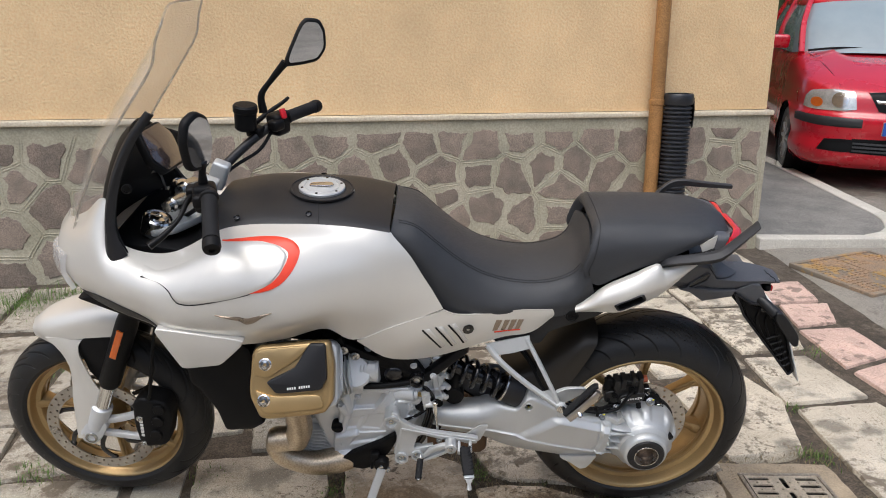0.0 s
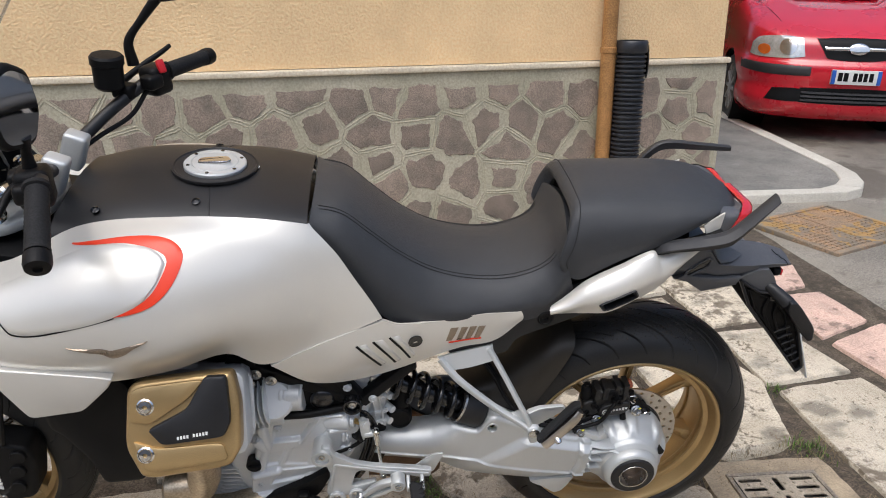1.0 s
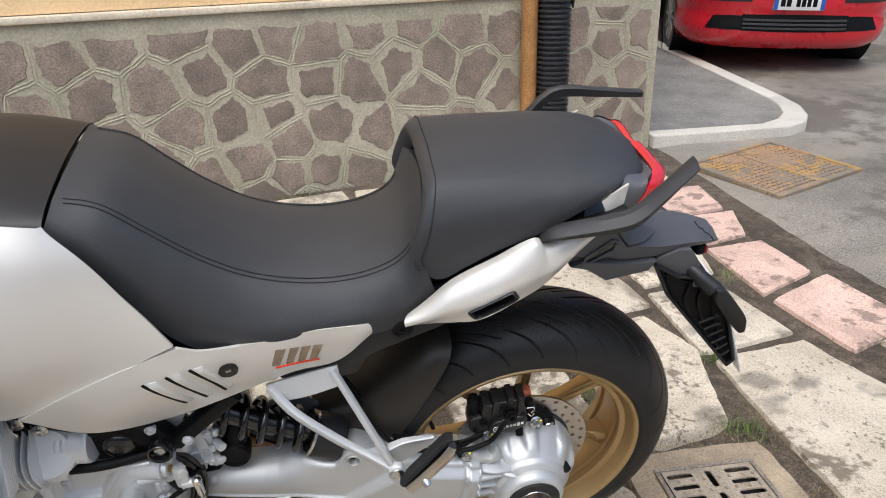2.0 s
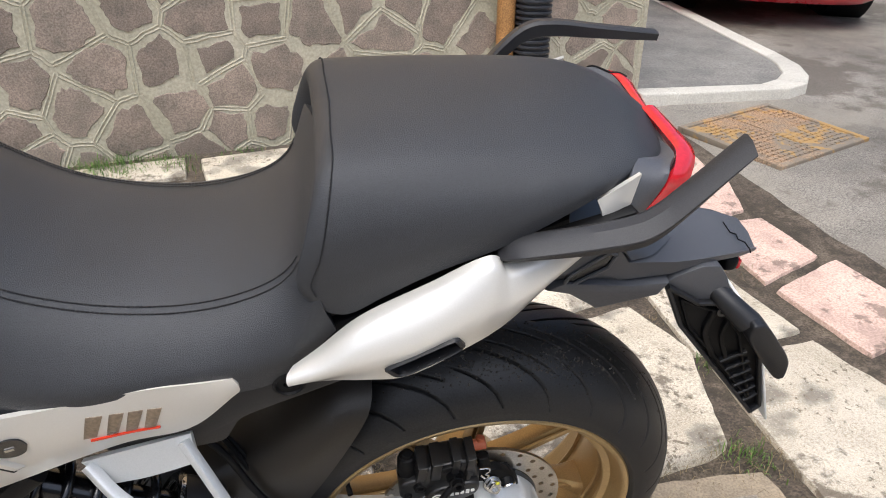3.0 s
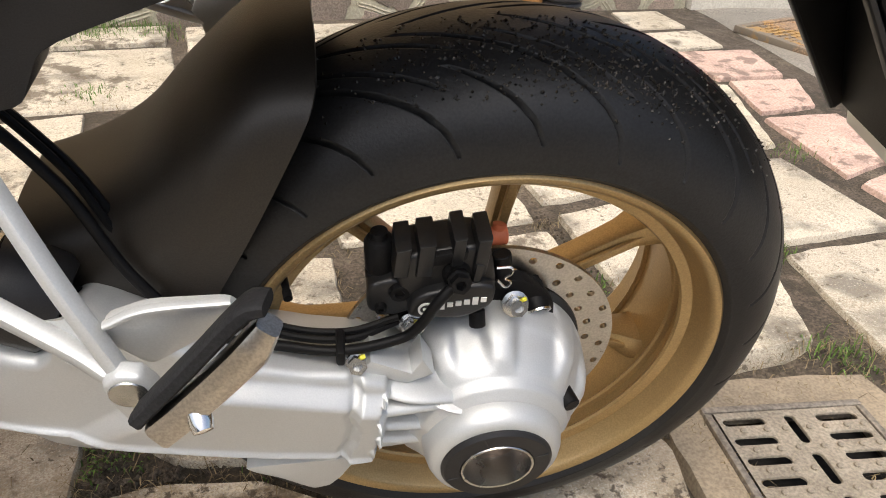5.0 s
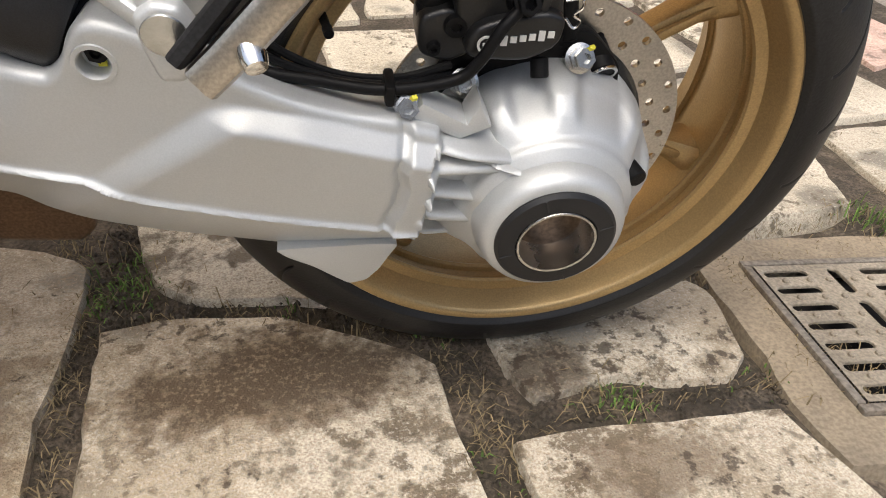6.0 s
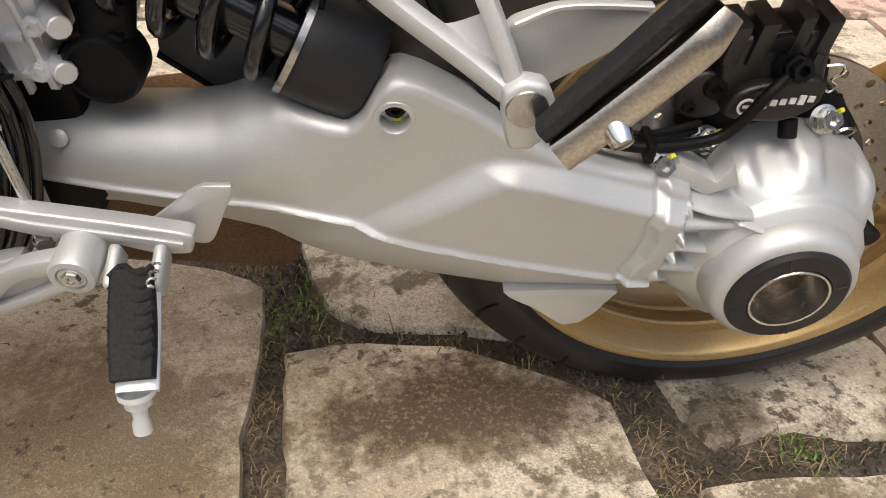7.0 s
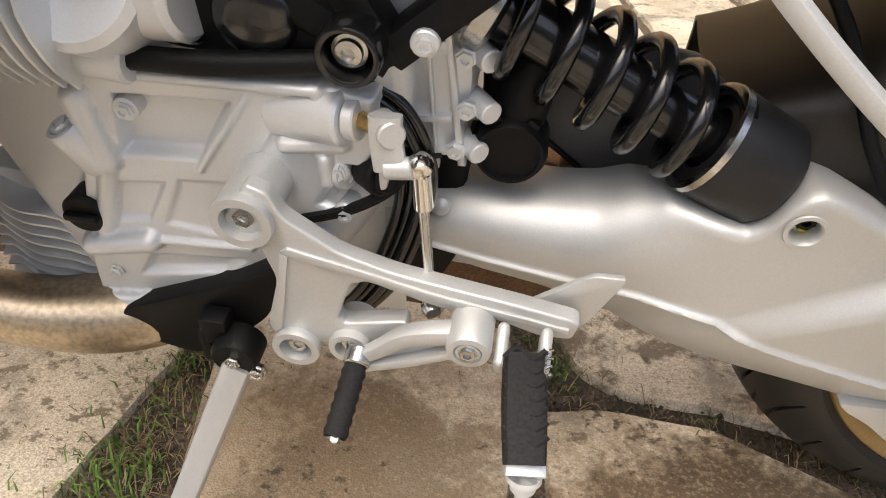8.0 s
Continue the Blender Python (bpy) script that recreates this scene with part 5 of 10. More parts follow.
    vs = [bm.verts.new(p) for p in rings.reshape(-1, 3).tolist()]
    for q in faces.tolist():
        bm.faces.new([vs[k] for k in q])
    bm.faces.new(vs[:m])
    bm.faces.new(vs[-m:][::-1])
    part("arm", bm, SILVER, arm, "silver painted single-sided swingarm", angle=48)
    bm = bmesh.new()
    lathe(bm, [(0.0152, -0.001), (0.0146, 0.0003), (0.0116, 0.0004), (0.0106, -0.001), (0.0104, -0.014), (0, -0.014)], (-0.341, -0.1606, 0.463), LEFT, 36)
    part("shock_bolt_recess", bm, SILVER, arm)
    bm = bmesh.new()
    bolt(bm, (-0.3405, -0.1475, 0.4665), LEFT, 0.0072, 0.006)
    part("shock_bolt", bm, BLACK, arm, "black shock bolt deep in its hole")
    bm = bmesh.new()
    box(bm, (-0.339, -0.148, 0.4565), (0.006, 0.003, 0.004), None, 0.0008)
    part("paint_mark", bm, YELLOW, arm)
    bm = bmesh.new()
    prism(bm, rounded([(-0.240, 0.270), (-0.229, 0.259), (-0.206, 0.246), (-0.185, 0.229), (-0.174, 0.221), (-0.158, 0.225), (-0.146, 0.240), (-0.138, 0.256), (-0.128, 0.274)], 4, 0.25), -0.150, -0.112, 0.004)
    part("lower_lug", bm, SILVER, arm)
    bm = bmesh.new()
    cyl(bm, (-0.149, -0.128, 0.246), (-0.143, -0.128, 0.243), 0.008, 12)
    part("lug_bolt", bm, BARE, arm)
    bm = bmesh.new()
    lathe(bm, [(0.0075, 0), (0.0075, 0.002), (0.0058, 0.0035), (0, 0.004)], (-0.598, -0.121, 0.411), (0, -1, 0.55), 16)
    part("plug", bm, SILVER, arm)
    # triangular bracket on top of the joint that carries the hose
    bm = bmesh.new()
    prism(bm, [(-0.128, 0.408), (-0.117, 0.424), (-0.081, 0.404), (-0.072, 0.424), (-0.060, 0.400), (-0.085, 0.388)], -0.150, -0.118, 0.004)
    part("bracket", bm, SILVER, arm)
    return arm


swingarm()


def final_drive():
    hub = new("final_drive")
    hub.parent = bike
    c = (0.0, 0, 0.316)
    # the bevel box: a dome whose rim is cut back between its bolt lugs
    n, m = 216, 46
    ang = np.linspace(0, 2 * math.pi, n, endpoint=False)
    rad = np.concatenate([np.linspace(0.046, 0.108, m - 3), [0.109, 0.108, 0.104]])
    A, Q = np.meshgrid(ang, rad, indexing="ij")
    deep = np.interp(Q, (0.046, 0.064, 0.076, 0.090, 0.100, 0.106, 0.108), (0.166, 0.163, 0.153, 0.141, 0.128, 0.112, 0.096))
    deep[:, -3:] = (0.085, 0.066, 0.052)
    lug = np.zeros_like(A)
    for a, wide in ((8, 9), (42, 8), (88, 9), (122, 8), (152, 10), (205, 12), (250, 12), (300, 12), (335, 10)):
        lug = np.maximum(lug, np.exp(-(((A - radians(a) + math.pi) % (2 * math.pi) - math.pi) / radians(wide)) ** 4))
    deep -= 0.020 * (1 - lug) * ease(Q, 0.078, 0.100) * ease(deep, 0.075, 0.10)
    deep += 0.006 * (1 - ease(Q, 0.0735, 0.0775)) * ease(np.cos(A - radians(85)), -0.1, 0.25)
    X, Z = c[0] + Q * np.cos(A), c[2] + Q * np.sin(A)
    vs = np.stack([X, -deep, Z], 2).reshape(-1, 3)
    i, j = np.meshgrid(np.arange(n), np.arange(m - 1), indexing="ij")
    k = (i + 1) % n
    faces = np.stack([i * m + j, k * m + j, k * m + j + 1, i * m + j + 1], 2).reshape(-1, 4)
    me = bpy.data.meshes.new("housing")
    me.from_pydata(vs.tolist(), [], faces.tolist())
    me.polygons.foreach_set("use_smooth", [True] * len(me.polygons))
    me.materials.append(SILVER)
    ob = tagged(new("housing", me), "silver cast bevel-drive housing")
    ob.parent = hub
    axle = (-0.001, 0, 0.3135)
    bm = bmesh.new()
    lathe(bm, [(0.070, 0.135), (0.0675, 0.158), (0.0665, 0.170), (0.064, 0.180), (0.060, 0.187), (0.054, 0.1895), (0.047, 0.1895), (0.044, 0.18)], axle, LEFT, 64)
    part("axle_boss", bm, SILVER, hub)
    bm = bmesh.new()
    lathe(bm, [(0.053, 0.187), (0.0528, 0.1915), (0.050, 0.1945), (0.036, 0.1955), (0.0345, 0.193), (0.033, 0.160), (0.0, 0.158)], axle, LEFT, 64)
    cap = part("axle_cap", bm, MATT, hub, "black axle cap")
    for a in (20, 110, 200, 290):
        bm = bmesh.new()
        d = Vector((math.cos(radians(a)), 0, math.sin(radians(a))))
        p = Vector(axle) + d * 0.044 + Vector((0, -0.1953, 0))
        box(bm, (0, 0, 0), (0.012, 0.001, 0.0012), Matrix.Translation(p) @ Matrix.Rotation(-radians(a), 4, "Y"))
        part("cap_mark", bm, GREYPLASTIC, cap)
    bm = bmesh.new()
    lathe(bm, [(0.0352, 0.1945), (0.0345, 0.1965), (0.0325, 0.1962), (0.0318, 0.170), (0.031, 0.165)], axle, LEFT, 56)
    part("bore_ring", bm, BARE, hub)
    bm = bmesh.new()
    lathe(bm, [(0.032, 0.166), (0.0, 0.165)], axle, LEFT, 40)
    part("axle_bore", bm, BORE, hub, "brownish steel axle bore")
    bm = bmesh.new()
    cyl(bm, (0.066, -0.128, 0.352), (0.074, -0.158, 0.350), 0.0085, 16)
    part("breather_plug", bm, BLACK, hub)
    for u, v, w in ((0.019, -0.102, 0.434), (-0.076, -0.102, 0.410), (-0.128, -0.142, 0.414)):
        bm = bmesh.new()
        lathe(bm, [(0, -0.014), (0.012, -0.014), (0.0128, -0.004), (0.009, -0.003)], (u, v, w), (0, -0.85, 0.5), 22)
        bolt(bm, (u, v, w), (0, -0.85, 0.5), 0.0085, 0.011)
        part("hub_bolt", bm, BARE, hub)
        bm = bmesh.new()
        box(bm, Vector((u, v, w)) + Vector((0.004, -0.004, 0.011)), (0.005, 0.004, 0.008), Euler((0.5, 0, 0.4)), 0.001)
        part("paint_mark", bm, YELLOW, hub)
    bm = bmesh.new()
    cyl(bm, (0.038, -0.052, 0.432), (0.046, -0.090, 0.412), 0.0125, 20)
    part("pivot_sleeve", bm, BLACK, hub)
    bm = bmesh.new()
    lathe(bm, [(0.0128, 0), (0.0128, 0.002), (0.0102, 0.002), (0.010, -0.003), (0, -0.003)], (0.046, -0.090, 0.412), (0.2, -0.87, -0.45), 22)
    part("sleeve_ring", bm, CHROME, hub)
    # dark bracket that carries the caliper
    bm = bmesh.new()
    prism(bm, rounded([(-0.098, 0.405), (-0.088, 0.428), (-0.02, 0.448), (0.03, 0.450), (0.062, 0.418), (0.066, 0.392), (0.03, 0.40), (-0.05, 0.398)], 3, 0.2), -0.086, -0.070, 0.003)
    part("caliper_bracket", bm, BLACK, hub)


final_drive()


def drilled_disc(name, parent, cx, cz, v, r0, r1, thick, count, rows, hole, label=""):
    """A brake disc whose holes go right through."""
    bm = bmesh.new()
    step = 2 * math.pi / count
    rr = [r0 + (r1 - r0) * i / rows for i in range(rows + 1)]
    for k in range(count):
        for i in range(rows):
            a0, a1 = k * step + (0.5 * step if i % 2 else 0), k * step + step + (0.5 * step if i % 2 else 0)
            b = []
            for s, f in ((0, 0), (0, 1 / 3), (0, 2 / 3), (1, 0), (1, 1 / 3), (1, 2 / 3), (2, 0), (2, 1 / 3), (2, 2 / 3), (3, 0), (3, 1 / 3), (3, 2 / 3)):
                a = (a0 + (a1 - a0) * f, a1, a1 + (a0 - a1) * f, a0)[s]
                r = (rr[i], rr[i] + (rr[i + 1] - rr[i]) * f, rr[i + 1], rr[i + 1] + (rr[i] - rr[i + 1]) * f)[s]
                b.append((r * math.cos(a), r * math.sin(a)))
            am, rm = (a0 + a1) / 2, (rr[i] + rr[i + 1]) / 2 + (r1 - r0) * 0.06 * math.sin(k * 2.1)
            hx, hz = rm * math.cos(am), rm * math.sin(am)
            h = []
            for x, z in b:
                d = math.hypot(x - hx, z - hz)
                h.append((hx + (x - hx) / d * hole, hz + (z - hz) / d * hole))
            lay = {}
            for side in (0, 1):
                y = v + side * thick
                lay[side] = ([bm.verts.new((cx + x, y, cz + z)) for x, z in b], [bm.verts.new((cx + x, y, cz + z)) for x, z in h])
                for j in range(12):
                    n = (j + 1) % 12
                    bm.faces.new((lay[side][0][j], lay[side][0][n], lay[side][1][n], lay[side][1][j]))
            for j in range(12):
                n = (j + 1) % 12
                bm.faces.new((lay[0][1][j], lay[0][1][n], lay[1][1][n], lay[1][1][j]))
                if (i == 0 and j < 3) or (i == rows - 1 and 6 <= j < 9):
                    bm.faces.new((lay[0][0][j], lay[0][0][n], lay[1][0][n], lay[1][0][j]))
    bmesh.ops.remove_doubles(bm, verts=bm.verts, dist=0.0004)
    return part(name, bm, DISC, parent, label, flat=True)


drilled_disc("brake_disc", REAR, -0.002, 0.331, -0.068, 0.106, 0.144, 0.005, 30, 2, 0.0042, "drilled steel rear brake disc")
bm = bmesh.new()
lathe(bm, [(0.090, 0.062), (0.107, 0.064), (0.109, 0.066), (0.107, 0.0695), (0.090, 0.068)], (-0.002, 0, 0.331), LEFT, 60)
lathe(bm, [(0.03, 0.06), (0.055, 0.070), (0.062, 0.066), (0.055, 0.06)], (-0.002, 0, 0.331), LEFT, 40)
for k in range(5):
    a = 2 * math.pi * k / 5 + 0.55
    d = Vector((math.cos(a), 0, math.sin(a)))
    e = Vector((math.cos(a + 0.25), 0, math.sin(a + 0.25)))
    o = Vector((-0.002, -0.066, 0.331))
    sweep(bm, [o + d * 0.05, o + d * 0.075, o + e * 0.098], 0.030, 0.006, (0, 1, 0), 10)
part("disc_carrier", bm, GLOSSBLACK, REAR)


def rear_caliper():
    cal = new("rear_caliper")
    cal.parent = bike
    bm = bmesh.new()
    prism(bm, rounded([(-0.090, 0.468), (-0.096, 0.502), (-0.084, 0.511), (-0.030, 0.520), (-0.014, 0.510), (-0.006, 0.475), (-0.008, 0.448), (-0.03, 0.440), (-0.072, 0.443)], 4, 0.25), -0.113, -0.070, 0.007, segments=3)
    part("body", bm, CALIPER, cal, "black brake caliper")
    for x0, x1, z in ((-0.097, -0.084, 0.522), (-0.078, -0.064, 0.526), (-0.050, -0.039, 0.532), (-0.030, -0.018, 0.530)):
        bm = bmesh.new()
        prism(bm, [(x0, 0.490), (x1, 0.490), (x1 + 0.002, z), (x0 + 0.002, z - 0.002)], -0.118, -0.078, 0.003)
        part("rib", bm, CALIPER, cal)
    bm = bmesh.new()
    prism(bm, rounded([(-0.068, 0.500), (-0.036, 0.506), (-0.034, 0.518), (-0.066, 0.513)], 3, 0.25), -0.1165, -0.10, 0.003)
    part("bridge_panel", bm, BLACK, cal)
    bm = bmesh.new()
    prism(bm, [(-0.031, 0.470), (-0.024, 0.470), (-0.020, 0.503), (-0.028, 0.505)], -0.120, -0.10, 0.003)
    part("rib", bm, CALIPER, cal)
    bm = bmesh.new()
    prism(bm, rounded([(-0.086, 0.446), (-0.034, 0.443), (-0.010, 0.458), (-0.008, 0.480), (-0.024, 0.486), (-0.078, 0.474)], 5, 0.35), -0.1240, -0.105, 0.0045, segments=3)
    part("nose_plate", bm, CALIPER, cal)
    bm = bmesh.new()
    lathe(bm, [(0.0075, 0), (0.0075, 0.001), (0.0056, 0.001), (0.0056, 0)], (-0.068, -0.1242, 0.459), LEFT, 24)
    box(bm, (-0.068, -0.1245, 0.459), (0.006, 0.001, 0.0022))
    for k in range(6):
        box(bm, (-0.055 + k * 0.0072, -0.1245, 0.4625 + k * 0.0011), (0.0050, 0.0014, 0.0052 + (0.0030 if k in (0, 4) else 0)), None)
    tagged(part("maker_mark", bm, WHITEMARK, cal, "white maker mark"), kind="stuff")
    bm = bmesh.new()
    lathe(bm, [(0.0, 0.0), (0.014, 0.0), (0.0145, 0.012), (0.0128, 0.014), (0.014, 0.018), (0.0135, 0.044), (0.011, 0.048), (0.008, 0.049), (0.0075, 0.055), (0.0, 0.056)], (-0.104, -0.086, 0.460), (-0.05, 0.03, 1), 22)
    part("slide_pin_boot", bm, BLACK, cal)
    bm = bmesh.new()
    prism(bm, rounded([(-0.118, 0.440), (-0.118, 0.472), (-0.094, 0.480), (-0.074, 0.470), (-0.076, 0.440), (-0.095, 0.432)], 4, 0.3), -0.108, -0.064, 0.005, segments=3)
    part("bracket", bm, CALIPER, cal)
    for u, w, r in ((-0.090, 0.466, 0.0085), (-0.106, 0.447, 0.005)):
        bm = bmesh.new()
        lathe(bm, [(0.0, 0.003), (r * 0.5, 0.003), (r * 0.55, 0.006), (r, 0.006), (r * 1.15, 0.002), (r * 1.15, -0.003)], (u, -0.107, w), LEFT, 18)
        part("bracket_bolt", bm, BLACK, cal)
    bm = bmesh.new()
    lathe(bm, [(0.0125, -0.006), (0.0125, 0.006), (0.0105, 0.009), (0.0105, 0.014)], (-0.043, -0.112, 0.490), (0, -1, 0.35), 20)
    bolt(bm, (-0.043, -0.126, 0.495), (0, -1, 0.35), 0.0085, 0.012)
    part("banjo_bolt", bm, BLACK, cal)
    bm = bmesh.new()
    cyl(bm, (-0.020, -0.110, 0.440), (-0.019, -0.118, 0.426), 0.0075, 14)
    part("bleed_screw", bm, BLACK, cal)
    bm = bmesh.new()
    cyl(bm, (-0.010, -0.066, 0.488), (0.010, -0.066, 0.489), 0.0085, 16)
    cyl(bm, (0.001, -0.066, 0.488), (0.003, -0.062, 0.500), 0.0065, 14)
    part("bleed_cap", bm, material("rust_red_rubber", (0.40, 0.10, 0.04), 0.6), cal, "rust red rubber cap")
    bm = bmesh.new()
    tube(bm, [(-0.006, -0.105, 0.486), (0.006, -0.107, 0.488), (0.008, -0.107, 0.481), (0.002, -0.107, 0.475), (0.008, -0.107, 0.470), (0.004, -0.107, 0.464), (-0.004, -0.106, 0.472)], 0.0012, 6, 30)
    part("pad_clip", bm, CHROME, cal)
    bm = bmesh.new()
    cyl(bm, (0.005, -0.075, 0.475), (0.012, -0.080, 0.440), 0.009, 14)
    part("lower_pin", bm, BLACK, cal)
    bm = bmesh.new()
    tube(bm, [(-0.048, -0.128, 0.489), (-0.060, -0.134, 0.478), (-0.074, -0.136, 0.452), (-0.09, -0.136, 0.436), (-0.142, -0.142, 0.431), (-0.19, -0.136, 0.434), (-0.25, -0.130, 0.447), (-0.30, -0.115, 0.50), (-0.345, -0.09, 0.58), (-0.42, -0.07, 0.66), (-0.50, -0.06, 0.70)], 0.0048, 10, 70)
    part("brake_hose", bm, BLACK, cal)
    for d in (0.009, 0.018):
        bm = bmesh.new()
        tube(bm, [(-0.09, -0.10 - d * 0.3, 0.412 + d), (-0.135, -0.132 + d, 0.423), (-0.19, -0.126 + d, 0.426), (-0.25, -0.118 + d, 0.441 + d), (-0.30, -0.105 + d, 0.495 + d), (-0.345, -0.08 + d, 0.58), (-0.42, -0.06, 0.66 + d), (-0.50, -0.05, 0.70 + d)], 0.0035, 8, 50)
        part("sensor_cable", bm, BLACK, cal)
    for p, q in (((-0.142, -0.138, 0.422), (-0.142, -0.134, 0.436)), ((-0.262, -0.125, 0.44), (-0.258, -0.118, 0.462))):
        bm = bmesh.new()
        box(bm, Vector(p).lerp(Vector(q), 0.5), (0.008, 0.03, 0.018), None, 0.003)
        part("cable_clip", bm, BLACK, cal)


rear_caliper()


def shock():
    s = new("rear_shock")
    s.parent = bike
    a, b = Vector((-0.612, -0.098, 0.596)), Vector((-0.334, -0.115, 0.459))
    d = (b - a).normalized()
    n = d.orthogonal().normalized()
    o = d.cross(n)
    L = (b - a).length
    bm = bmesh.new()
    cyl(bm, a + d * 0.02, a + d * 0.16, 0.0215, 24)
    cyl(bm, a + d * 0.15, a + d * 0.26, 0.0185, 24)
    part("damper_body", bm, GLOSSBLACK, s)
    bm = bmesh.new()
    turns, n0, n1 = 5.2, 0.055, 0.228
    pts = []
    for i in range(int(turns * 26)):
        f = i / (turns * 26 - 1)
        ang = 2 * math.pi * turns * f
        pts.append(a + d * (n0 + (n1 - n0) * f) + (n * math.cos(ang) + o * math.sin(ang)) * 0.0365)
    tube(bm, pts, 0.0064, 10)
    part("coil_spring", bm, GLOSSBLACK, s, "gloss black coil spring")
    bm = bmesh.new()
    lathe(bm, [(0.024, 0.224), (0.041, 0.226), (0.042, 0.232), (0.0415, 0.275), (0.036, 0.282), (0.0, 0.282)], a, d, 32)
    part("spring_cup", bm, MATT, s, "matt black lower spring cup")
    bm = bmesh.new()
    lathe(bm, [(0.036, 0.2215), (0.0425, 0.2215), (0.0428, 0.2265), (0.036, 0.2265)], a, d, 32)
    part("cup_ring", bm, BARE, s)
    bm = bmesh.new()
    cyl(bm, a + d * 0.275, a + d * 0.305, 0.018, 18)
    lathe(bm, [(0.016, -0.03), (0.019, -0.028), (0.019, 0.028), (0.016, 0.03)], b + d * 0.004, LEFT, 22)
    part("lower_eye", bm, BLACK, s)
    bm = bmesh.new()
    lathe(bm, [(0.0, 0.0), (0.030, 0.0), (0.033, 0.006), (0.033, 0.022), (0.036, 0.024), (0.036, 0.034), (0.038, 0.036), (0.038, 0.048), (0.034, 0.052), (0.024, 0.053)], a, d, 32)
    part("preload_collar", bm, BARE, s, "steel preload collar")
    bm = bmesh.new()
    cyl(bm, a - d * 0.03, a + d * 0.005, 0.02, 18)
    part("upper_mount", bm, BARE, s)
    bm = bmesh.new()
    lathe(bm, [(0.0, 0.0), (0.026, 0.0), (0.028, 0.004), (0.028, 0.03), (0.025, 0.036), (0.0225, 0.036), (0.022, 0.033), (0.0, 0.033)], (-0.549, -0.092, 0.473), LEFT, 32)
    tube(bm, [(-0.549, -0.105, 0.48), (-0.541, -0.10, 0.52), (-0.53, -0.098, 0.550)], 0.020, 18)
    part("reservoir", bm, BLACK, s)
    for k in range(3):
        bm = bmesh.new()
        ang = radians(60 + 55 * k)
        box(bm, (-0.549 + 0.029 * math.cos(ang), -0.112, 0.473 + 0.029 * math.sin(ang)), (0.006, 0.024, 0.010), Matrix.Rotation(-ang, 4, "Y"), 0.002)
        part("reservoir_knob_rib", bm, BLACK, s)


shock()


def rear_peg(side):
    """The triangular silver hanger with its folded passenger footrest."""
    p = new("passenger_footrest")
    p.parent = bike
    S = lambda u, v, w: (u, v * side, w)
    bm = bmesh.new()
    sweep(bm, [S(-0.462, -0.162, 0.676), S(-0.427, -0.190, 0.643), S(-0.358, -0.215, 0.590), S(-0.300, -0.236, 0.556), S(-0.280, -0.246, 0.545)], 0.0125, 0.014, (0, 1, 0.3), 30)
    part("front_strut", bm, SILVER, p)
    bm = bmesh.new()
    sweep(bm, [S(-0.360, -0.162, 0.700), S(-0.335, -0.190, 0.660), S(-0.305, -0.222, 0.608), S(-0.284, -0.240, 0.568), S(-0.272, -0.248, 0.540)], 0.0105, 0.013, (0, 1, 0.3), 30)
    part("rear_strut", bm, SILVER, p)
    bm = bmesh.new()
    loft(bm, [[S(-0.330, -0.222, 0.574), S(-0.314, -0.223, 0.572), S(-0.296, -0.226, 0.580)], [S(-0.310, -0.230, 0.563), S(-0.302, -0.231, 0.562), S(-0.290, -0.233, 0.567)], [S(-0.290, -0.238, 0.551), S(-0.286, -0.239, 0.551), S(-0.280, -0.241, 0.553)]], 14, 12, 0.006)
    part("strut_web", bm, SILVER, p)
    bm = bmesh.new()
    loft(bm, [[S(-0.468, -0.160, 0.679), S(-0.41, -0.160, 0.694), S(-0.352, -0.158, 0.706)], [S(-0.44, -0.172, 0.652), S(-0.40, -0.174, 0.660), S(-0.348, -0.174, 0.676)]], 8, 10, 0.008)
    part("gusset", bm, SILVER, p)
    bm = bmesh.new()
    prism(bm, rounded([(-0.288, 0.562), (-0.281, 0.578), (-0.256, 0.588), (-0.208, 0.589), (-0.199, 0.579), (-0.236, 0.552), (-0.262, 0.534)], 4, 0.22), side * -0.231, side * -0.221, 0.0025)
    sweep(bm, [S(-0.280, -0.236, 0.580), S(-0.256, -0.234, 0.590), S(-0.206, -0.230, 0.590)], 0.007, 0.0035, (0, 0, 1), 14)
    part("heel_guard", bm, SILVER, p)
    bm = bmesh.new()
    prism(bm, rounded([(-0.285, 0.550), (-0.274, 0.558), (-0.261, 0.556), (-0.254, 0.544), (-0.251, 0.528), (-0.264, 0.512), (-0.277, 0.512), (-0.283, 0.532)], 4, 0.25), side * -0.258, side * -0.243, 0.0045, segments=3)
    part("clevis", bm, SILVER, p)
    bm = bmesh.new()
    lathe(bm, [(0.0, 0.0015), (0.0115, 0.001), (0.0125, -0.001), (0.0125, -0.004)], S(-0.270, -0.258, 0.541), (0, -side, 0), 28)
    part("pivot_pin", bm, BARE, p)
    bm = bmesh.new()
    a, b = Vector(S(-0.258, -0.268, 0.530)), Vector(S(-0.184, -0.262, 0.610))
    n = Vector((-0.68, 0.30 * side, 0.67)).normalized()
    line = [a - n * 0.010, a.lerp(b, 0.25) - n * 0.011, a.lerp(b, 0.8) - n * 0.010, b - n * 0.006]
    sweep(bm, line, 0.026, 0.021, tuple(n), 22, lambda f: 1.0 - 0.30 * max(0.0, f - 0.82) / 0.18)
    part("peg_bar", bm, WORN, p, "worn metal footrest bar")
    bm = bmesh.new()
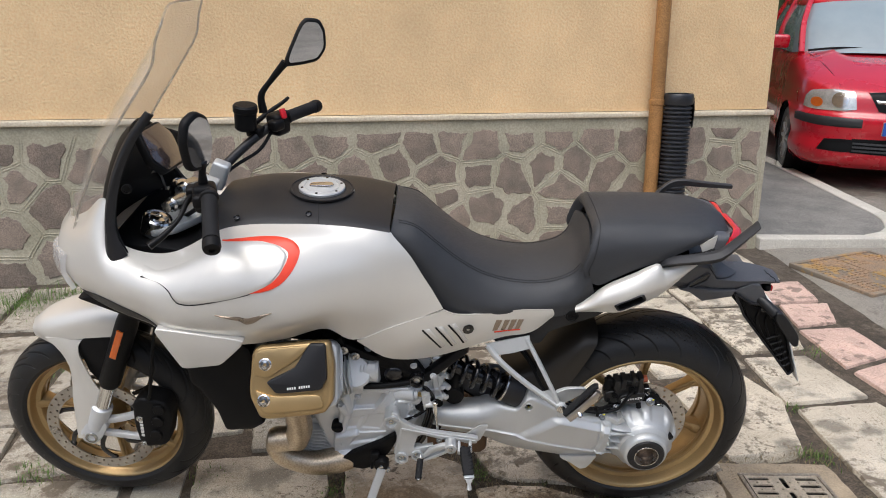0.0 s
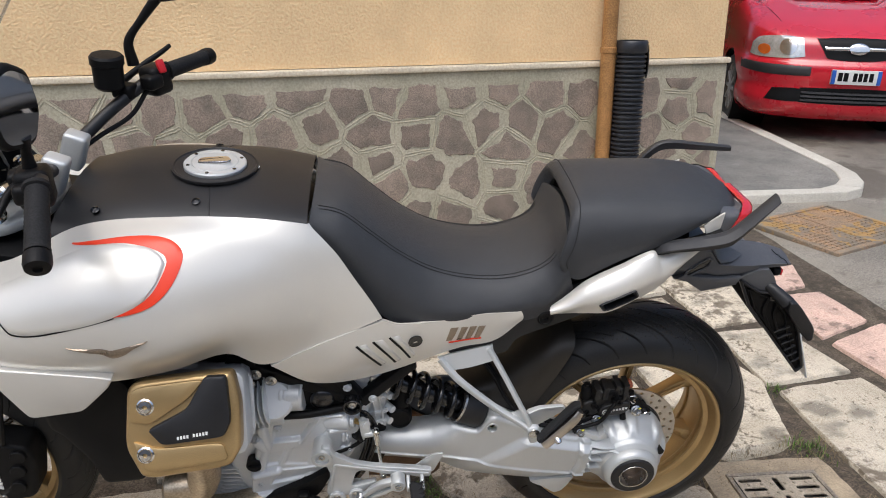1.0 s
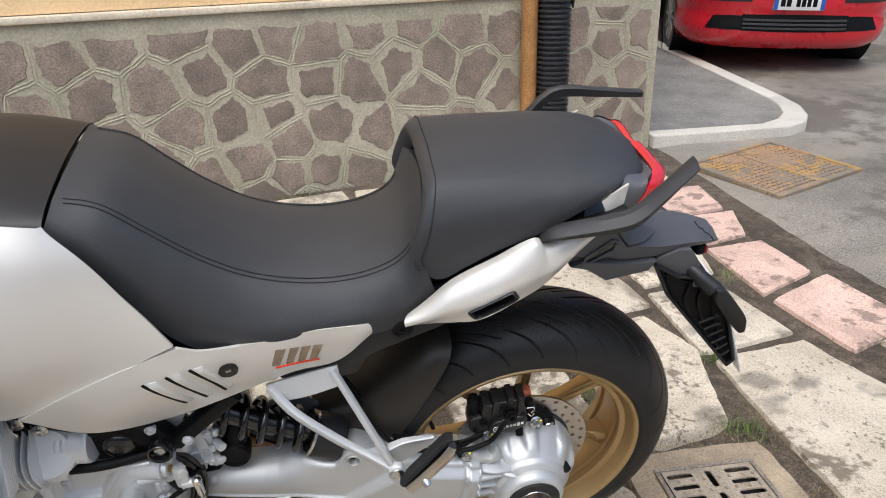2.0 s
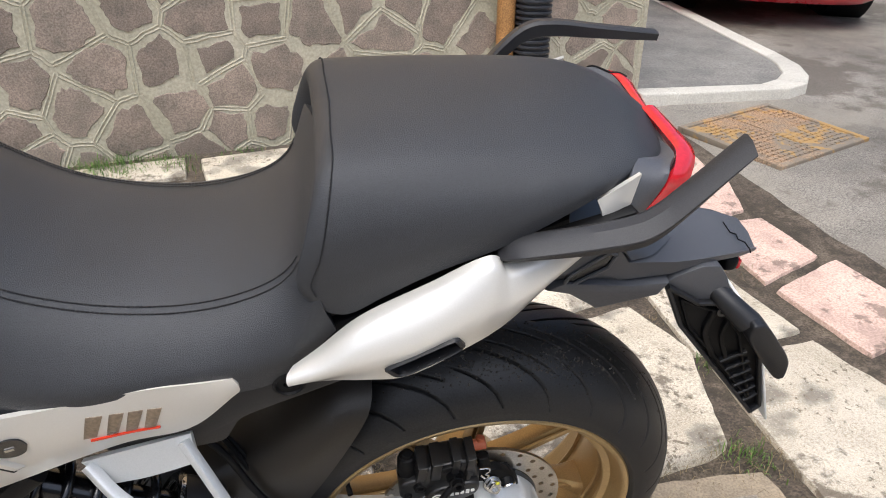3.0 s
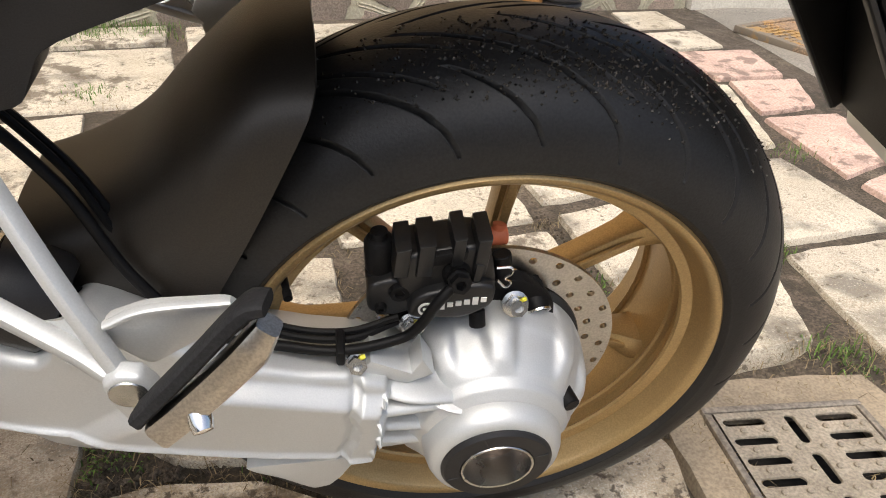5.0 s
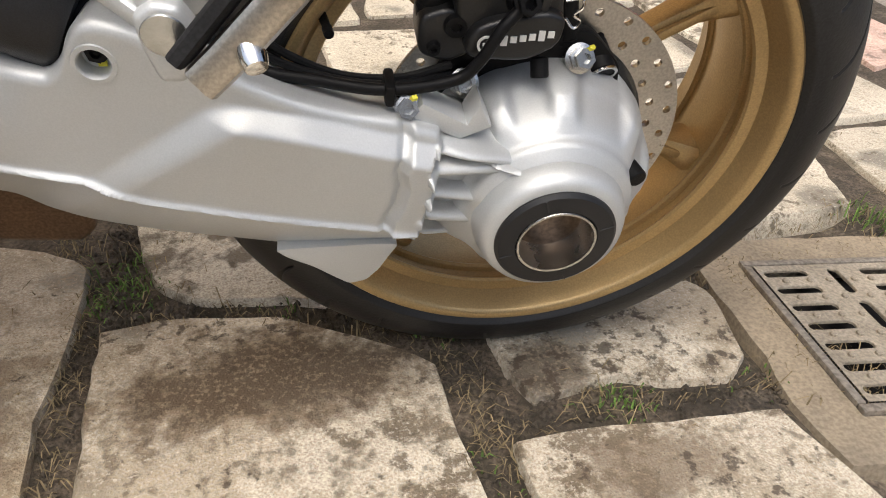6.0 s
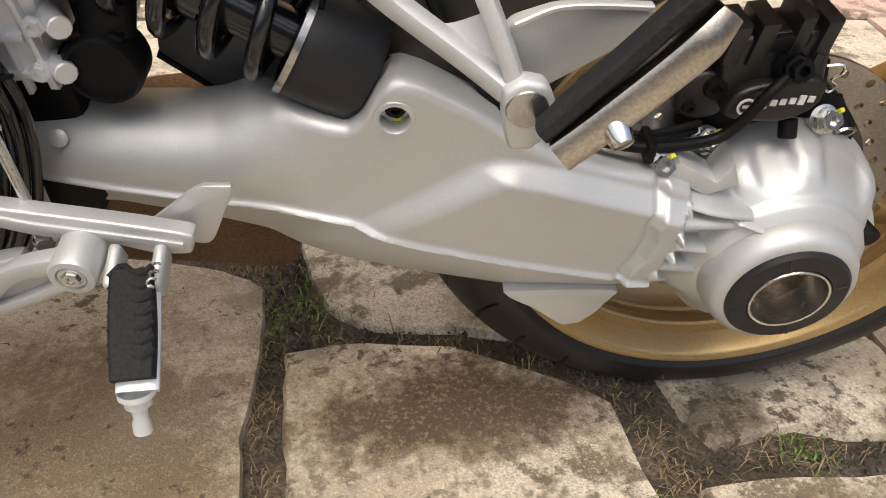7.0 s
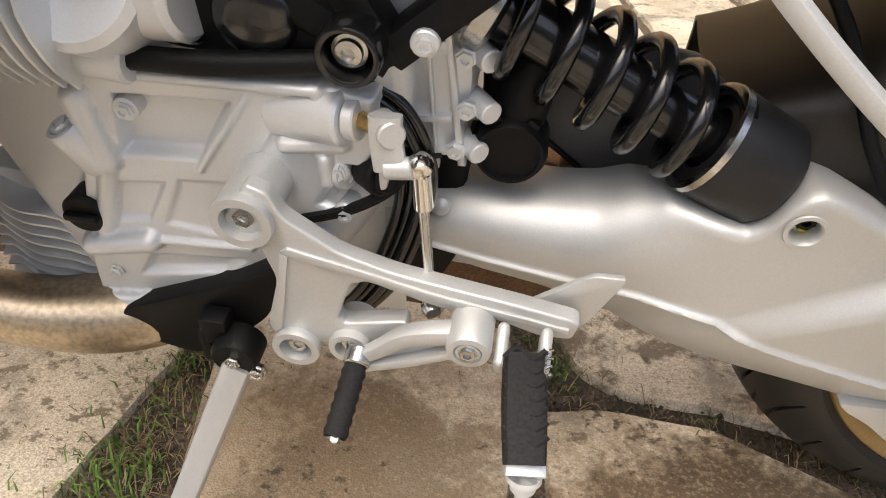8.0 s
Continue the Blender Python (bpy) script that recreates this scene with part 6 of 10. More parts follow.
    sweep(bm, [a + n * 0.006, a.lerp(b, 0.5) + n * 0.008, b + n * 0.010, b + n * 0.004 + (b - a).normalized() * 0.010], 0.028, 0.011, tuple(n), 20, lambda f: 1.0 - 0.2 * max(0.0, f - 0.85) / 0.15)
    part("peg_rubber", bm, GRIP, p)
    bm = bmesh.new()
    lathe(bm, [(0.0, 0.006), (0.006, 0.005), (0.0075, 0.0), (0.0075, -0.008)], a.lerp(b, 0.30) - n * 0.017 + Vector((0, -0.012 * side, 0)), (0.3, -0.8 * side, -0.4), 18)
    part("peg_screw", bm, CHROME, p)


rear_peg(1)
rear_peg(-1)


def rider_hanger():
    """The cast plate that carries the footrest and the shift lever."""
    h = new("rider_footrest_hanger")
    h.parent = bike
    bm = bmesh.new()
    prism(bm, rounded([(-0.740, 0.452), (-0.718, 0.486), (-0.703, 0.480), (-0.695, 0.460), (-0.657, 0.433), (-0.617, 0.420), (-0.576, 0.413), (-0.527, 0.405), (-0.482, 0.396), (-0.486, 0.377), (-0.510, 0.376), (-0.545, 0.388), (-0.588, 0.392), (-0.638, 0.409), (-0.651, 0.403), (-0.662, 0.364), (-0.657, 0.358), (-0.609, 0.371), (-0.607, 0.358), (-0.635, 0.343), (-0.663, 0.332), (-0.712, 0.326), (-0.720, 0.345), (-0.706, 0.398), (-0.716, 0.432)], 3, 0.2), -0.212, -0.197, 0.004, segments=3)
    part("plate", bm, SILVER, h, "silver cast footrest plate")
    bm = bmesh.new()
    prism(bm, [(-0.700, 0.430), (-0.694, 0.434), (-0.640, 0.421), (-0.590, 0.408), (-0.545, 0.400), (-0.490, 0.390), (-0.490, 0.384), (-0.545, 0.394), (-0.592, 0.401), (-0.642, 0.414), (-0.690, 0.424)], -0.2145, -0.211, 0.001)
    prism(bm, [(-0.700, 0.428), (-0.694, 0.426), (-0.708, 0.342), (-0.715, 0.342)], -0.2145, -0.211, 0.001)
    part("plate_rib", bm, SILVER, h)
    bm = bmesh.new()
    prism(bm, rounded([(-0.530, 0.378), (-0.479, 0.423), (-0.453, 0.424), (-0.478, 0.364)], 4, 0.18), -0.190, -0.184, 0.0015)
    part("heel_plate", bm, SILVER, h, "brushed heel plate")
    for u, w, r, deep in ((-0.722, 0.457, 0.023, 0.055), (-0.697, 0.327, 0.020, 0.03), (-0.653, 0.337, 0.017, 0.03)):
        bm = bmesh.new()
        lathe(bm, [(r * 0.9, deep - 0.022), (r * 0.95, -0.022), (r, -0.026 + 0.0), (r * 0.95, -0.030), (r * 0.66, -0.030), (r * 0.62, -0.018), (0, -0.018)][::-1], (u, -0.19, w), (0, 1, 0), 26)
        part("mount_boss", bm, SILVER, h)
        bm = bmesh.new()
        bolt(bm, (u, -0.209, w), LEFT, 0.0075, 0.006)
        part("mount_bolt", bm, BARE, h)
    # the folding peg
    bm = bmesh.new()
    a, b = Vector((-0.520, -0.238, 0.386)), Vector((-0.511, -0.304, 0.352))
    sweep(bm, [a, a.lerp(b, 0.5), b], 0.031, 0.017, (0, 0.38, 0.92), 14, lambda f: 0.92 + 0.08 * math.sin(math.pi * f))
    part("peg_rubber", bm, GRIP, h, "ribbed black footrest rubber")
    bm = bmesh.new()
    t = (b - a)
    up = Vector((0, 0.38, 0.92))
    for k in range(7):
        c = a + t * (0.10 + 0.128 * k) + up * 0.0088
        d = t.normalized() * 0.010
        sweep(bm, [c + Vector((-0.0145, 0, 0)) + d * 0.5, c + Vector((-0.0055, 0, 0)) - d * 0.35, c + Vector((0.0045, 0, 0)) + d * 0.35, c + Vector((0.0145, 0, 0)) - d * 0.4], 0.0044, 0.0042, up, 9)
    tagged(part("peg_tread", bm, GRIP, h), kind="stuff")
    bm = bmesh.new()
    sweep(bm, [a + Vector((0.002, 0.006, -0.009)), a.lerp(b, 0.5) + Vector((0.002, 0.002, -0.010)), b + Vector((0.002, -0.004, -0.008))], 0.028, 0.008, (0, 0.38, 0.92), 10)
    part("peg_core", bm, CAST, h)
    bm = bmesh.new()
    e = b + Vector((0.001, -0.003, -0.006))
    dn = Vector((0.03, -0.35, -0.9)).normalized()
    lathe(bm, [(0.012, 0), (0.0125, 0.004), (0.009, 0.006), (0.009, 0.012), (0.0055, 0.014), (0.005, 0.022), (0.0065, 0.027), (0.0065, 0.034), (0.0, 0.038)], e, dn, 18)
    part("feeler_bolt", bm, CAST, h)
    bm = bmesh.new()
    for s in (-0.016, 0.015):
        box(bm, (-0.520 + s, -0.228, 0.377), (0.009, 0.034, 0.022), Euler((0.35, 0, 0)), 0.004, 3)
    part("peg_clevis", bm, SILVER, h)
    bm = bmesh.new()
    tube(bm, [(-0.503 + 0.0025 * math.cos(i * 0.9), -0.236 - i * 0.0010, 0.392 + 0.0025 * math.sin(i * 0.9)) for i in range(24)], 0.001, 6)
    part("return_spring", bm, BARE, h)
    # the shift lever
    lever = new("shift_lever")
    lever.parent = bike
    bm = bmesh.new()
    sweep(bm, [(-0.648, -0.224, 0.332), (-0.628, -0.226, 0.352), (-0.602, -0.227, 0.376), (-0.556, -0.227, 0.388)], 0.014, 0.014, (0, 0, 1), 20, lambda f: 0.75 + 0.5 * f)
    sweep(bm, [(-0.640, -0.224, 0.328), (-0.60, -0.226, 0.348), (-0.562, -0.227, 0.370)], 0.013, 0.009, (0, 0, 1), 14)
    prism(bm, [(-0.640, 0.332), (-0.603, 0.350), (-0.562, 0.371), (-0.558, 0.386), (-0.602, 0.374), (-0.628, 0.350)], -0.224, -0.219, 0.001)
    part("arm", bm, SILVER, lever)
    bm = bmesh.new()
    lathe(bm, [(0, 0.022), (0.009, 0.022), (0.010, 0.020), (0.0105, 0.0225), (0.015, 0.022), (0.0165, 0.019), (0.0165, -0.02), (0.014, -0.022)], (-0.559, -0.222, 0.385), LEFT, 26)
    part("pivot", bm, SILVER, lever)
    bm = bmesh.new()
    bolt(bm, (-0.559, -0.243, 0.385), LEFT, 0.006, 0.004)
    part("pivot_bolt", bm, BARE, lever)
    bm = bmesh.new()
    a, b = Vector((-0.644, -0.232, 0.338)), Vector((-0.648, -0.284, 0.319))
    d = (b - a)
    lathe(bm, [(0.0075, 0)] + [(0.0085 + (0.0012 if i % 2 else 0), 0.004 + 0.0045 * i) for i in range(13)] + [(0.0075, d.length), (0.0, d.length)], a, d, 18)
    part("toe_rubber", bm, GRIP, lever)
    bm = bmesh.new()
    bolt(bm, b + d.normalized() * 0.002, d, 0.005, 0.004)
    part("toe_bolt", bm, BARE, lever)
    bm = bmesh.new()
    cyl(bm, a - d.normalized() * 0.012, a + d.normalized() * 0.002, 0.0105, 18)
    part("toe_pin", bm, BARE, lever)
    rod = new("shift_linkage")
    rod.parent = bike
    bm = bmesh.new()
    tube(bm, [(-0.6025, -0.190, 0.480), (-0.592, -0.200, 0.384)], 0.0038, 12)
    part("rod", bm, BARE, rod)
    for p, q in (((-0.604, -0.190, 0.503), (-0.601, -0.191, 0.468)), ((-0.593, -0.200, 0.400), (-0.591, -0.201, 0.380))):
        bm = bmesh.new()
        cyl(bm, p, q, 0.0068, 16)
        lathe(bm, [(0, -0.009), (0.006, -0.008), (0.0088, -0.003), (0.0088, 0.003), (0.006, 0.008), (0, 0.009)], p if p[2] > 0.45 else q, (0.3, -1, 0), 16)
        part("ball_joint", bm, CHROME, rod)
    bm = bmesh.new()
    sweep(bm, [(-0.628, -0.184, 0.534), (-0.627, -0.187, 0.516), (-0.624, -0.190, 0.497)], 0.011, 0.022, (1, 0, 0), 12)
    cyl(bm, (-0.634, -0.170, 0.520), (-0.622, -0.192, 0.524), 0.0095, 18)
    cyl(bm, (-0.628, -0.190, 0.497), (-0.607, -0.190, 0.500), 0.0078, 14)
    prism(bm, rounded([(-0.634, 0.500), (-0.626, 0.500), (-0.628, 0.472), (-0.634, 0.470)], 3, 0.3), -0.182, -0.176, 0.0015)
    part("selector_arm", bm, SILVER, rod)


rider_hanger()


def side_stand():
    s = new("side_stand")
    s.parent = bike
    bm = bmesh.new()
    sweep(bm, [(-0.754, -0.212, 0.284), (-0.784, -0.245, 0.205), (-0.832, -0.306, 0.078)], 0.026, 0.017, (0, 1, -0.4), 14, lambda f: 1.0 - 0.15 * f)
    part("leg", bm, SILVER, s, "pale silver stand leg")
    bm = bmesh.new()
    box(bm, (-0.838, -0.312, 0.078), (0.06, 0.05, 0.008), Euler((radians(-13), 0, 0.2)), 0.003)
    part("foot", bm, BARE, s)
    bm = bmesh.new()
    prism(bm, rounded([(-0.868, 0.300), (-0.872, 0.268), (-0.812, 0.252), (-0.785, 0.262), (-0.735, 0.315), (-0.712, 0.360), (-0.714, 0.384), (-0.760, 0.352)], 3, 0.18), -0.185, -0.150, 0.004)
    part("bracket", bm, BLACK, s, "black stand bracket")
    bm = bmesh.new()
    lathe(bm, [(0.0, 0.018), (0.005, 0.018), (0.0055, 0.016), (0.018, 0.016), (0.021, 0.012), (0.021, -0.01), (0.015, -0.012)], (-0.756, -0.200, 0.293), LEFT, 28)
    box(bm, (-0.774, -0.195, 0.312), (0.024, 0.02, 0.030), None, 0.003)
    box(bm, (-0.784, -0.195, 0.292), (0.010, 0.02, 0.040), None, 0.003)
    part("switch", bm, BLACK, s)
    bm = bmesh.new()
    bolt(bm, (-0.756, -0.2175, 0.293), LEFT, 0.0055, 0.003)
    bolt(bm, (-0.738, -0.212, 0.280), LEFT, 0.007, 0.006)
    part("pivot_bolt", bm, BARE, s)


side_stand()


def hugger():
    half = [
        [(-0.262, -0.100, 0.430), (-0.216, -0.107, 0.519), (-0.174, -0.108, 0.605), (-0.154, -0.096, 0.645), (-0.152, -0.050, 0.668), (-0.155, 0, 0.674)],
        [(-0.285, -0.102, 0.420), (-0.245, -0.110, 0.530), (-0.212, -0.108, 0.604), (-0.200, -0.092, 0.638), (-0.200, -0.050, 0.656), (-0.203, 0, 0.660)],
        [(-0.310, -0.102, 0.410), (-0.280, -0.106, 0.512), (-0.260, -0.100, 0.562), (-0.252, -0.086, 0.592), (-0.255, -0.050, 0.608), (-0.258, 0, 0.611)],
        [(-0.335, -0.100, 0.400), (-0.318, -0.100, 0.480), (-0.305, -0.094, 0.522), (-0.300, -0.080, 0.546), (-0.303, -0.050, 0.557), (-0.306, 0, 0.560)],
        [(-0.360, -0.095, 0.420), (-0.352, -0.094, 0.465), (-0.348, -0.090, 0.494), (-0.350, -0.080, 0.514), (-0.354, -0.050, 0.523), (-0.357, 0, 0.525)],
        [(-0.400, -0.085, 0.440), (-0.400, -0.085, 0.465), (-0.400, -0.084, 0.482), (-0.402, -0.076, 0.496), (-0.405, -0.050, 0.502), (-0.408, 0, 0.503)],
    ]
    bm = bmesh.new()
    loft(bm, sides(half), 60, 61, 0.004)
    part("hugger", bm, HUGGER, bike, "black rear mudguard close over the tyre, brown sheen in its colour")


hugger()


def body_core():
    """Dark frame, filler block and subframe covers between the panels."""
    # unseen black block, added so the gaps between the panels stay dark
    bm = bmesh.new()
    prism(bm, [(-1.16, 0.70), (-0.86, 0.66), (-0.62, 0.64), (-0.33, 0.75), (-0.45, 0.80), (-0.62, 0.86), (-0.74, 0.97), (-1.15, 0.985), (-1.28, 0.92), (-1.28, 0.80)], -0.14, 0.14, 0.01)
    part("airbox", bm, BLACK, bike)
    for a, b in (((-0.90, -0.150, 0.700), (-0.63, -0.145, 0.555)), ((-0.63, -0.145, 0.555), (-0.70, -0.150, 0.67)), ((-0.63, -0.145, 0.56), (-0.52, -0.145, 0.66)), ((-0.86, -0.15, 0.70), (-0.84, -0.15, 0.62))):
        bm = bmesh.new()
        sweep(bm, [a, Vector(a).lerp(Vector(b), 0.5), b], 0.026, 0.034, (0, 1, 0), 8)
        part("frame_tube", bm, BLACK, bike, "black frame strut")
    bm = bmesh.new()
    lathe(bm, [(0.0150, 0.018), (0.0162, 0.001), (0.0175, 0.0), (0.0195, 0.0), (0.0208, 0.002), (0.0212, 0.030), (0.02, 0.04)][::-1], (-0.651, -0.184, 0.570), (0, 1, 0), 36)
    part("frame_boss", bm, GLOSSBLACK, bike)
    bm = bmesh.new()
    lathe(bm, [(0.0115, 0), (0.0115, 0.002), (0.009, 0.0025), (0.0085, 0.006), (0.0045, 0.007), (0.004, 0.004), (0, 0.004)], (-0.652, -0.170, 0.569), LEFT, 24)
    part("frame_bolt", bm, BARE, bike)
    for u, w in ((-0.845, 0.667), (-0.815, 0.648), (-0.86, 0.64)):
        bm = bmesh.new()
        lathe(bm, [(0.013, 0), (0.013, 0.004), (0.010, 0.006), (0, 0.006)], (u, -0.17, w), LEFT, 18)
        bolt(bm, (u, -0.174, w), LEFT, 0.007, 0.005)
        part("frame_bolt", bm, BARE, bike)
    bm = bmesh.new()
    prism(bm, rounded([(-0.42, 0.79), (-0.30, 0.792), (-0.25, 0.782), (-0.16, 0.775), (-0.178, 0.762), (-0.300, 0.714), (-0.320, 0.676), (-0.37, 0.668), (-0.45, 0.68)], 3, 0.2), -0.150, -0.10, 0.006)
    part("subframe_cover", bm, MATT, bike, "black plastic cover under the seat")
    bm = bmesh.new()
    lathe(bm, [(0.0175, -0.002), (0.0175, 0.003), (0.014, 0.005), (0.0125, 0.002), (0.006, 0.002), (0.005, -0.002), (0, -0.002)], (-0.244, -0.153, 0.766), LEFT, 24)
    part("cover_screw", bm, BLACK, bike)
    bm = bmesh.new()
    prism(bm, [(-0.45, 0.72), (-0.2, 0.76), (-0.05, 0.80), (0.06, 0.87), (0.05, 0.93), (-0.2, 0.83), (-0.4, 0.78)], -0.115, 0.115, 0.01)
    part("tail_core", bm, BLACK, bike)
    for s in (-1, 1):
        bm = bmesh.new()
        prism(bm, [(-0.24, 0.775), (-0.19, 0.815), (-0.10, 0.87), (0.02, 0.915), (0.11, 0.945), (0.10, 0.955), (0.0, 0.925), (-0.10, 0.88), (-0.20, 0.835)], s * 0.13, s * 0.145, 0.003)
        part("seat_seal", bm, BLACK, bike)
    # dark tank of cables behind the shift rod
    for k in range(4):
        bm = bmesh.new()
        x, y = 0.0075 * (k - 1.5), -0.150 + 0.004 * (k % 2)
        tube(bm, [(-0.705, y, 0.543 + x), (-0.682, y, 0.531 + x), (-0.652, y, 0.524 + x), (-0.629 + x * 0.7, y, 0.507 + x * 0.7), (-0.614 + x, y, 0.468), (-0.620 + x, y + 0.004, 0.411), (-0.645 + x * 1.1, y + 0.006, 0.335), (-0.675 + x * 1.1, y + 0.01, 0.285)], 0.0042, 10, 44)
        part("cable", bm, GLOSSBLACK, bike)
    bm = bmesh.new()
    lathe(bm, [(0.012, -0.0025), (0.013, -0.0025), (0.013, 0.0025), (0.012, 0.0025)], (-0.6165, -0.149, 0.479), (0.3, 0, -1), 20)
    box(bm, (-0.603, -0.153, 0.483), (0.016, 0.004, 0.003), Euler((0, -0.3, 0)), 0.001)
    part("cable_tie", bm, BLACK, bike)
    bm = bmesh.new()
    tube(bm, [(-0.70, -0.168, 0.42), (-0.66, -0.165, 0.435), (-0.63, -0.160, 0.455), (-0.615, -0.158, 0.48)], 0.0045, 8, 20)
    part("cable", bm, BLACK, bike)
    bm = bmesh.new()
    tube(bm, [(-0.797, -0.172, 0.547), (-0.74, -0.174, 0.551), (-0.645, -0.160, 0.556)], 0.0085, 12, 20)
    part("breather_hose", bm, BLACK, bike)
    bm = bmesh.new()
    prism(bm, rounded([(-0.655, 0.45), (-0.585, 0.47), (-0.575, 0.36), (-0.60, 0.30), (-0.65, 0.30)], 3, 0.2), -0.105, -0.02, 0.008)
    part("gaiter", bm, BLACK, bike)
    bm = bmesh.new()
    prism(bm, rounded([(-0.530, 0.448), (-0.464, 0.398), (-0.425, 0.380), (-0.385, 0.400), (-0.385, 0.500), (-0.420, 0.530), (-0.452, 0.534), (-0.520, 0.520)], 3, 0.12), -0.058, -0.048, 0.002)
    part("linkage_cover", bm, GREYPANEL, bike, "satin grey plastic cover behind the shock")
    bm = bmesh.new()
    prism(bm, [(-0.531, 0.4475), (-0.464, 0.3965), (-0.462, 0.400), (-0.529, 0.452)], -0.061, -0.046, 0.001)
    part("cover_lip", bm, BLACK, bike)
    # black linkage and hose stack beside the reservoir
    bm = bmesh.new()
    prism(bm, rounded([(-0.578, 0.555), (-0.545, 0.560), (-0.545, 0.49), (-0.552, 0.44), (-0.572, 0.44)], 3, 0.2), -0.088, -0.05, 0.005)
    part("shock_bracket", bm, BLACK, bike)


body_core()


# ---- front end ----
def front_end():
    for s in (-1, 1):
        leg = new("fork_leg")
        leg.parent = bike
        v = 0.105 * s
        top, foot = Vector((-1.300, v, 1.01)), Vector((-1.612, v, 0.318))
        d = (foot - top).normalized()
        L = (foot - top).length
        bm = bmesh.new()
        lathe(bm, [(0.0, 0.0), (0.025, 0.0), (0.027, 0.01), (0.027, 0.30), (0.030, 0.33), (0.030, 0.55), (0.026, 0.56)], top, d, 26)
        part("outer_tube", bm, BLACK, leg)
        bm = bmesh.new()
        lathe(bm, [(0.0215, 0.55), (0.0215, L - 0.09)], top, d, 24)
        part("slider", bm, CHROME, leg, "bright steel fork slider")
        bm = bmesh.new()
        lathe(bm, [(0.022, L - 0.115), (0.029, L - 0.11), (0.030, L - 0.06), (0.027, L - 0.03), (0.0, L - 0.03)], top, d, 24)
        prism(bm, rounded([(-1.645, 0.335), (-1.62, 0.37), (-1.575, 0.385), (-1.555, 0.36), (-1.585, 0.31), (-1.61, 0.288), (-1.64, 0.30)], 3, 0.3), v - 0.022, v + 0.022, 0.006)
        sweep(bm, [(-1.585, v, 0.365), (-1.52, v, 0.375), (-1.455, v, 0.395)], 0.018, 0.022, (0, 0, 1), 12)
        sweep(bm, [(-1.595, v, 0.325), (-1.53, v, 0.312), (-1.46, v, 0.30)], 0.018, 0.020, (0, 0, 1), 12)
        part("axle_clamp", bm, CAST, leg, "grey cast axle clamp")
        bm = bmesh.new()
        lathe(bm, [(0.0, -0.004), (0.011, -0.004), (0.0115, 0.004), (0.017, 0.004), (0.018, 0.0), (0.018, -0.02)], (FRONT_X - 0.012, v + s * 0.022, FRONT_Z), (0, s, 0), 24)
        part("axle_nut", bm, BARE, leg)
        bm = bmesh.new()
        e = Vector((-1.445, v + s * 0.031, 0.70))
        sweep(bm, [e, e + d * 0.05, e + d * 0.095], 0.018, 0.007, (0, s, 0), 10)
        part("reflector", bm, ORANGE, leg, "orange side reflector")
        cal = new("front_caliper")
        cal.parent = bike
        bm = bmesh.new()
        prism(bm, rounded([(-1.468, 0.445), (-1.442, 0.468), (-1.372, 0.450), (-1.360, 0.41), (-1.385, 0.305), (-1.400, 0.290), (-1.452, 0.282), (-1.472, 0.30), (-1.476, 0.37)], 4, 0.25), v - s * 0.045, v + s * 0.026, 0.010, segments=3)
        part("body", bm, BLACK, cal, "black radial brake caliper")
        for w in (0.335, 0.385, 0.43):
            bm = bmesh.new()
            cyl(bm, (-1.405 + (w - 0.38) * 0.25, v + s * 0.02, w), (-1.405 + (w - 0.38) * 0.25, v + s * 0.034, w), 0.017, 22)
            part("piston_boss", bm, BLACK, cal)
        bm = bmesh.new()
        for k in range(6):
            box(bm, (-1.452 - k * 0.0008, v + s * 0.0268, 0.395 - k * 0.0125), (0.009, 0.0014, 0.009), Euler((0, 0.25, 0)))
        tagged(part("maker_mark", bm, WHITEMARK, cal, "pale maker mark"), kind="stuff")
        bm = bmesh.new()
        bolt(bm, (-1.455, v + s * 0.026, 0.395), (0, s, 0), 0.007, 0.006)
        bolt(bm, (-1.46, v + s * 0.026, 0.30), (0, s, 0), 0.007, 0.006)
        part("caliper_bolt", bm, BARE, cal)
        bm = bmesh.new()
        tube(bm, [(-1.42, v + s * 0.02, 0.46), (-1.40, v + s * 0.04, 0.50), (-1.385, v + s * 0.03, 0.58), (-1.36, v, 0.70), (-1.30, v - s * 0.03, 0.82)], 0.0048, 8, 30)
        part("brake_hose", bm, BLACK, cal)
        drilled_disc("brake_disc", FRONT, FRONT_X, FRONT_Z, 0.078 * s - 0.0025, 0.128, 0.162, 0.005, 34, 2, 0.004, "drilled steel front brake disc")
        bm = bmesh.new()
        for k in range(6):
            a = math.pi * 2 * k / 6 + 0.3
            o = Vector((FRONT_X, 0.074 * s, FRONT_Z))
            e = Vector((math.cos(a), 0, math.sin(a)))
            f = Vector((math.cos(a + 0.3), 0, math.sin(a + 0.3)))
            sweep(bm, [o + e * 0.045 + Vector((0, -0.02 * s, 0)), o + e * 0.09, o + f * 0.130], 0.014, 0.006, (0, 1, 0), 10)
            lathe(bm, [(0.0, 0.005), (0.008, 0.005), (0.0095, 0.002), (0.0095, -0.003)], o + f * 0.128, (0, s, 0), 14)
        part("disc_carrier", bm, GLOSSBLACK, FRONT)
    bm = bmesh.new()
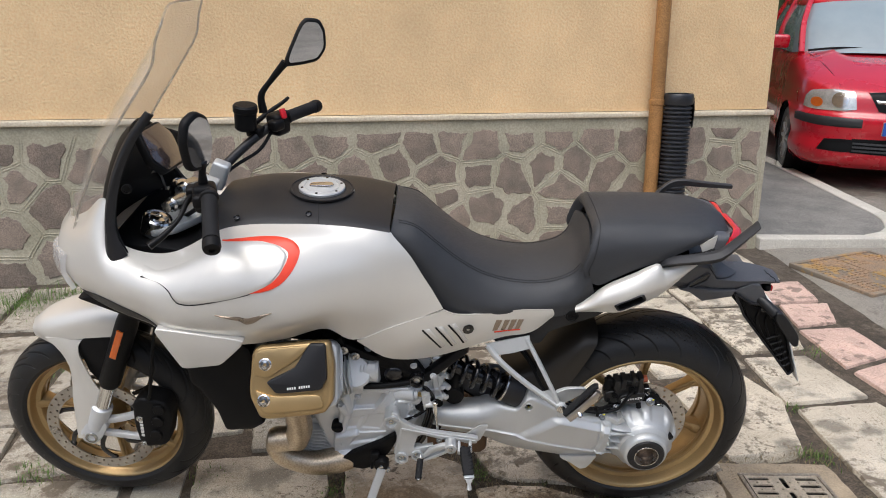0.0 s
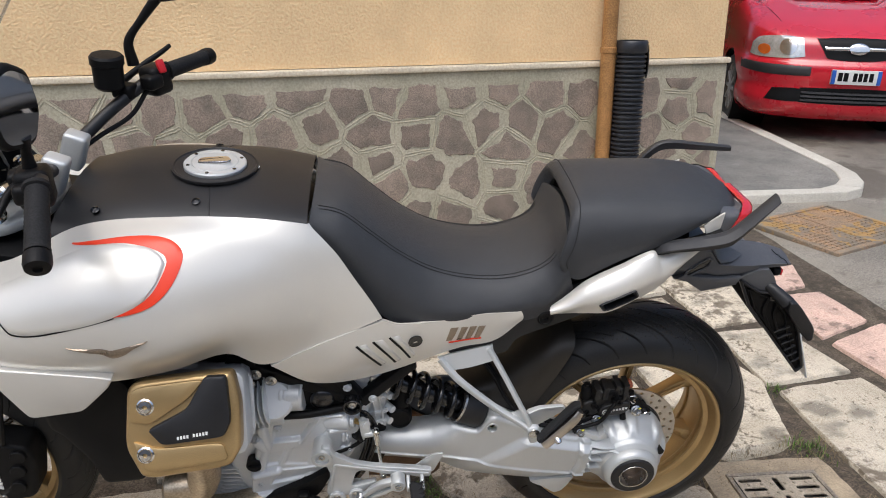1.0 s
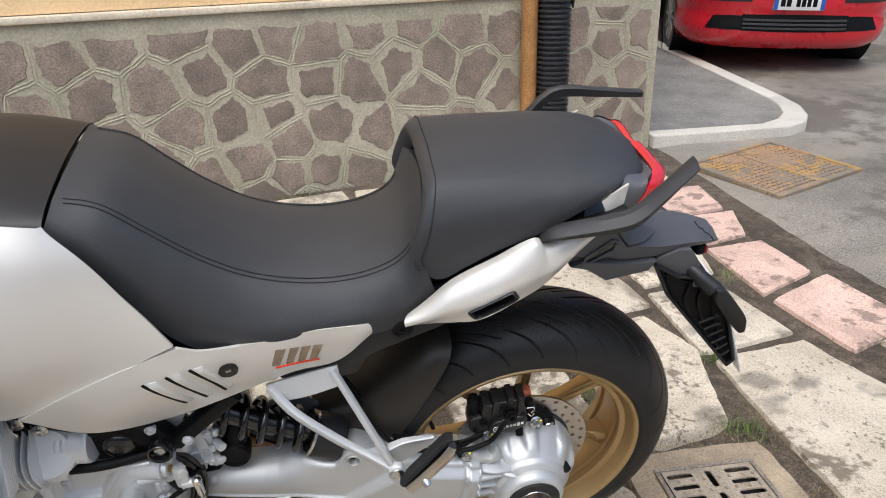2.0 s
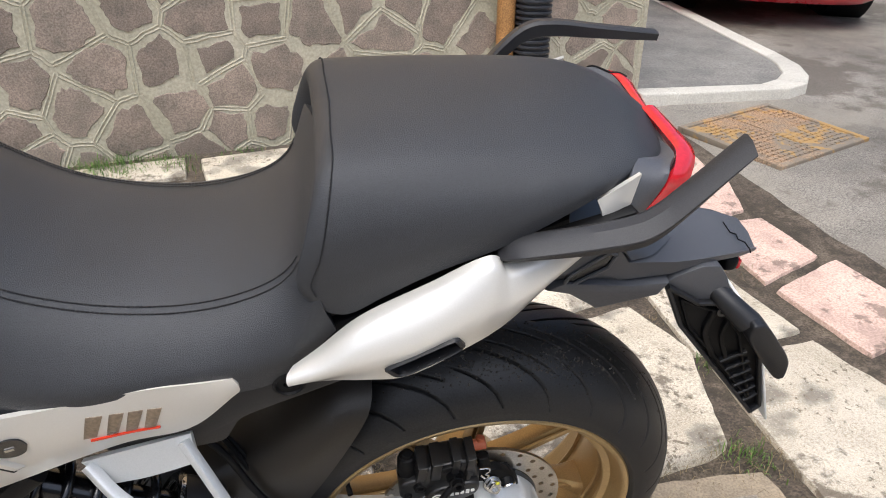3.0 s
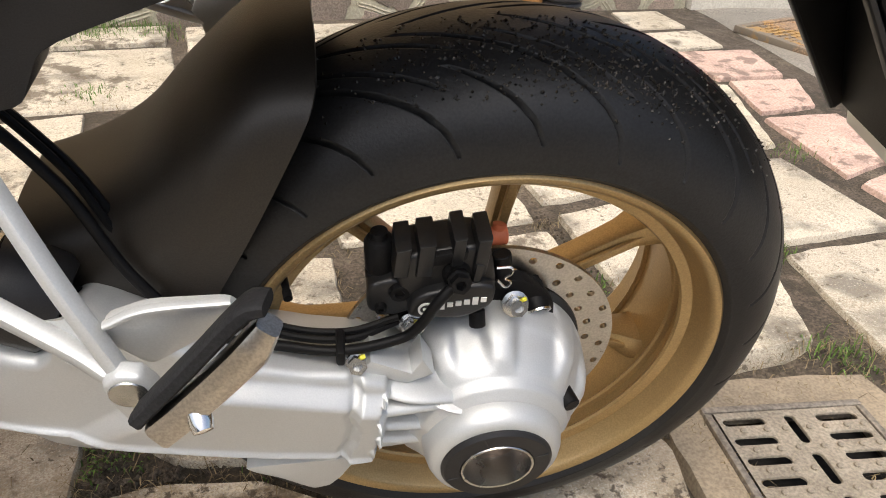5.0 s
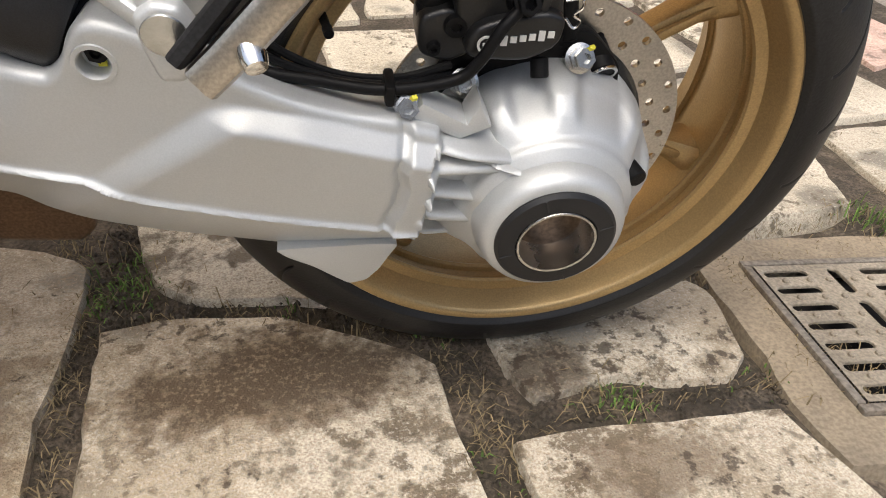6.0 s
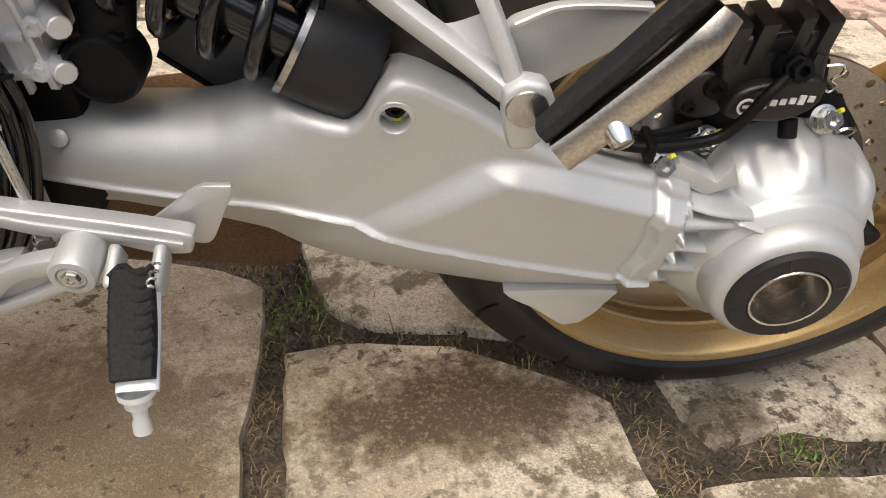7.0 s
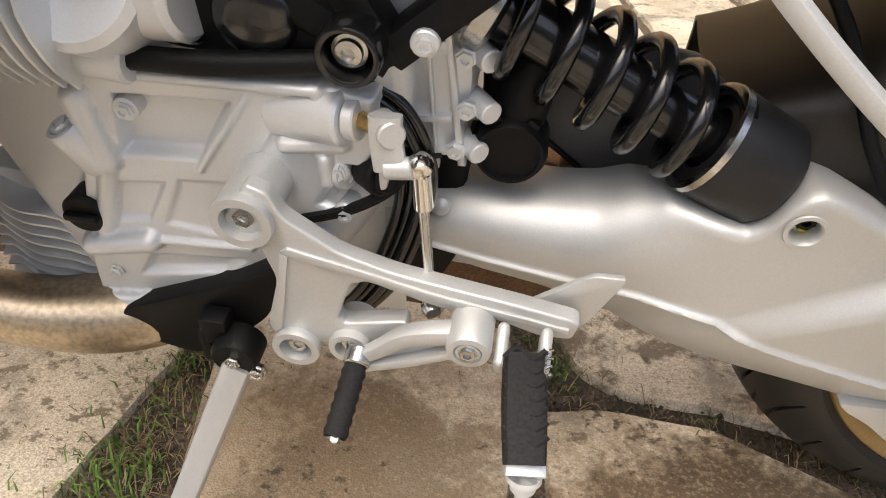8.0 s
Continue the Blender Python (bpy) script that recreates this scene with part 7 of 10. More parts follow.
    loft(bm, sides([
        [(-1.738, -0.045, 0.625), (-1.742, -0.04, 0.645), (-1.745, -0.02, 0.655), (-1.748, 0, 0.658)],
        [(-1.668, -0.078, 0.618), (-1.695, -0.070, 0.655), (-1.702, -0.045, 0.680), (-1.708, 0, 0.685)],
        [(-1.608, -0.088, 0.640), (-1.610, -0.082, 0.685), (-1.612, -0.055, 0.710), (-1.615, 0, 0.716)],
        [(-1.530, -0.092, 0.650), (-1.525, -0.086, 0.700), (-1.522, -0.058, 0.730), (-1.520, 0, 0.736)],
        [(-1.455, -0.092, 0.655), (-1.450, -0.086, 0.70), (-1.448, -0.058, 0.730), (-1.445, 0, 0.736)],
    ]), 40, 33, 0.004)
    fender = part("front_mudguard", bm, PEARL, bike, "white front mudguard")
    for s in (-1, 1):
        bm = bmesh.new()
        loft(bm, [[(u0, s * v, w0), ((u0 + u1) / 2, s * (v + 0.006), (w0 + w1) / 2), (u1, s * (v + 0.002), w1)] for u0, w0, u1, w1, v in ((-1.690, 0.640, -1.560, 0.650, 0.078), (-1.652, 0.600, -1.592, 0.628, 0.090), (-1.634, 0.552, -1.596, 0.600, 0.098), (-1.636, 0.50, -1.580, 0.530, 0.104), (-1.642, 0.45, -1.558, 0.455, 0.112), (-1.648, 0.38, -1.588, 0.385, 0.118), (-1.655, 0.312, -1.622, 0.318, 0.122))], 36, 12, 0.004)
        part("mudguard_stay", bm, PEARL, fender, "white stay of the front mudguard")
        bm = bmesh.new()
        prism(bm, [(-1.60, 0.625), (-1.575, 0.645), (-1.47, 0.655), (-1.50, 0.56), (-1.545, 0.47), (-1.585, 0.53)], s * 0.084, s * 0.090, 0.002)
        part("inner_guard", bm, BLACK, fender)
        bm = bmesh.new()
        bolt(bm, (-1.605, s * 0.118, 0.405), (0, s, 0), 0.006, 0.003)
        part("stay_bolt", bm, CHROME, fender)


front_end()


def cockpit():
    bm = bmesh.new()
    cow = [
        [(-1.400, -0.205, 0.965), (-1.365, -0.240, 0.970), (-1.330, -0.228, 0.985)],
        [(-1.378, -0.195, 1.045), (-1.366, -0.225, 1.045), (-1.354, -0.215, 1.045)],
        [(-1.366, -0.180, 1.115), (-1.356, -0.205, 1.115), (-1.345, -0.196, 1.115)],
        [(-1.340, -0.170, 1.185), (-1.331, -0.188, 1.185), (-1.322, -0.180, 1.185)],
        [(-1.302, -0.162, 1.250), (-1.294, -0.174, 1.250), (-1.286, -0.168, 1.248)],
        [(-1.250, -0.150, 1.312), (-1.244, -0.155, 1.310), (-1.238, -0.150, 1.307)],
    ]
    loft(bm, cow, 30, 12, 0.006)
    part("cowl_trim", bm, MATT, bike, "black cockpit surround")
    bm = bmesh.new()
    loft(bm, flip(cow[:3]), 24, 12, 0.006)
    part("cowl_trim", bm, MATT, bike, "black cockpit surround")
    bm = bmesh.new()
    liner = sides([
        [(-1.335, -0.222, 0.985), (-1.39, -0.18, 0.98), (-1.43, -0.09, 0.98), (-1.45, 0, 0.98)],
        [(-1.354, -0.210, 1.045), (-1.395, -0.17, 1.05), (-1.43, -0.09, 1.06), (-1.44, 0, 1.06)],
        [(-1.346, -0.192, 1.120), (-1.38, -0.15, 1.13), (-1.405, -0.08, 1.14), (-1.415, 0, 1.14)],
        [(-1.322, -0.174, 1.185), (-1.35, -0.14, 1.195), (-1.37, -0.08, 1.205), (-1.38, 0, 1.21)],
        [(-1.292, -0.160, 1.240), (-1.31, -0.13, 1.245), (-1.33, -0.08, 1.25), (-1.335, 0, 1.25)],
    ])
    # the right side ends lower than the left
    liner = [[(u, v, w - (w - 0.985) * 0.42 * max(0.0, v) / 0.2) for u, v, w in r] for r in liner]
    loft(bm, liner, 30, 33, 0.005)
    part("cockpit_liner", bm, BLACK, bike)
    bm = bmesh.new()
    prism(bm, rounded([(-1.42, 0.985), (-1.30, 0.98), (-1.22, 0.965), (-1.16, 1.0), (-1.16, 0.90), (-1.42, 0.88)], 3, 0.2), -0.17, 0.17, 0.012)
    part("steering_shroud", bm, BLACK, bike)
    dash = new("instrument_display")
    dash.parent = bike
    dash.matrix_local = Matrix.Translation((-1.290, -0.005, 1.176)) @ Matrix.Rotation(radians(-29), 4, "Y") @ Matrix.Rotation(radians(-8), 4, "X")
    bm = bmesh.new()
    prism(bm, rounded([(-0.085, -0.02), (-0.06, 0.058), (0.055, 0.062), (0.085, 0.02), (0.06, -0.060), (-0.05, -0.062)], 3, 0.15), -0.022, 0.0, 0.004, axis=0)
    part("case", bm, BLACK, dash)
    bm = bmesh.new()
    prism(bm, rounded([(-0.078, -0.018), (-0.055, 0.052), (0.050, 0.056), (0.078, 0.018), (0.055, -0.054), (-0.046, -0.056)], 3, 0.15), 0.0005, 0.003, 0.001, axis=0)
    part("screen", bm, SCREEN, dash, "dark glossy display, switched off")
    bm = bmesh.new()
    lathe(bm, [(0.012, 0), (0.012, 0.004), (0.008, 0.005), (0.007, 0.002), (0, 0.002)], (-1.305, -0.214, 1.150), (0.5, -0.8, 0), 16)
    part("trim_screw", bm, BLACK, bike)
    bm = bmesh.new()
    loft(bm, sides([
        [(-1.500, -0.125, 1.005), (-1.525, -0.09, 1.0), (-1.555, -0.04, 1.0), (-1.565, 0, 1.0)],
        [(-1.440, -0.168, 1.10), (-1.465, -0.12, 1.10), (-1.495, -0.05, 1.10), (-1.505, 0, 1.10)],
        [(-1.372, -0.182, 1.21), (-1.395, -0.13, 1.215), (-1.425, -0.055, 1.22), (-1.435, 0, 1.22)],
        [(-1.285, -0.178, 1.325), (-1.305, -0.13, 1.335), (-1.33, -0.055, 1.34), (-1.34, 0, 1.34)],
        [(-1.218, -0.164, 1.415), (-1.235, -0.12, 1.43), (-1.255, -0.05, 1.44), (-1.262, 0, 1.44)],
        [(-1.200, -0.158, 1.470), (-1.212, -0.11, 1.482), (-1.226, -0.05, 1.490), (-1.230, 0, 1.492)],
        [(-1.184, -0.146, 1.506), (-1.194, -0.10, 1.514), (-1.205, -0.045, 1.520), (-1.210, 0, 1.522)],
    ]), 44, 33, 0.004)
    scr = part("windscreen", bm, SHIELD, bike, "tall clear windscreen")
    scr.visible_shadow = False
    edge = [(-1.500, -0.125, 1.005), (-1.440, -0.168, 1.10), (-1.372, -0.182, 1.21), (-1.285, -0.178, 1.325), (-1.218, -0.164, 1.415), (-1.200, -0.158, 1.470), (-1.184, -0.146, 1.506), (-1.194, -0.10, 1.514), (-1.210, 0, 1.522)]
    bm = bmesh.new()
    tube(bm, edge + [(u, -v, w) for u, v, w in edge[-2::-1]], 0.0028, 8, 90)
    rim = part("screen_rim", bm, SHIELDEDGE, bike, "rounded clear edge of the screen")
    rim.visible_shadow = False
    for s in (-1, 1):
        bm = bmesh.new()
        loft(bm, [[(-1.595, s * 0.03, 0.93), (-1.60, s * 0.035, 0.90), (-1.588, s * 0.035, 0.865)], [(-1.567, s * 0.10, 0.945), (-1.573, s * 0.105, 0.905), (-1.56, s * 0.105, 0.86)], [(-1.515, s * 0.162, 0.95), (-1.522, s * 0.172, 0.91), (-1.507, s * 0.172, 0.86)]], 16, 10, 0.012)
        part("headlight", bm, LENS, bike, "clear headlight lens")
        bm = bmesh.new()
        prism(bm, [(-1.50, 0.842), (-1.36, 0.775), (-1.30, 0.735), (-1.20, 0.70), (-1.16, 0.80), (-1.30, 0.87), (-1.44, 0.86)], s * 0.20, s * 0.10, 0.01)
        part("lower_cowl", bm, BLACK, bike)
        bm = bmesh.new()
        prism(bm, rounded([(-1.24, 0.70), (-1.10, 0.76), (-1.06, 0.72), (-1.085, 0.585), (-1.055, 0.485), (-1.09, 0.462), (-1.165, 0.458), (-1.18, 0.53), (-1.215, 0.60), (-1.235, 0.62)], 3, 0.2), s * 0.255, s * 0.05, 0.012)
        part("radiator_shroud", bm, BLACK, bike, "black radiator shroud")
    bm = bmesh.new()
    prism(bm, [(-1.40, 0.82), (-1.20, 0.80), (-1.08, 0.46), (-1.16, 0.44), (-1.27, 0.6)], -0.10, 0.10, 0.01)
    part("radiator", bm, BLACK, bike)


cockpit()


def plate_shape(bm, outline, m, deep, bevel=0.004):
    """A plate with its outline in the local xy of m."""
    made = bmesh.new()
    prism(made, outline, -deep, 0.0, bevel, axis=2, segments=3)
    made.transform(m)
    me = bpy.data.meshes.new("shape")
    made.to_mesh(me)
    made.free()
    bm.from_mesh(me)
    bpy.data.meshes.remove(me)


def facing(p, n, up=(0, 0, 1)):
    n = Vector(n).normalized()
    x = Vector(up).cross(n).normalized()
    y = n.cross(x)
    return Matrix(((x.x, y.x, n.x, p[0]), (x.y, y.y, n.y, p[1]), (x.z, y.z, n.z, p[2]), (0, 0, 0, 1)))


def handlebar():
    bar = new("handlebar")
    bar.parent = bike
    near = [(-1.175, -0.05, 1.085), (-1.165, -0.10, 1.10), (-1.125, -0.20, 1.150), (-1.088, -0.29, 1.182), (-1.072, -0.345, 1.185)]
    far = [(-1.175, 0.05, 1.085), (-1.155, 0.09, 1.10), (-1.114, 0.15, 1.129), (-1.06, 0.21, 1.160), (-1.026, 0.24, 1.172)]
    for line in (near, far):
        bm = bmesh.new()
        tube(bm, line, 0.0125, 16, 24)
        part("bar", bm, MATT, bar)
    for a, b in (((-1.076, -0.335, 1.186), (-1.046, -0.448, 1.140)), ((-1.026, 0.24, 1.172), (-0.968, 0.347, 1.168))):
        a, b = Vector(a), Vector(b)
        d = b - a
        bm = bmesh.new()
        lathe(bm, [(0.0, 0), (0.020, 0.0), (0.020, 0.006)] + [(0.0158 + (0.0012 if i % 2 else 0.0), 0.008 + i * (d.length - 0.02) / 26) for i in range(27)] + [(0.0175, d.length - 0.006), (0.0175, d.length), (0.0, d.length)], a, d, 24)
        part("grip", bm, GRIP, bar, "ribbed black rubber grip")
        bm = bmesh.new()
        lathe(bm, [(0.0, 0), (0.015, 0.0), (0.0185, 0.004), (0.019, 0.018), (0.017, 0.026), (0.007, 0.028), (0.006, 0.024), (0.0, 0.024)], b, d, 24)
        part("bar_end", bm, BLACK, bar)
    for p, n in (((-1.098, -0.295, 1.172), (0.25, -0.9, 0.1)), ((-1.045, 0.225, 1.165), (0.5, 0.85, 0))):
        bm = bmesh.new()
        m = facing(p, n)
        box(bm, (0, 0, -0.005), (0.05, 0.062, 0.055), m, 0.012, 3)
        box(bm, (0.0, -0.03, 0.0), (0.035, 0.03, 0.04), m, 0.008, 3)
        part("switch_box", bm, BLACK, bar)
    bm = bmesh.new()
    box(bm, (0, 0, 0), (0.016, 0.028, 0.012), facing((-1.026, 0.212, 1.192), (0.6, -0.7, 0.4)), 0.003)
    part("stop_switch", bm, material("red_switch", (0.6, 0.01, 0.02), 0.4), bar, "red engine stop switch")
    bm = bmesh.new()
    lathe(bm, [(0.0, 0.0), (0.024, 0.0), (0.029, 0.006), (0.030, 0.05), (0.033, 0.052), (0.033, 0.066), (0.029, 0.071), (0.0, 0.072)], (-1.122, 0.165, 1.162), (0.1, 0, 1), 30)
    part("fluid_reservoir", bm, BLACK, bar, "black brake fluid reservoir")
    bm = bmesh.new()
    box(bm, (0, 0, 0), (0.05, 0.03, 0.035), facing((-1.10, 0.185, 1.150), (0.4, 0.9, 0)), 0.008, 3)
    part("lever_perch", bm, BLACK, bar)
    bm = bmesh.new()
    box(bm, (0, 0, 0), (0.055, 0.035, 0.035), facing((-1.125, -0.255, 1.160), (0.3, -0.95, 0)), 0.008, 3)
    part("lever_perch", bm, BLACK, bar)
    for pts in ([(-1.135, -0.262, 1.160), (-1.140, -0.30, 1.155), (-1.146, -0.34, 1.137), (-1.170, -0.375, 1.115), (-1.196, -0.40, 1.100)], [(-1.12, 0.20, 1.155), (-1.085, 0.26, 1.175), (-1.045, 0.31, 1.195), (-1.035, 0.335, 1.20)]):
        bm = bmesh.new()
        tube(bm, pts, [0.008, 0.007, 0.006, 0.005, 0.0085][:len(pts)], 12, 24)
        part("lever", bm, BLACK, bar)
    for v in (-0.055, 0.055):
        bm = bmesh.new()
        box(bm, (-1.178, v, 1.075), (0.045, 0.04, 0.075), Euler((0, 0.4, 0)), 0.008, 3)
        part("riser", bm, SILVER, bar, "silver handlebar clamp")
    bm = bmesh.new()
    prism(bm, rounded([(-1.34, -0.12), (-1.30, -0.145), (-1.25, -0.13), (-1.20, -0.06), (-1.20, 0.06), (-1.25, 0.13), (-1.30, 0.145), (-1.34, 0.12), (-1.27, 0.0)], 3, 0.25), 0.988, 1.010, 0.005, axis=2)
    part("top_yoke", bm, SILVER, bar, "silver fork yoke")
    for s in (-1, 1):
        bm = bmesh.new()
        lathe(bm, [(0.036, -0.03), (0.037, 0.012), (0.033, 0.016), (0.031, 0.012), (0.024, 0.014), (0.022, 0.018), (0.010, 0.019), (0.009, 0.016), (0, 0.016)], (-1.298, 0.105 * s, 1.012), (0.4, 0, 0.9), 32)
        part("fork_cap", bm, CHROME, bar, "bright fork top cap")
        bm = bmesh.new()
        lathe(bm, [(0.0, 0.0), (0.017, 0.0), (0.019, 0.004), (0.019, 0.05), (0.014, 0.055), (0.014, 0.07), (0.0, 0.071)], (-1.235, 0.05 * s - 0.02, 1.06), (-0.3, -0.95, 0.1), 22)
        part("cable_adjuster", bm, BARE, bar)
    # cables from the right switch box
    bm = bmesh.new()
    tube(bm, [(-1.06, 0.20, 1.145), (-1.09, 0.16, 1.105), (-1.14, 0.10, 1.085), (-1.19, 0.04, 1.06)], 0.005, 8, 24)
    part("cable", bm, BLACK, bar)
    bm = bmesh.new()
    tube(bm, [(-1.10, -0.27, 1.15), (-1.13, -0.20, 1.10), (-1.18, -0.12, 1.06), (-1.25, -0.05, 1.0)], 0.006, 8, 24)
    part("cable", bm, BLACK, bar)
    # mirrors
    for base, stem, c, n, outline in (
        ((-1.077, 0.20, 1.185), [(-1.077, 0.20, 1.20), (-1.077, 0.20, 1.248), (-1.045, 0.205, 1.29), (-1.005, 0.21, 1.335)], (-0.946, 0.225, 1.385), (0.45, -0.88, 0.12), [(-43, -35), (0, 37), (27, 33), (35, 15), (33, -14), (17, -32), (-11, -35)]),
        ((-1.10, -0.29, 1.175), [(-1.10, -0.29, 1.19), (-1.098, -0.292, 1.215), (-1.094, -0.296, 1.24), (-1.092, -0.298, 1.25)], (-1.085, -0.300, 1.292), (0.93, -0.37, 0.0), [(-25, -32), (-29, 8), (-19, 33), (4, 40), (24, 27), (27, -8), (12, -38)]),
    ):
        mir = new("mirror")
        mir.parent = bar
        bm = bmesh.new()
        tube(bm, stem, [0.012, 0.0075, 0.008, 0.011], 12, 24)
        part("mirror_stem", bm, BLACK, bar)
        m = facing(c, n)
        o = rounded([(x * 0.00168, y * 0.00168) for x, y in outline], 5, 0.32)
        bm = bmesh.new()
        plate_shape(bm, o, m @ Matrix.Translation((0, 0, -0.004)), 0.022, 0.009)
        part("mirror_shell", bm, BLACK, bar)
        bm = bmesh.new()
        plate_shape(bm, [(x * 0.84, y * 0.84) for x, y in o], m @ Matrix.Translation((0, 0, -0.0025)), 0.004, 0.0)
        part("mirror_glass", bm, MIRROR, bar, "mirror glass")
        bpy.data.objects.remove(mir)


handlebar()


# ---- tail ----
def tail():
    st = []
    for u, hw, top, bot in ((0.030, 0.095, 0.905, 0.815), (0.075, 0.092, 0.897, 0.803), (0.118, 0.090, 0.884, 0.799), (0.140, 0.089, 0.846, 0.799), (0.165, 0.088, 0.842, 0.800), (0.200, 0.086, 0.836, 0.802), (0.229, 0.083, 0.832, 0.813), (0.270, 0.075, 0.828, 0.812), (0.300, 0.066, 0.821, 0.808), (0.332, 0.048, 0.810, 0.799)):
        h = top - bot
        half = [(u, -hw + 0.014, bot), (u, -hw + 0.002, bot + 0.25 * h), (u, -hw, top - 0.16 * h), (u, -hw + 0.005, top - 0.004), (u, -hw * 0.45, top + 0.003)]
        far = 1.0 - 0.68 * min(1.0, max(0.0, (u - 0.118) / 0.06))
        st.append(half + [(x, -y * far, z) for x, y, z in reversed(half)])
    bm = bmesh.new()
    rows = [[bm.verts.new(p) for p in r] for r in st]
    for a, b in zip(rows, rows[1:]):
        for k in range(10):
            bm.faces.new((a[k], a[(k + 1) % 10], b[(k + 1) % 10], b[k]))
    bm.faces.new(rows[0])
    bm.faces.new(rows[-1][::-1])
    bmesh.ops.bevel(bm, geom=[e for e in bm.edges if e.calc_face_angle(0) > 0.25], offset=0.0025, segments=2, profile=0.5, affect="EDGES", clamp_overlap=True)
    part("undertail", bm, UNDERTAIL, bike, "dark plastic undertail with sky sheen in its colour", angle=25)
    bm = bmesh.new()
    tube(bm, [(0.311, -0.066, 0.8165), (0.311, -0.062, 0.8195), (0.309, -0.051, 0.8220), (0.302, -0.047, 0.8235), (0.303, -0.038, 0.8245), (0.297, -0.034, 0.8250), (0.298, -0.014, 0.8250)], 0.0009, 6)
    part("lamp_seam", bm, BLACK, bike)
    for s in (-1, 1):
        # the raised fin that runs up under the tail light
        bm = bmesh.new()
        loft(bm, [[(0.118, s * 0.092, 0.884), (0.126, s * 0.080, 0.880), (0.150, s * 0.050, 0.878)], [(0.132, s * 0.092, 0.858), (0.146, s * 0.080, 0.856), (0.170, s * 0.050, 0.862)], [(0.142, s * 0.091, 0.843), (0.172, s * 0.082, 0.842), (0.205, s * 0.055, 0.842)]], 10, 8, 0.004)
        part("undertail_fin", bm, UNDERTAIL, bike)
    bm = bmesh.new()
    prism(bm, [(0.045, 0.809), (0.075, 0.800), (0.112, 0.773), (0.187, 0.787), (0.197, 0.806), (0.150, 0.806), (0.068, 0.818)], -0.094, 0.094, 0.003)
    part("splash_tray", bm, UNDERTAIL, bike, angle=25)
    for s in (-1, 1):
        vent = [(0.066, 0.811), (0.071, 0.827), (0.113, 0.858), (0.122, 0.853), (0.116, 0.836), (0.074, 0.812)]
        bm = bmesh.new()
        prism(bm, rounded(vent, 3, 0.2), s * 0.0905, s * 0.072, 0.002)
        part("vent_recess", bm, GLOSSBLACK, bike)
        bm = bmesh.new()
        for a, b in zip(vent, vent[1:] + vent[:1]):
            tube(bm, [(a[0], s * 0.091, a[1]), (b[0], s * 0.091, b[1])], 0.0024, 8)
        part("vent_rim", bm, UNDERTAIL, bike)
        lens = [
            [(0.166, 0.004, 0.982), (0.162, 0.004, 0.983), (0.156, 0.004, 0.981)],
            [(0.172, 0.050, 0.979), (0.167, 0.052, 0.981), (0.16, 0.054, 0.979)],
            [(0.173, 0.085, 0.978), (0.166, 0.090, 0.981), (0.156, 0.093, 0.980)],
            [(0.162, 0.108, 0.970), (0.152, 0.113, 0.974), (0.138, 0.116, 0.976)],
            [(0.153, 0.116, 0.961), (0.14, 0.119, 0.959), (0.126, 0.1205, 0.956)],
            [(0.134, 0.120, 0.948), (0.126, 0.1215, 0.946), (0.118, 0.122, 0.943)],
        ]
        bm = bmesh.new()
        loft(bm, [[(x, s * y, z) for x, y, z in r] for r in lens], 40, 10, 0.008)
        lamp = part("tail_light", bm, TAILRED, bike, "red wraparound tail light")
        bm = bmesh.new()
        tube(bm, [(0.156, s * 0.0945, 0.9805), (0.1375, s * 0.1175, 0.978), (0.126, s * 0.122, 0.957), (0.118, s * 0.1235, 0.943)], 0.0013, 6, 20)
        tube(bm, [(0.156, s * 0.0945, 0.9805), (0.165, s * 0.0915, 0.9815), (0.1735, s * 0.0865, 0.9785)], 0.0011, 6, 10)
        part("lens_seam", bm, BLACK, lamp)
        bm = bmesh.new()
        loft(bm, [[(0.156, s * 0.004, 0.979), (0.152, s * 0.004, 0.970), (0.142, s * 0.004, 0.95)], [(0.16, s * 0.054, 0.977), (0.154, s * 0.058, 0.966), (0.142, s * 0.056, 0.945)], [(0.156, s * 0.093, 0.979), (0.142, s * 0.098, 0.976), (0.120, s * 0.090, 0.978)], [(0.137, s * 0.117, 0.977), (0.122, s * 0.120, 0.974), (0.100, s * 0.113, 0.981)], [(0.117, s * 0.123, 0.942), (0.104, s * 0.126, 0.945), (0.092, s * 0.127, 0.950)], [(0.104, s * 0.126, 0.915), (0.092, s * 0.129, 0.920), (0.086, s * 0.130, 0.925)]], 30, 12, 0.006)
        part("tail_cover", bm, UNDERTAIL, bike)
        bm = bmesh.new()
        loft(bm, [[(0.064, s * 0.131, 0.962), (0.082, s * 0.131, 0.974), (0.106, s * 0.126, 0.986)], [(0.070, s * 0.136, 0.948), (0.084, s * 0.135, 0.951), (0.100, s * 0.131, 0.956)], [(0.074, s * 0.136, 0.925), (0.086, s * 0.135, 0.925), (0.096, s * 0.132, 0.925)]], 16, 10, 0.005)
        part("tail_infill", bm, PEARL, bike)
        bm = bmesh.new()
        tube(bm, [(0.262, s * 0.062, 0.778), (0.282, s * 0.092, 0.766), (0.306, s * 0.116, 0.748)], [0.014, 0.013, 0.016], 14, 12)
        stalk = part("turn_signal", bm, MATT, bike, "black stalk turn signal")
        bm = bmesh.new()
        prism(bm, rounded([(0.298, 0.762), (0.318, 0.760), (0.374, 0.690), (0.379, 0.656), (0.366, 0.653), (0.330, 0.696), (0.300, 0.736)], 4, 0.3), s * 0.136, s * 0.106, 0.010, segments=3)
        part("signal_body", bm, MATT, stalk)
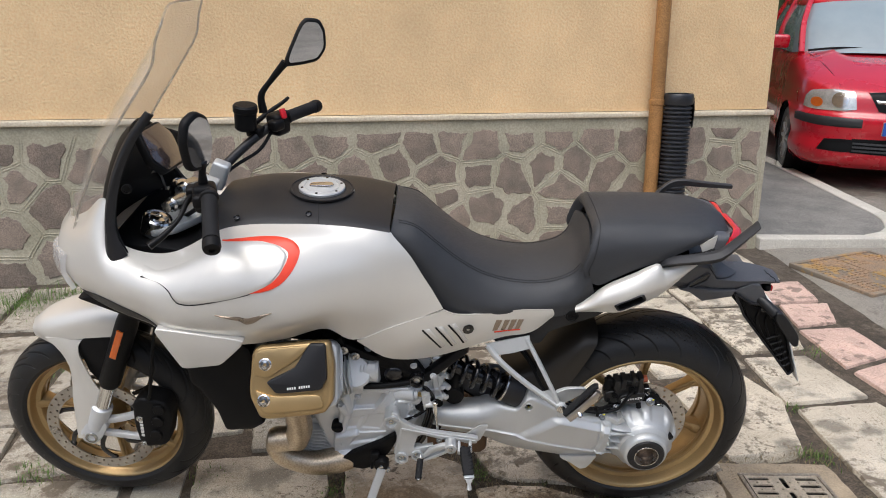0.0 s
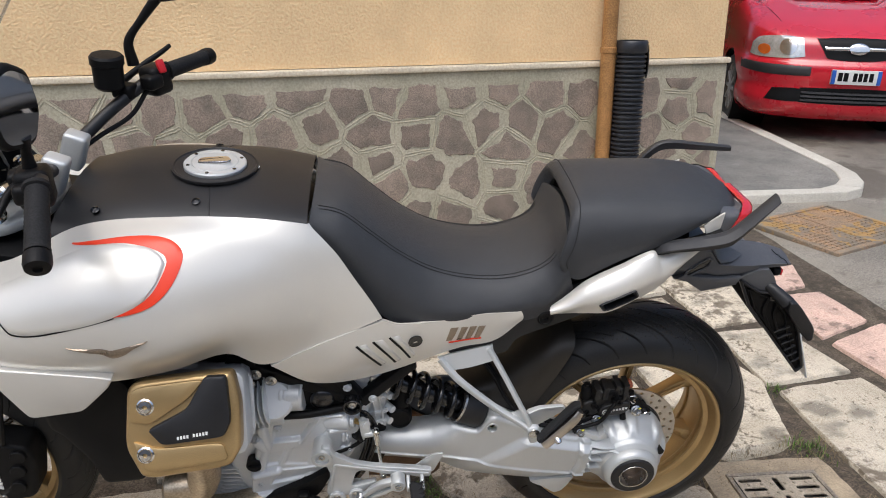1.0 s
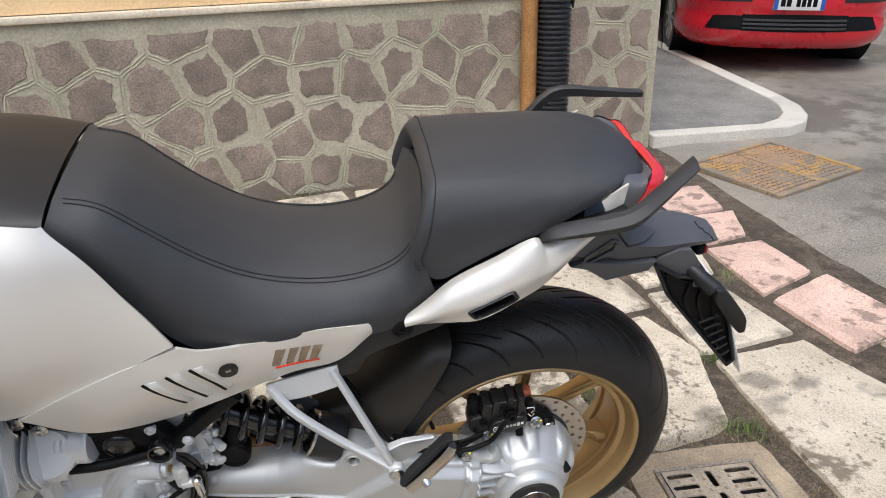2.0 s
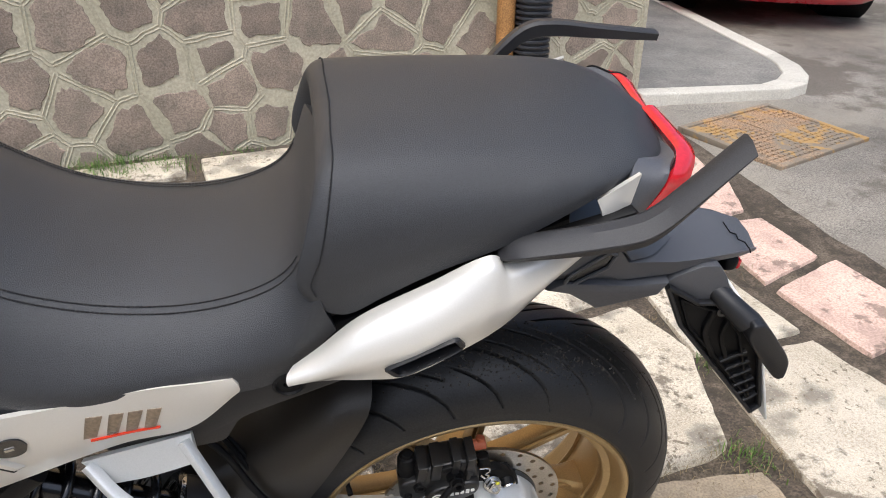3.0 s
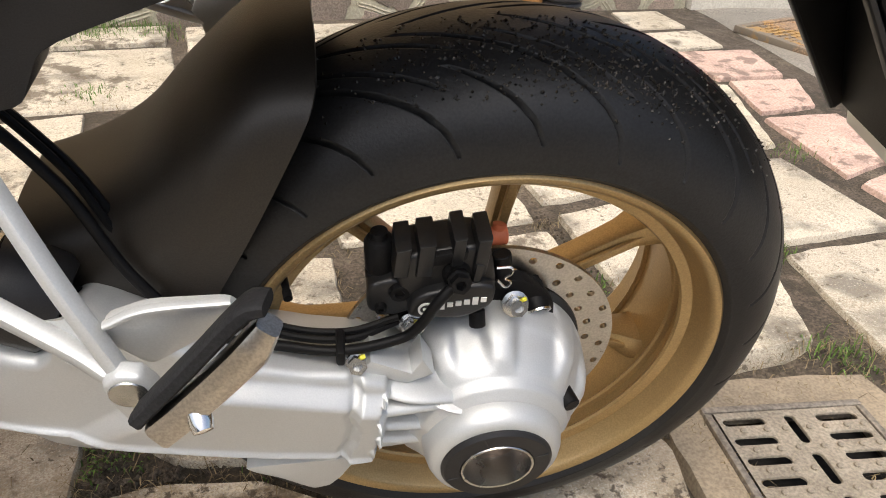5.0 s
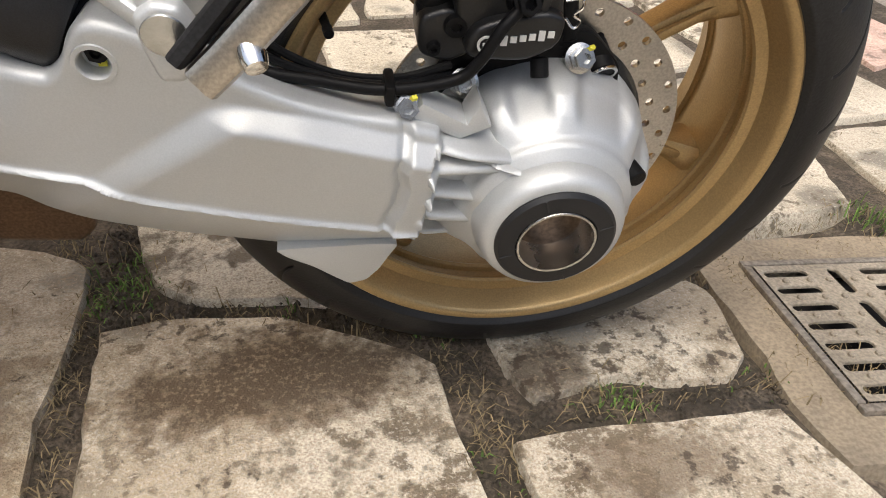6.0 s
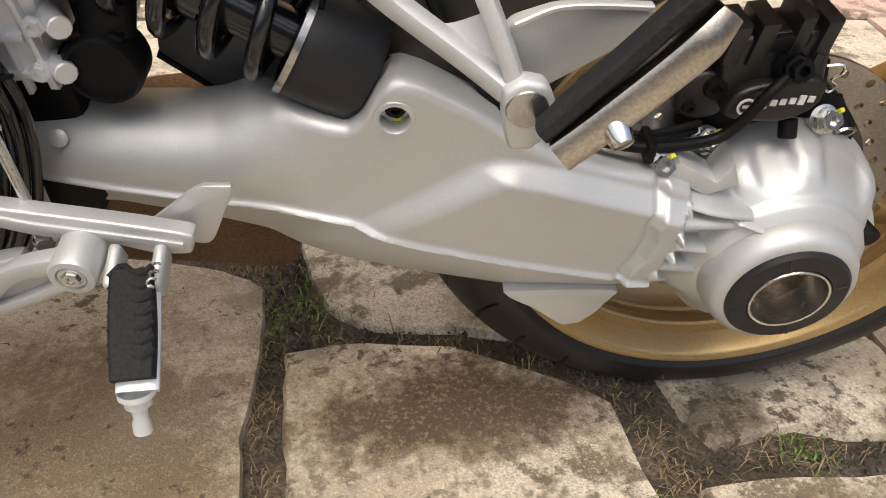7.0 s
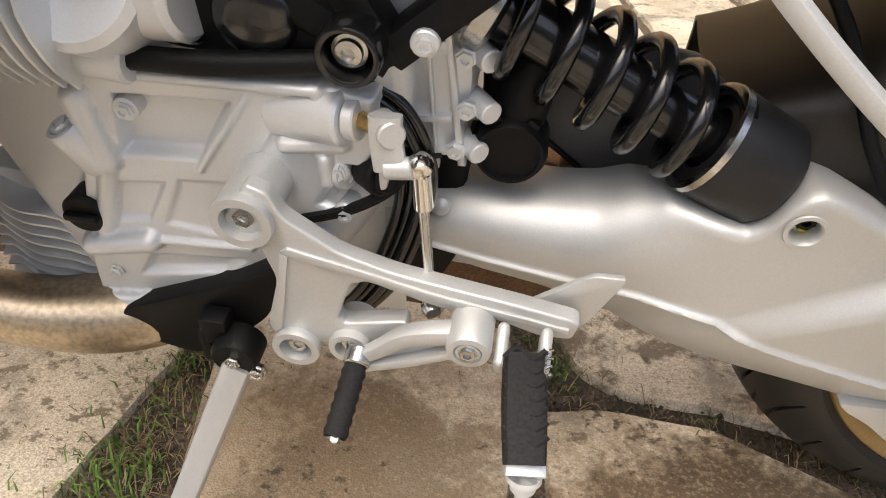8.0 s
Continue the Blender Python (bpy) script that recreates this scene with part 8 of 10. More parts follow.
    holder = new("plate_holder")
    holder.parent = bike
    bm = bmesh.new()
    prism(bm, rounded([(0.196, 0.797), (0.207, 0.807), (0.240, 0.820), (0.262, 0.818), (0.276, 0.800), (0.297, 0.758), (0.246, 0.764)], 3, 0.15), -0.086, 0.086, 0.010, segments=3)
    part("neck", bm, UNDERTAIL, holder, angle=25)
    ring = [(0.198, 0.796), (0.246, 0.764), (0.297, 0.757), (0.336, 0.715), (0.368, 0.652), (0.408, 0.540), (0.397, 0.527), (0.303, 0.642), (0.234, 0.726)]
    inner = [(0.222, 0.772), (0.262, 0.752), (0.287, 0.742), (0.322, 0.700), (0.348, 0.640), (0.386, 0.556), (0.312, 0.646), (0.246, 0.722)]
    bm = bmesh.new()
    prism(bm, [(0.262, 0.760), (0.300, 0.752), (0.336, 0.715), (0.368, 0.652), (0.408, 0.540), (0.400, 0.535), (0.352, 0.650), (0.318, 0.700)], -0.080, 0.080, 0.003)
    part("backing", bm, BLACK, holder)
    for v in (-0.084, 0.084):
        o = v + math.copysign(0.004, v)
        bm = bmesh.new()
        prism(bm, ring, v - 0.002, v + 0.002, 0.001)
        web = part("flange_web", bm, BLACK, holder)
        bm = bmesh.new()
        for a, b in zip(ring, ring[1:] + ring[:1]):
            sweep(bm, [(a[0], o, a[1]), ((a[0] + b[0]) / 2, o, (a[1] + b[1]) / 2), (b[0], o, b[1])], 0.006, 0.012, (0, 1, 0), 6)
        part("side_flange", bm, MATT, holder)
        bm = bmesh.new()
        for a, b in zip(inner, inner[1:] + inner[:1]):
            sweep(bm, [(a[0], o, a[1]), ((a[0] + b[0]) / 2, o, (a[1] + b[1]) / 2), (b[0], o, b[1])], 0.0035, 0.008, (0, 1, 0), 4)
        sweep(bm, [(0.275, o, 0.746), (0.272, o, 0.71), (0.296, o, 0.662)], 0.008, 0.008, (0, 1, 0), 12)
        sweep(bm, [(0.30, o, 0.735), (0.298, o, 0.70), (0.318, o, 0.655)], 0.006, 0.008, (0, 1, 0), 12)
        part("inner_rib", bm, BLACK, web)
        for k in range(6):
            bm = bmesh.new()
            a = Vector((0.312 + 0.0125 * k, o, 0.648 - 0.0185 * k))
            sweep(bm, [a, a + Vector((0.012, 0, 0.006)), a + Vector((0.034 - 0.003 * k, 0, 0.014))], 0.0045, 0.010, (0, 1, 0), 5)
            part("louvre", bm, MATT, web)
    bm = bmesh.new()
    prism(bm, [(0.350, 0.705), (0.3535, 0.706), (0.4335, 0.503), (0.430, 0.502)], -0.092, 0.092, 0.0008)
    part("number_plate", bm, PLATE, holder, "white plate seen edge-on")
    for p in ((0.284, -0.088, 0.748), (0.312, -0.088, 0.726)):
        bm = bmesh.new()
        lathe(bm, [(0.0, 0.004), (0.004, 0.004), (0.0045, 0.006), (0.009, 0.006), (0.010, 0.0)], p, LEFT, 18)
        part("holder_screw", bm, GLOSSBLACK, holder)
    bm = bmesh.new()
    box(bm, (0.298, -0.045, 0.792), (0.020, 0.030, 0.022), None, 0.007, 3)
    part("plate_lamp", bm, BLACK, holder)
    bm = bmesh.new()
    box(bm, (0.309, -0.047, 0.790), (0.006, 0.020, 0.014), None, 0.002)
    part("plate_reflector", bm, TAILRED, holder, "small red reflector")


tail()


def tank_details():
    cap = new("fuel_cap")
    cap.parent = bike
    bm = bmesh.new()
    lathe(bm, [(0.083, -0.004), (0.083, 0.0015), (0.079, 0.0025), (0.077, 0.0), (0.062, 0.0)], (-0.896, 0, 1.0605), (0.06, 0, 1), 48)
    part("cap_surround", bm, MATT, cap)
    bm = bmesh.new()
    lathe(bm, [(0.060, -0.004), (0.060, 0.004), (0.058, 0.0065), (0.046, 0.0072), (0.0445, 0.005), (0.043, 0.0072), (0.03, 0.0085), (0.0, 0.0085)], (-0.896, 0, 1.0605), (0.06, 0, 1), 56)
    part("cap_lid", bm, SILVER, cap, "brushed silver fuel cap")
    for k in range(6):
        bm = bmesh.new()
        a = math.pi * 2 * k / 6 + 0.4
        lathe(bm, [(0.0036, 0), (0.0036, 0.0015), (0.0018, 0.0012), (0, 0.0)], (-0.896 + 0.052 * math.cos(a), 0.052 * math.sin(a), 1.067 - 0.06 * 0.052 * math.cos(a)), (0.06, 0, 1), 10)
        part("cap_screw", bm, GLOSSBLACK, cap)
    bm = bmesh.new()
    prism(bm, rounded([(-0.928, -0.016), (-0.875, -0.020), (-0.862, -0.006), (-0.872, 0.012), (-0.925, 0.008)], 3, 0.3), 1.067, 1.0745, 0.003, axis=2)
    part("cap_flap", bm, CHROME, cap)
    for v, u in ((0.0, -0.818), (-0.02, -0.824)):
        bm = bmesh.new()
        lathe(bm, [(0.0062, 0), (0.0062, 0.003), (0, 0.0035)], (u, v, 1.052), (0.1, 0, 1), 14)
        part("white_sticker", bm, WHITEMARK, bike)
    for u, v, w in ((-0.911, -0.128, 1.046), (-1.085, -0.142, 1.042), (-0.911, 0.128, 1.046)):
        bm = bmesh.new()
        lathe(bm, [(0.008, 0), (0.008, 0.003), (0.006, 0.004), (0.004, 0.001), (0, 0.001)], (u, v, w), (0, -0.35 if v < 0 else 0.35, 0.9), 16)
        part("cover_screw", bm, GLOSSBLACK, bike)


tank_details()


from mathutils.bvhtree import BVHTree

# ---- panels, decals and seams that lie on the bodywork ----
def surface(*obs):
    """A ray-cast tree over the named parts, in their thing's own space."""
    vs, fs = [], []
    for ob in obs:
        k = len(vs)
        vs += [v.co.copy() for v in ob.data.vertices]
        fs += [[i + k for i in p.vertices] for p in ob.data.polygons]
    return BVHTree.FromPolygons(vs, fs)


def drape(name, rail_a, rail_b, tree, mat, parent, lift=0.0015, deep=0.004, nu=40, nv=6, label="", way="side", closed=False, edge=0.0):
    """A thin skin between two lines, laid on a surface; way is side (along y) or front (along -x)."""
    def line(r):
        pts = [(p[0], p[1], 0) for p in r]
        return spline(pts + pts[:1] if closed else pts, nu)
    a, b = line(rail_a), line(rail_b)
    bm = bmesh.new()
    last = None
    grid = []
    for i in range(nu):
        row = []
        for j in range(nv):
            p = a[i].lerp(b[i], j / (nv - 1))
            o, d = (Vector((p.x, -1.0, p.y)), Vector((0, 1, 0))) if way == "side" else (Vector((1.0, p.x, p.y)), Vector((-1, 0, 0)))
            hit, nr, _, dist = tree.ray_cast(o, d)
            if hit is None:
                hit, nr = o + d * (last if last else 0.85), -d
            else:
                last = dist
            h = lift
            if edge and (j in (0, nv - 1) or i in (0, nu - 1)):
                h = lift * edge
            row.append((hit - d * h, hit + d * deep))
        grid.append(row)
    top = [[bm.verts.new(c[0]) for c in r] for r in grid]
    low = [[bm.verts.new(c[1]) for c in r] for r in grid]
    for i in range(nu - 1):
        for j in range(nv - 1):
            bm.faces.new((top[i][j], top[i][j + 1], top[i + 1][j + 1], top[i + 1][j]))
    ring = [(0, j) for j in range(nv)] + [(i, nv - 1) for i in range(1, nu)] + [(nu - 1, j) for j in range(nv - 2, -1, -1)] + [(i, 0) for i in range(nu - 2, 0, -1)]
    for (p, q), (r, s) in zip(ring, ring[1:] + ring[:1]):
        bm.faces.new((top[p][q], low[p][q], low[r][s], top[r][s]))
    return part(name, bm, mat, parent, label, angle=50)


def laid_line(name, pts, tree, mat, parent, wide=0.002, lift=0.0008, label=""):
    """A thin line along pts on the bodywork."""
    p = [Vector((q[0], q[1], 0)) for q in pts]
    a, b = [], []
    for i, q in enumerate(p):
        t = (p[min(len(p) - 1, i + 1)] - p[max(0, i - 1)]).normalized()
        n = Vector((-t.y, t.x, 0)) * wide * 0.5
        a.append((q.x + n.x, q.y + n.y))
        b.append((q.x - n.x, q.y - n.y))
    return drape(name, a, b, tree, mat, parent, lift, 0.003, max(20, len(pts) * 6), 2, label)


def inside(p, poly):
    r = False
    for (x0, y0), (x1, y1) in zip(poly, poly[1:] + poly[:1]):
        if (y0 > p[1]) != (y1 > p[1]) and p[0] < (x1 - x0) * (p[1] - y0) / (y1 - y0) + x0:
            r = not r
    return r


def bodywork_details():
    near = {}
    for ob in bike.children:
        k = ob.name.split(".")[0]
        if k in ("side_fairing", "side_panel", "tail_panel") and k not in near:
            near[k] = ob
    fair = surface(near["side_fairing"])
    panel = surface(near["side_panel"])
    drape("fairing_insert", [(-1.285, 0.9730), (-1.245, 0.9680), (-1.20, 0.9790), (-1.14, 1.0050), (-1.09, 1.0230), (-1.04, 1.0310), (-0.974, 1.0260), (-0.950, 1.0150), (-0.942, 1.0040)],
          [(-1.280, 0.961), (-1.236, 0.952), (-1.212, 0.940), (-1.203, 0.928), (-1.185, 0.917), (-1.12, 0.921), (-1.04, 0.936), (-0.981, 0.956), (-0.950, 0.987)], fair, PEARL, bike, 0.0045, 0.004, 60, 16, edge=0.35)
    outer = [(-1.10, 1.0270), (-1.061, 1.0325), (-1.009, 1.0360), (-0.957, 1.0340), (-0.927, 1.0260), (-0.914, 1.0100), (-0.922, 0.9870), (-0.939, 0.9660), (-0.961, 0.9510), (-0.991, 0.9430), (-1.022, 0.9410)]
    inner = [(-1.10, 1.0265), (-1.061, 1.0300), (-1.014, 1.0320), (-0.974, 1.0270), (-0.947, 1.0170), (-0.939, 1.0070), (-0.947, 0.9880), (-0.961, 0.9690), (-0.979, 0.9560), (-1.004, 0.9470), (-1.022, 0.9420)]
    drape("red_stripe", outer, inner, fair, RED, bike, 0.002, 0.003, 60, 5, "curved orange-red stripe")
    drape("fairing_lip", [(-1.488, 0.866), (-1.418, 0.881), (-1.352, 0.876), (-1.286, 0.852), (-1.244, 0.824)], [(-1.486, 0.853), (-1.416, 0.848), (-1.346, 0.841), (-1.284, 0.834), (-1.240, 0.817)], fair, MATT, bike, 0.002, 0.004, 40, 8, "black lower lip of the fairing")
    laid_line("panel_seam", [(-1.285, 0.9600), (-1.262, 0.9580), (-1.240, 0.9530), (-1.224, 0.9460), (-1.212, 0.9370), (-1.204, 0.926), (-1.190, 0.914), (-1.153, 0.913), (-1.086, 0.926), (-1.022, 0.939)], fair, BLACK, bike, 0.0022)
    drape("wing_emblem", [(-1.107, 0.8905), (-1.078, 0.8860), (-1.052, 0.8860), (-1.036, 0.8810), (-1.019, 0.8840), (-0.994, 0.8900), (-0.975, 0.8935)],
          [(-1.107, 0.8895), (-1.075, 0.8780), (-1.052, 0.8730), (-1.038, 0.8630), (-1.020, 0.8670), (-1.0, 0.8800), (-0.975, 0.8925)], fair, BADGE, bike, 0.0025, 0.003, 40, 5, "bronze wing-shaped emblem", edge=0.3)
    # flat black strips paint the shade beside each raised white fin
    for a, b in (((-0.633, 0.7570), (-0.586, 0.6830)), ((-0.600, 0.7610), (-0.556, 0.6840)), ((-0.567, 0.7630), (-0.526, 0.6910))):
        laid_line("vent_slot", [a, ((a[0] + b[0]) / 2 + 0.002, (a[1] + b[1]) / 2), b], panel, BLACK, bike, 0.0045)
        drape("vent_fin", [(a[0] + 0.004, a[1]), (b[0] + 0.005, b[1] + 0.004)], [(a[0] + 0.019, a[1] + 0.001), (b[0] + 0.012, b[1] + 0.008)], panel, PEARL, bike, 0.005, 0.003, 14, 6, edge=0.2)
    lock = drape("seat_lock", [(-0.530, 0.7390), (-0.5257, 0.7497), (-0.515, 0.7540), (-0.5043, 0.7497), (-0.500, 0.7390)], [(-0.530, 0.7385), (-0.5257, 0.7283), (-0.515, 0.7240), (-0.5043, 0.7283), (-0.500, 0.7385)], panel, GLOSSBLACK, bike, 0.002, 0.003, 24, 8)
    drape("keyhole", [(-0.519, 0.7410), (-0.511, 0.7410)], [(-0.519, 0.7370), (-0.511, 0.7370)], panel, BARE, lock, 0.0032, 0.001, 4, 3)
    for k, (x, w) in enumerate(((-0.452, 0.016), (-0.430, 0.014), (-0.412, 0.014), (-0.394, 0.014))):
        drape("badge_bar", [(x + 0.010, 0.7620), (x + 0.010 + w, 0.7620)], [(x, 0.7280), (x + w * 0.8, 0.7280)], panel, BADGE, bike, 0.002, 0.002, 6, 6, edge=0.4)
    drape("badge_underline", [(-0.446, 0.7245), (-0.378, 0.7300)], [(-0.446, 0.7215), (-0.378, 0.7270)], panel, RED, bike, 0.0018, 0.002, 10, 3)

    # the grip opening of the tail panel
    tail_ob = near["tail_panel"]
    hole = rounded([(-0.147, 0.8270), (-0.082, 0.8560), (-0.071, 0.8360), (-0.134, 0.8080)], 4, 0.22)
    tree = surface(tail_ob)
    bm = bmesh.new()
    bm.from_mesh(tail_ob.data)
    bmesh.ops.delete(bm, geom=[f for f in bm.faces if inside((f.calc_center_median().x, f.calc_center_median().z), hole)], context="FACES")
    bm.to_mesh(tail_ob.data)
    bm.free()
    cx, cz = -0.108, 0.832
    bm = bmesh.new()
    rings = []
    for s, lift in ((1.13, -0.003), (1.12, 0.0025), (1.06, 0.0045), (0.97, 0.003), (0.90, -0.006), (0.84, -0.022)):
        ring = []
        for x, z in hole:
            hit = tree.ray_cast(Vector((cx + (x - cx) * 0.97, -1, cz + (z - cz) * 0.97)), Vector((0, 1, 0)))[0]
            v = hit.y if hit else -0.190
            ring.append(bm.verts.new((cx + (x - cx) * s, v - lift, cz + (z - cz) * s)))
        rings.append(ring)
    n = len(hole)
    for a, b in zip(rings, rings[1:]):
        for i in range(n):
            bm.faces.new((a[i], a[(i + 1) % n], b[(i + 1) % n], b[i]))
    bm.faces.new(rings[-1])
    part("grip_recess", bm, MATT, bike, "black recessed grip in the tail panel")

    # stitching
    seats = {ob.name.split(".")[0]: ob for ob in bike.children if "seat" in ob.name}
    rider, rear = surface(seats["rider_seat"]), surface(seats["pillion_seat"])
    line = spline([(u, w, 0) for u, w in ((-0.692, 1.0210), (-0.662, 1.0130), (-0.605, 0.9670), (-0.546, 0.9160), (-0.510, 0.8900), (-0.473, 0.8700), (-0.424, 0.8530), (-0.375, 0.8450), (-0.334, 0.8440), (-0.294, 0.8500), (-0.254, 0.8660), (-0.220, 0.8950))], 130)
    for s in (-1, 1):
        for off in (0.0, 0.009):
            bm = bmesh.new()
            pts = []
            for q in line:
                hit, nr, _, _ = rider.find_nearest(Vector((q.x + off * 0.3, s * (0.104 + off), q.y)))
                pts.append((hit, nr))
            for i in range(0, len(pts) - 1, 1):
                (a, na), (b, nb) = pts[i], pts[i + 1]
                up = Vector((0, s * 0.5, 0.8600))
                tube(bm, [a + up * 0.0006, a.lerp(b, 0.4) + up * 0.0014, a.lerp(b, 0.7500) + up * 0.0006], 0.0008, 5)
            tagged(part("stitching", bm, THREAD, bike), kind="stuff")
    line = spline([(-0.182, 0.0, 1.008), (-0.183, -0.057, 1.006), (-0.185, -0.108, 1.000), (-0.194, -0.140, 0.962), (-0.202, -0.150, 0.930), (-0.212, -0.152, 0.900), (-0.208, -0.152, 0.885)], 80)
    for s in (-1, 1):
        bm = bmesh.new()
        for a, b in zip(line, line[1:]):
            p = rear.find_nearest(Vector((a.x, s * -a.y, a.z)))[0]
            q = rear.find_nearest(Vector((b.x, s * -b.y, b.z)))[0]
            out = (p - Vector((-0.06, 0, 0.9000))).normalized()
            tube(bm, [p + out * 0.0006, p.lerp(q, 0.4) + out * 0.0015, p.lerp(q, 0.7500) + out * 0.0006], 0.0008, 5)
        tagged(part("stitching", bm, THREAD, bike), kind="stuff")
    tank = surface([ob for ob in bike.children if ob.name.startswith("tank_cover")][0])
    for s in (-1, 1):
        bm = bmesh.new()
        pts = [tank.find_nearest(Vector((-0.893 + 0.012 * f, s * (0.084 + 0.1 * f), 1.055 - 0.03 * f)))[0] for f in (0, 0.25, 0.5, 0.75, 1)]
        tube(bm, pts, 0.0013, 6)
        part("cover_seam", bm, THREAD, bike)


bodywork_details()


# ---- the corner of the pavement, with its kerb ----
def pavement_corner():
    outer = [(4.35, 6.62), (4.0, 4.76), (3.93, 4.50), (3.82, 4.32), (3.70, 4.21), (3.53, 4.16), (2.86, 4.25), (2.66, 4.285)]
    inner = [(4.19, 6.41), (3.87, 4.73), (3.81, 4.57), (3.71, 4.42), (3.58, 4.32), (3.41, 4.27), (2.84, 4.36), (2.66, 4.39)]
    bm = bmesh.new()
    fill = [(x, y) for x, y in inner] + [(CORNER_X + 0.002, 4.39), (CORNER_X + 0.002, 11.0), (4.6, 11.0)]
    top = [bm.verts.new((x, y, ground_z(x, y) + 0.052)) for x, y in fill]
    low = [bm.verts.new((x, y, ground_z(x, y) - 0.05)) for x, y in fill]
    bm.faces.new(top)
    for i in range(len(fill)):
        j = (i + 1) % len(fill)
        bm.faces.new((top[i], top[j], low[j], low[i]))
    walk_ob = tagged(part("pavement_corner", bm, GRITTY, None, flat=True), "low grey asphalt pavement with gravelly surface beside the house", "pavement", kind="structure")
    outer, inner = [(4.9, 10.9)] + outer, [(4.72, 10.9)] + inner
    for k in range(len(outer) - 1):
        if 2 <= k <= 4:
            if k != 2:
                continue
            o, q = outer[2:6], inner[2:6]
        else:
            o, q = outer[k:k + 2], inner[k:k + 2]
        cuts = max(1, int(math.dist(o[0], o[-1]) / 1.0)) if len(o) == 2 else 1
        for c in range(cuts):
            if cuts > 1:
                mix = lambda a, b, f: (a[0] + (b[0] - a[0]) * f, a[1] + (b[1] - a[1]) * f)
                oo = [mix(o[0], o[1], (c + 0.004) / cuts), mix(o[0], o[1], (c + 0.992) / cuts)]
                qq = [mix(q[0], q[1], (c + 0.004) / cuts), mix(q[0], q[1], (c + 0.992) / cuts)]
            else:
                oo, qq = o, q
            bm = bmesh.new()
            ring = oo + qq[::-1]
            t = [bm.verts.new((x, y, ground_z(x, y) + 0.062)) for x, y in ring]
            b = [bm.verts.new((x, y, ground_z(x, y) - 0.06)) for x, y in ring]
            bm.faces.new(t)
            for i in range(len(ring)):
                j = (i + 1) % len(ring)
                bm.faces.new((t[i], t[j], b[j], b[i]))
            bmesh.ops.recalc_face_normals(bm, faces=bm.faces)
            bmesh.ops.bevel(bm, geom=[e for e in bm.edges if all(v in t for v in e.verts)], offset=0.012, segments=3, profile=0.5, affect="EDGES", clamp_overlap=True)
            part("kerb_stone", bm, KERB, walk_ob)


pavement_corner()


def manhole():
    cover = tagged(new("manhole_cover"), "rusty iron manhole cover with raised bars, set in asphalt", "manhole cover")
    x, y = 3.04, 3.745
    cover.matrix_world = Matrix.Translation((x, y, ground_z(x, y) + 0.004)) @ Matrix.Rotation(0.06, 4, "X") @ Matrix.Rotation(radians(13), 4, "Z")
    bm = bmesh.new()
    for a, b in (((0, 0.268, 0), (0.70, 0.03, 0.03)), ((0, -0.268, 0), (0.70, 0.03, 0.03)), ((0.335, 0, 0), (0.03, 0.506, 0.03)), ((-0.335, 0, 0), (0.03, 0.506, 0.03))):
        box(bm, a, b, None, 0.003)
    part("frame", bm, RUST, cover)
    for s in (-1, 1):
        bm = bmesh.new()
        box(bm, (s * 0.161, 0, -0.002), (0.312, 0.500, 0.02), None, 0.002)
        for i in range(9):
            for j in range(16):
                worn = noise.noise((i * 0.33 + s * 7, j * 0.24, 2.5))
                if worn > -0.22:
                    box(bm, (s * 0.161 - 0.14 + 0.035 * i, -0.232 + 0.031 * j, 0.006 + 0.005 * min(0.6, worn)), (0.026 + 0.004 * worn, 0.013, 0.010))
        part("lid", bm, RUST, cover, flat=True)


manhole()


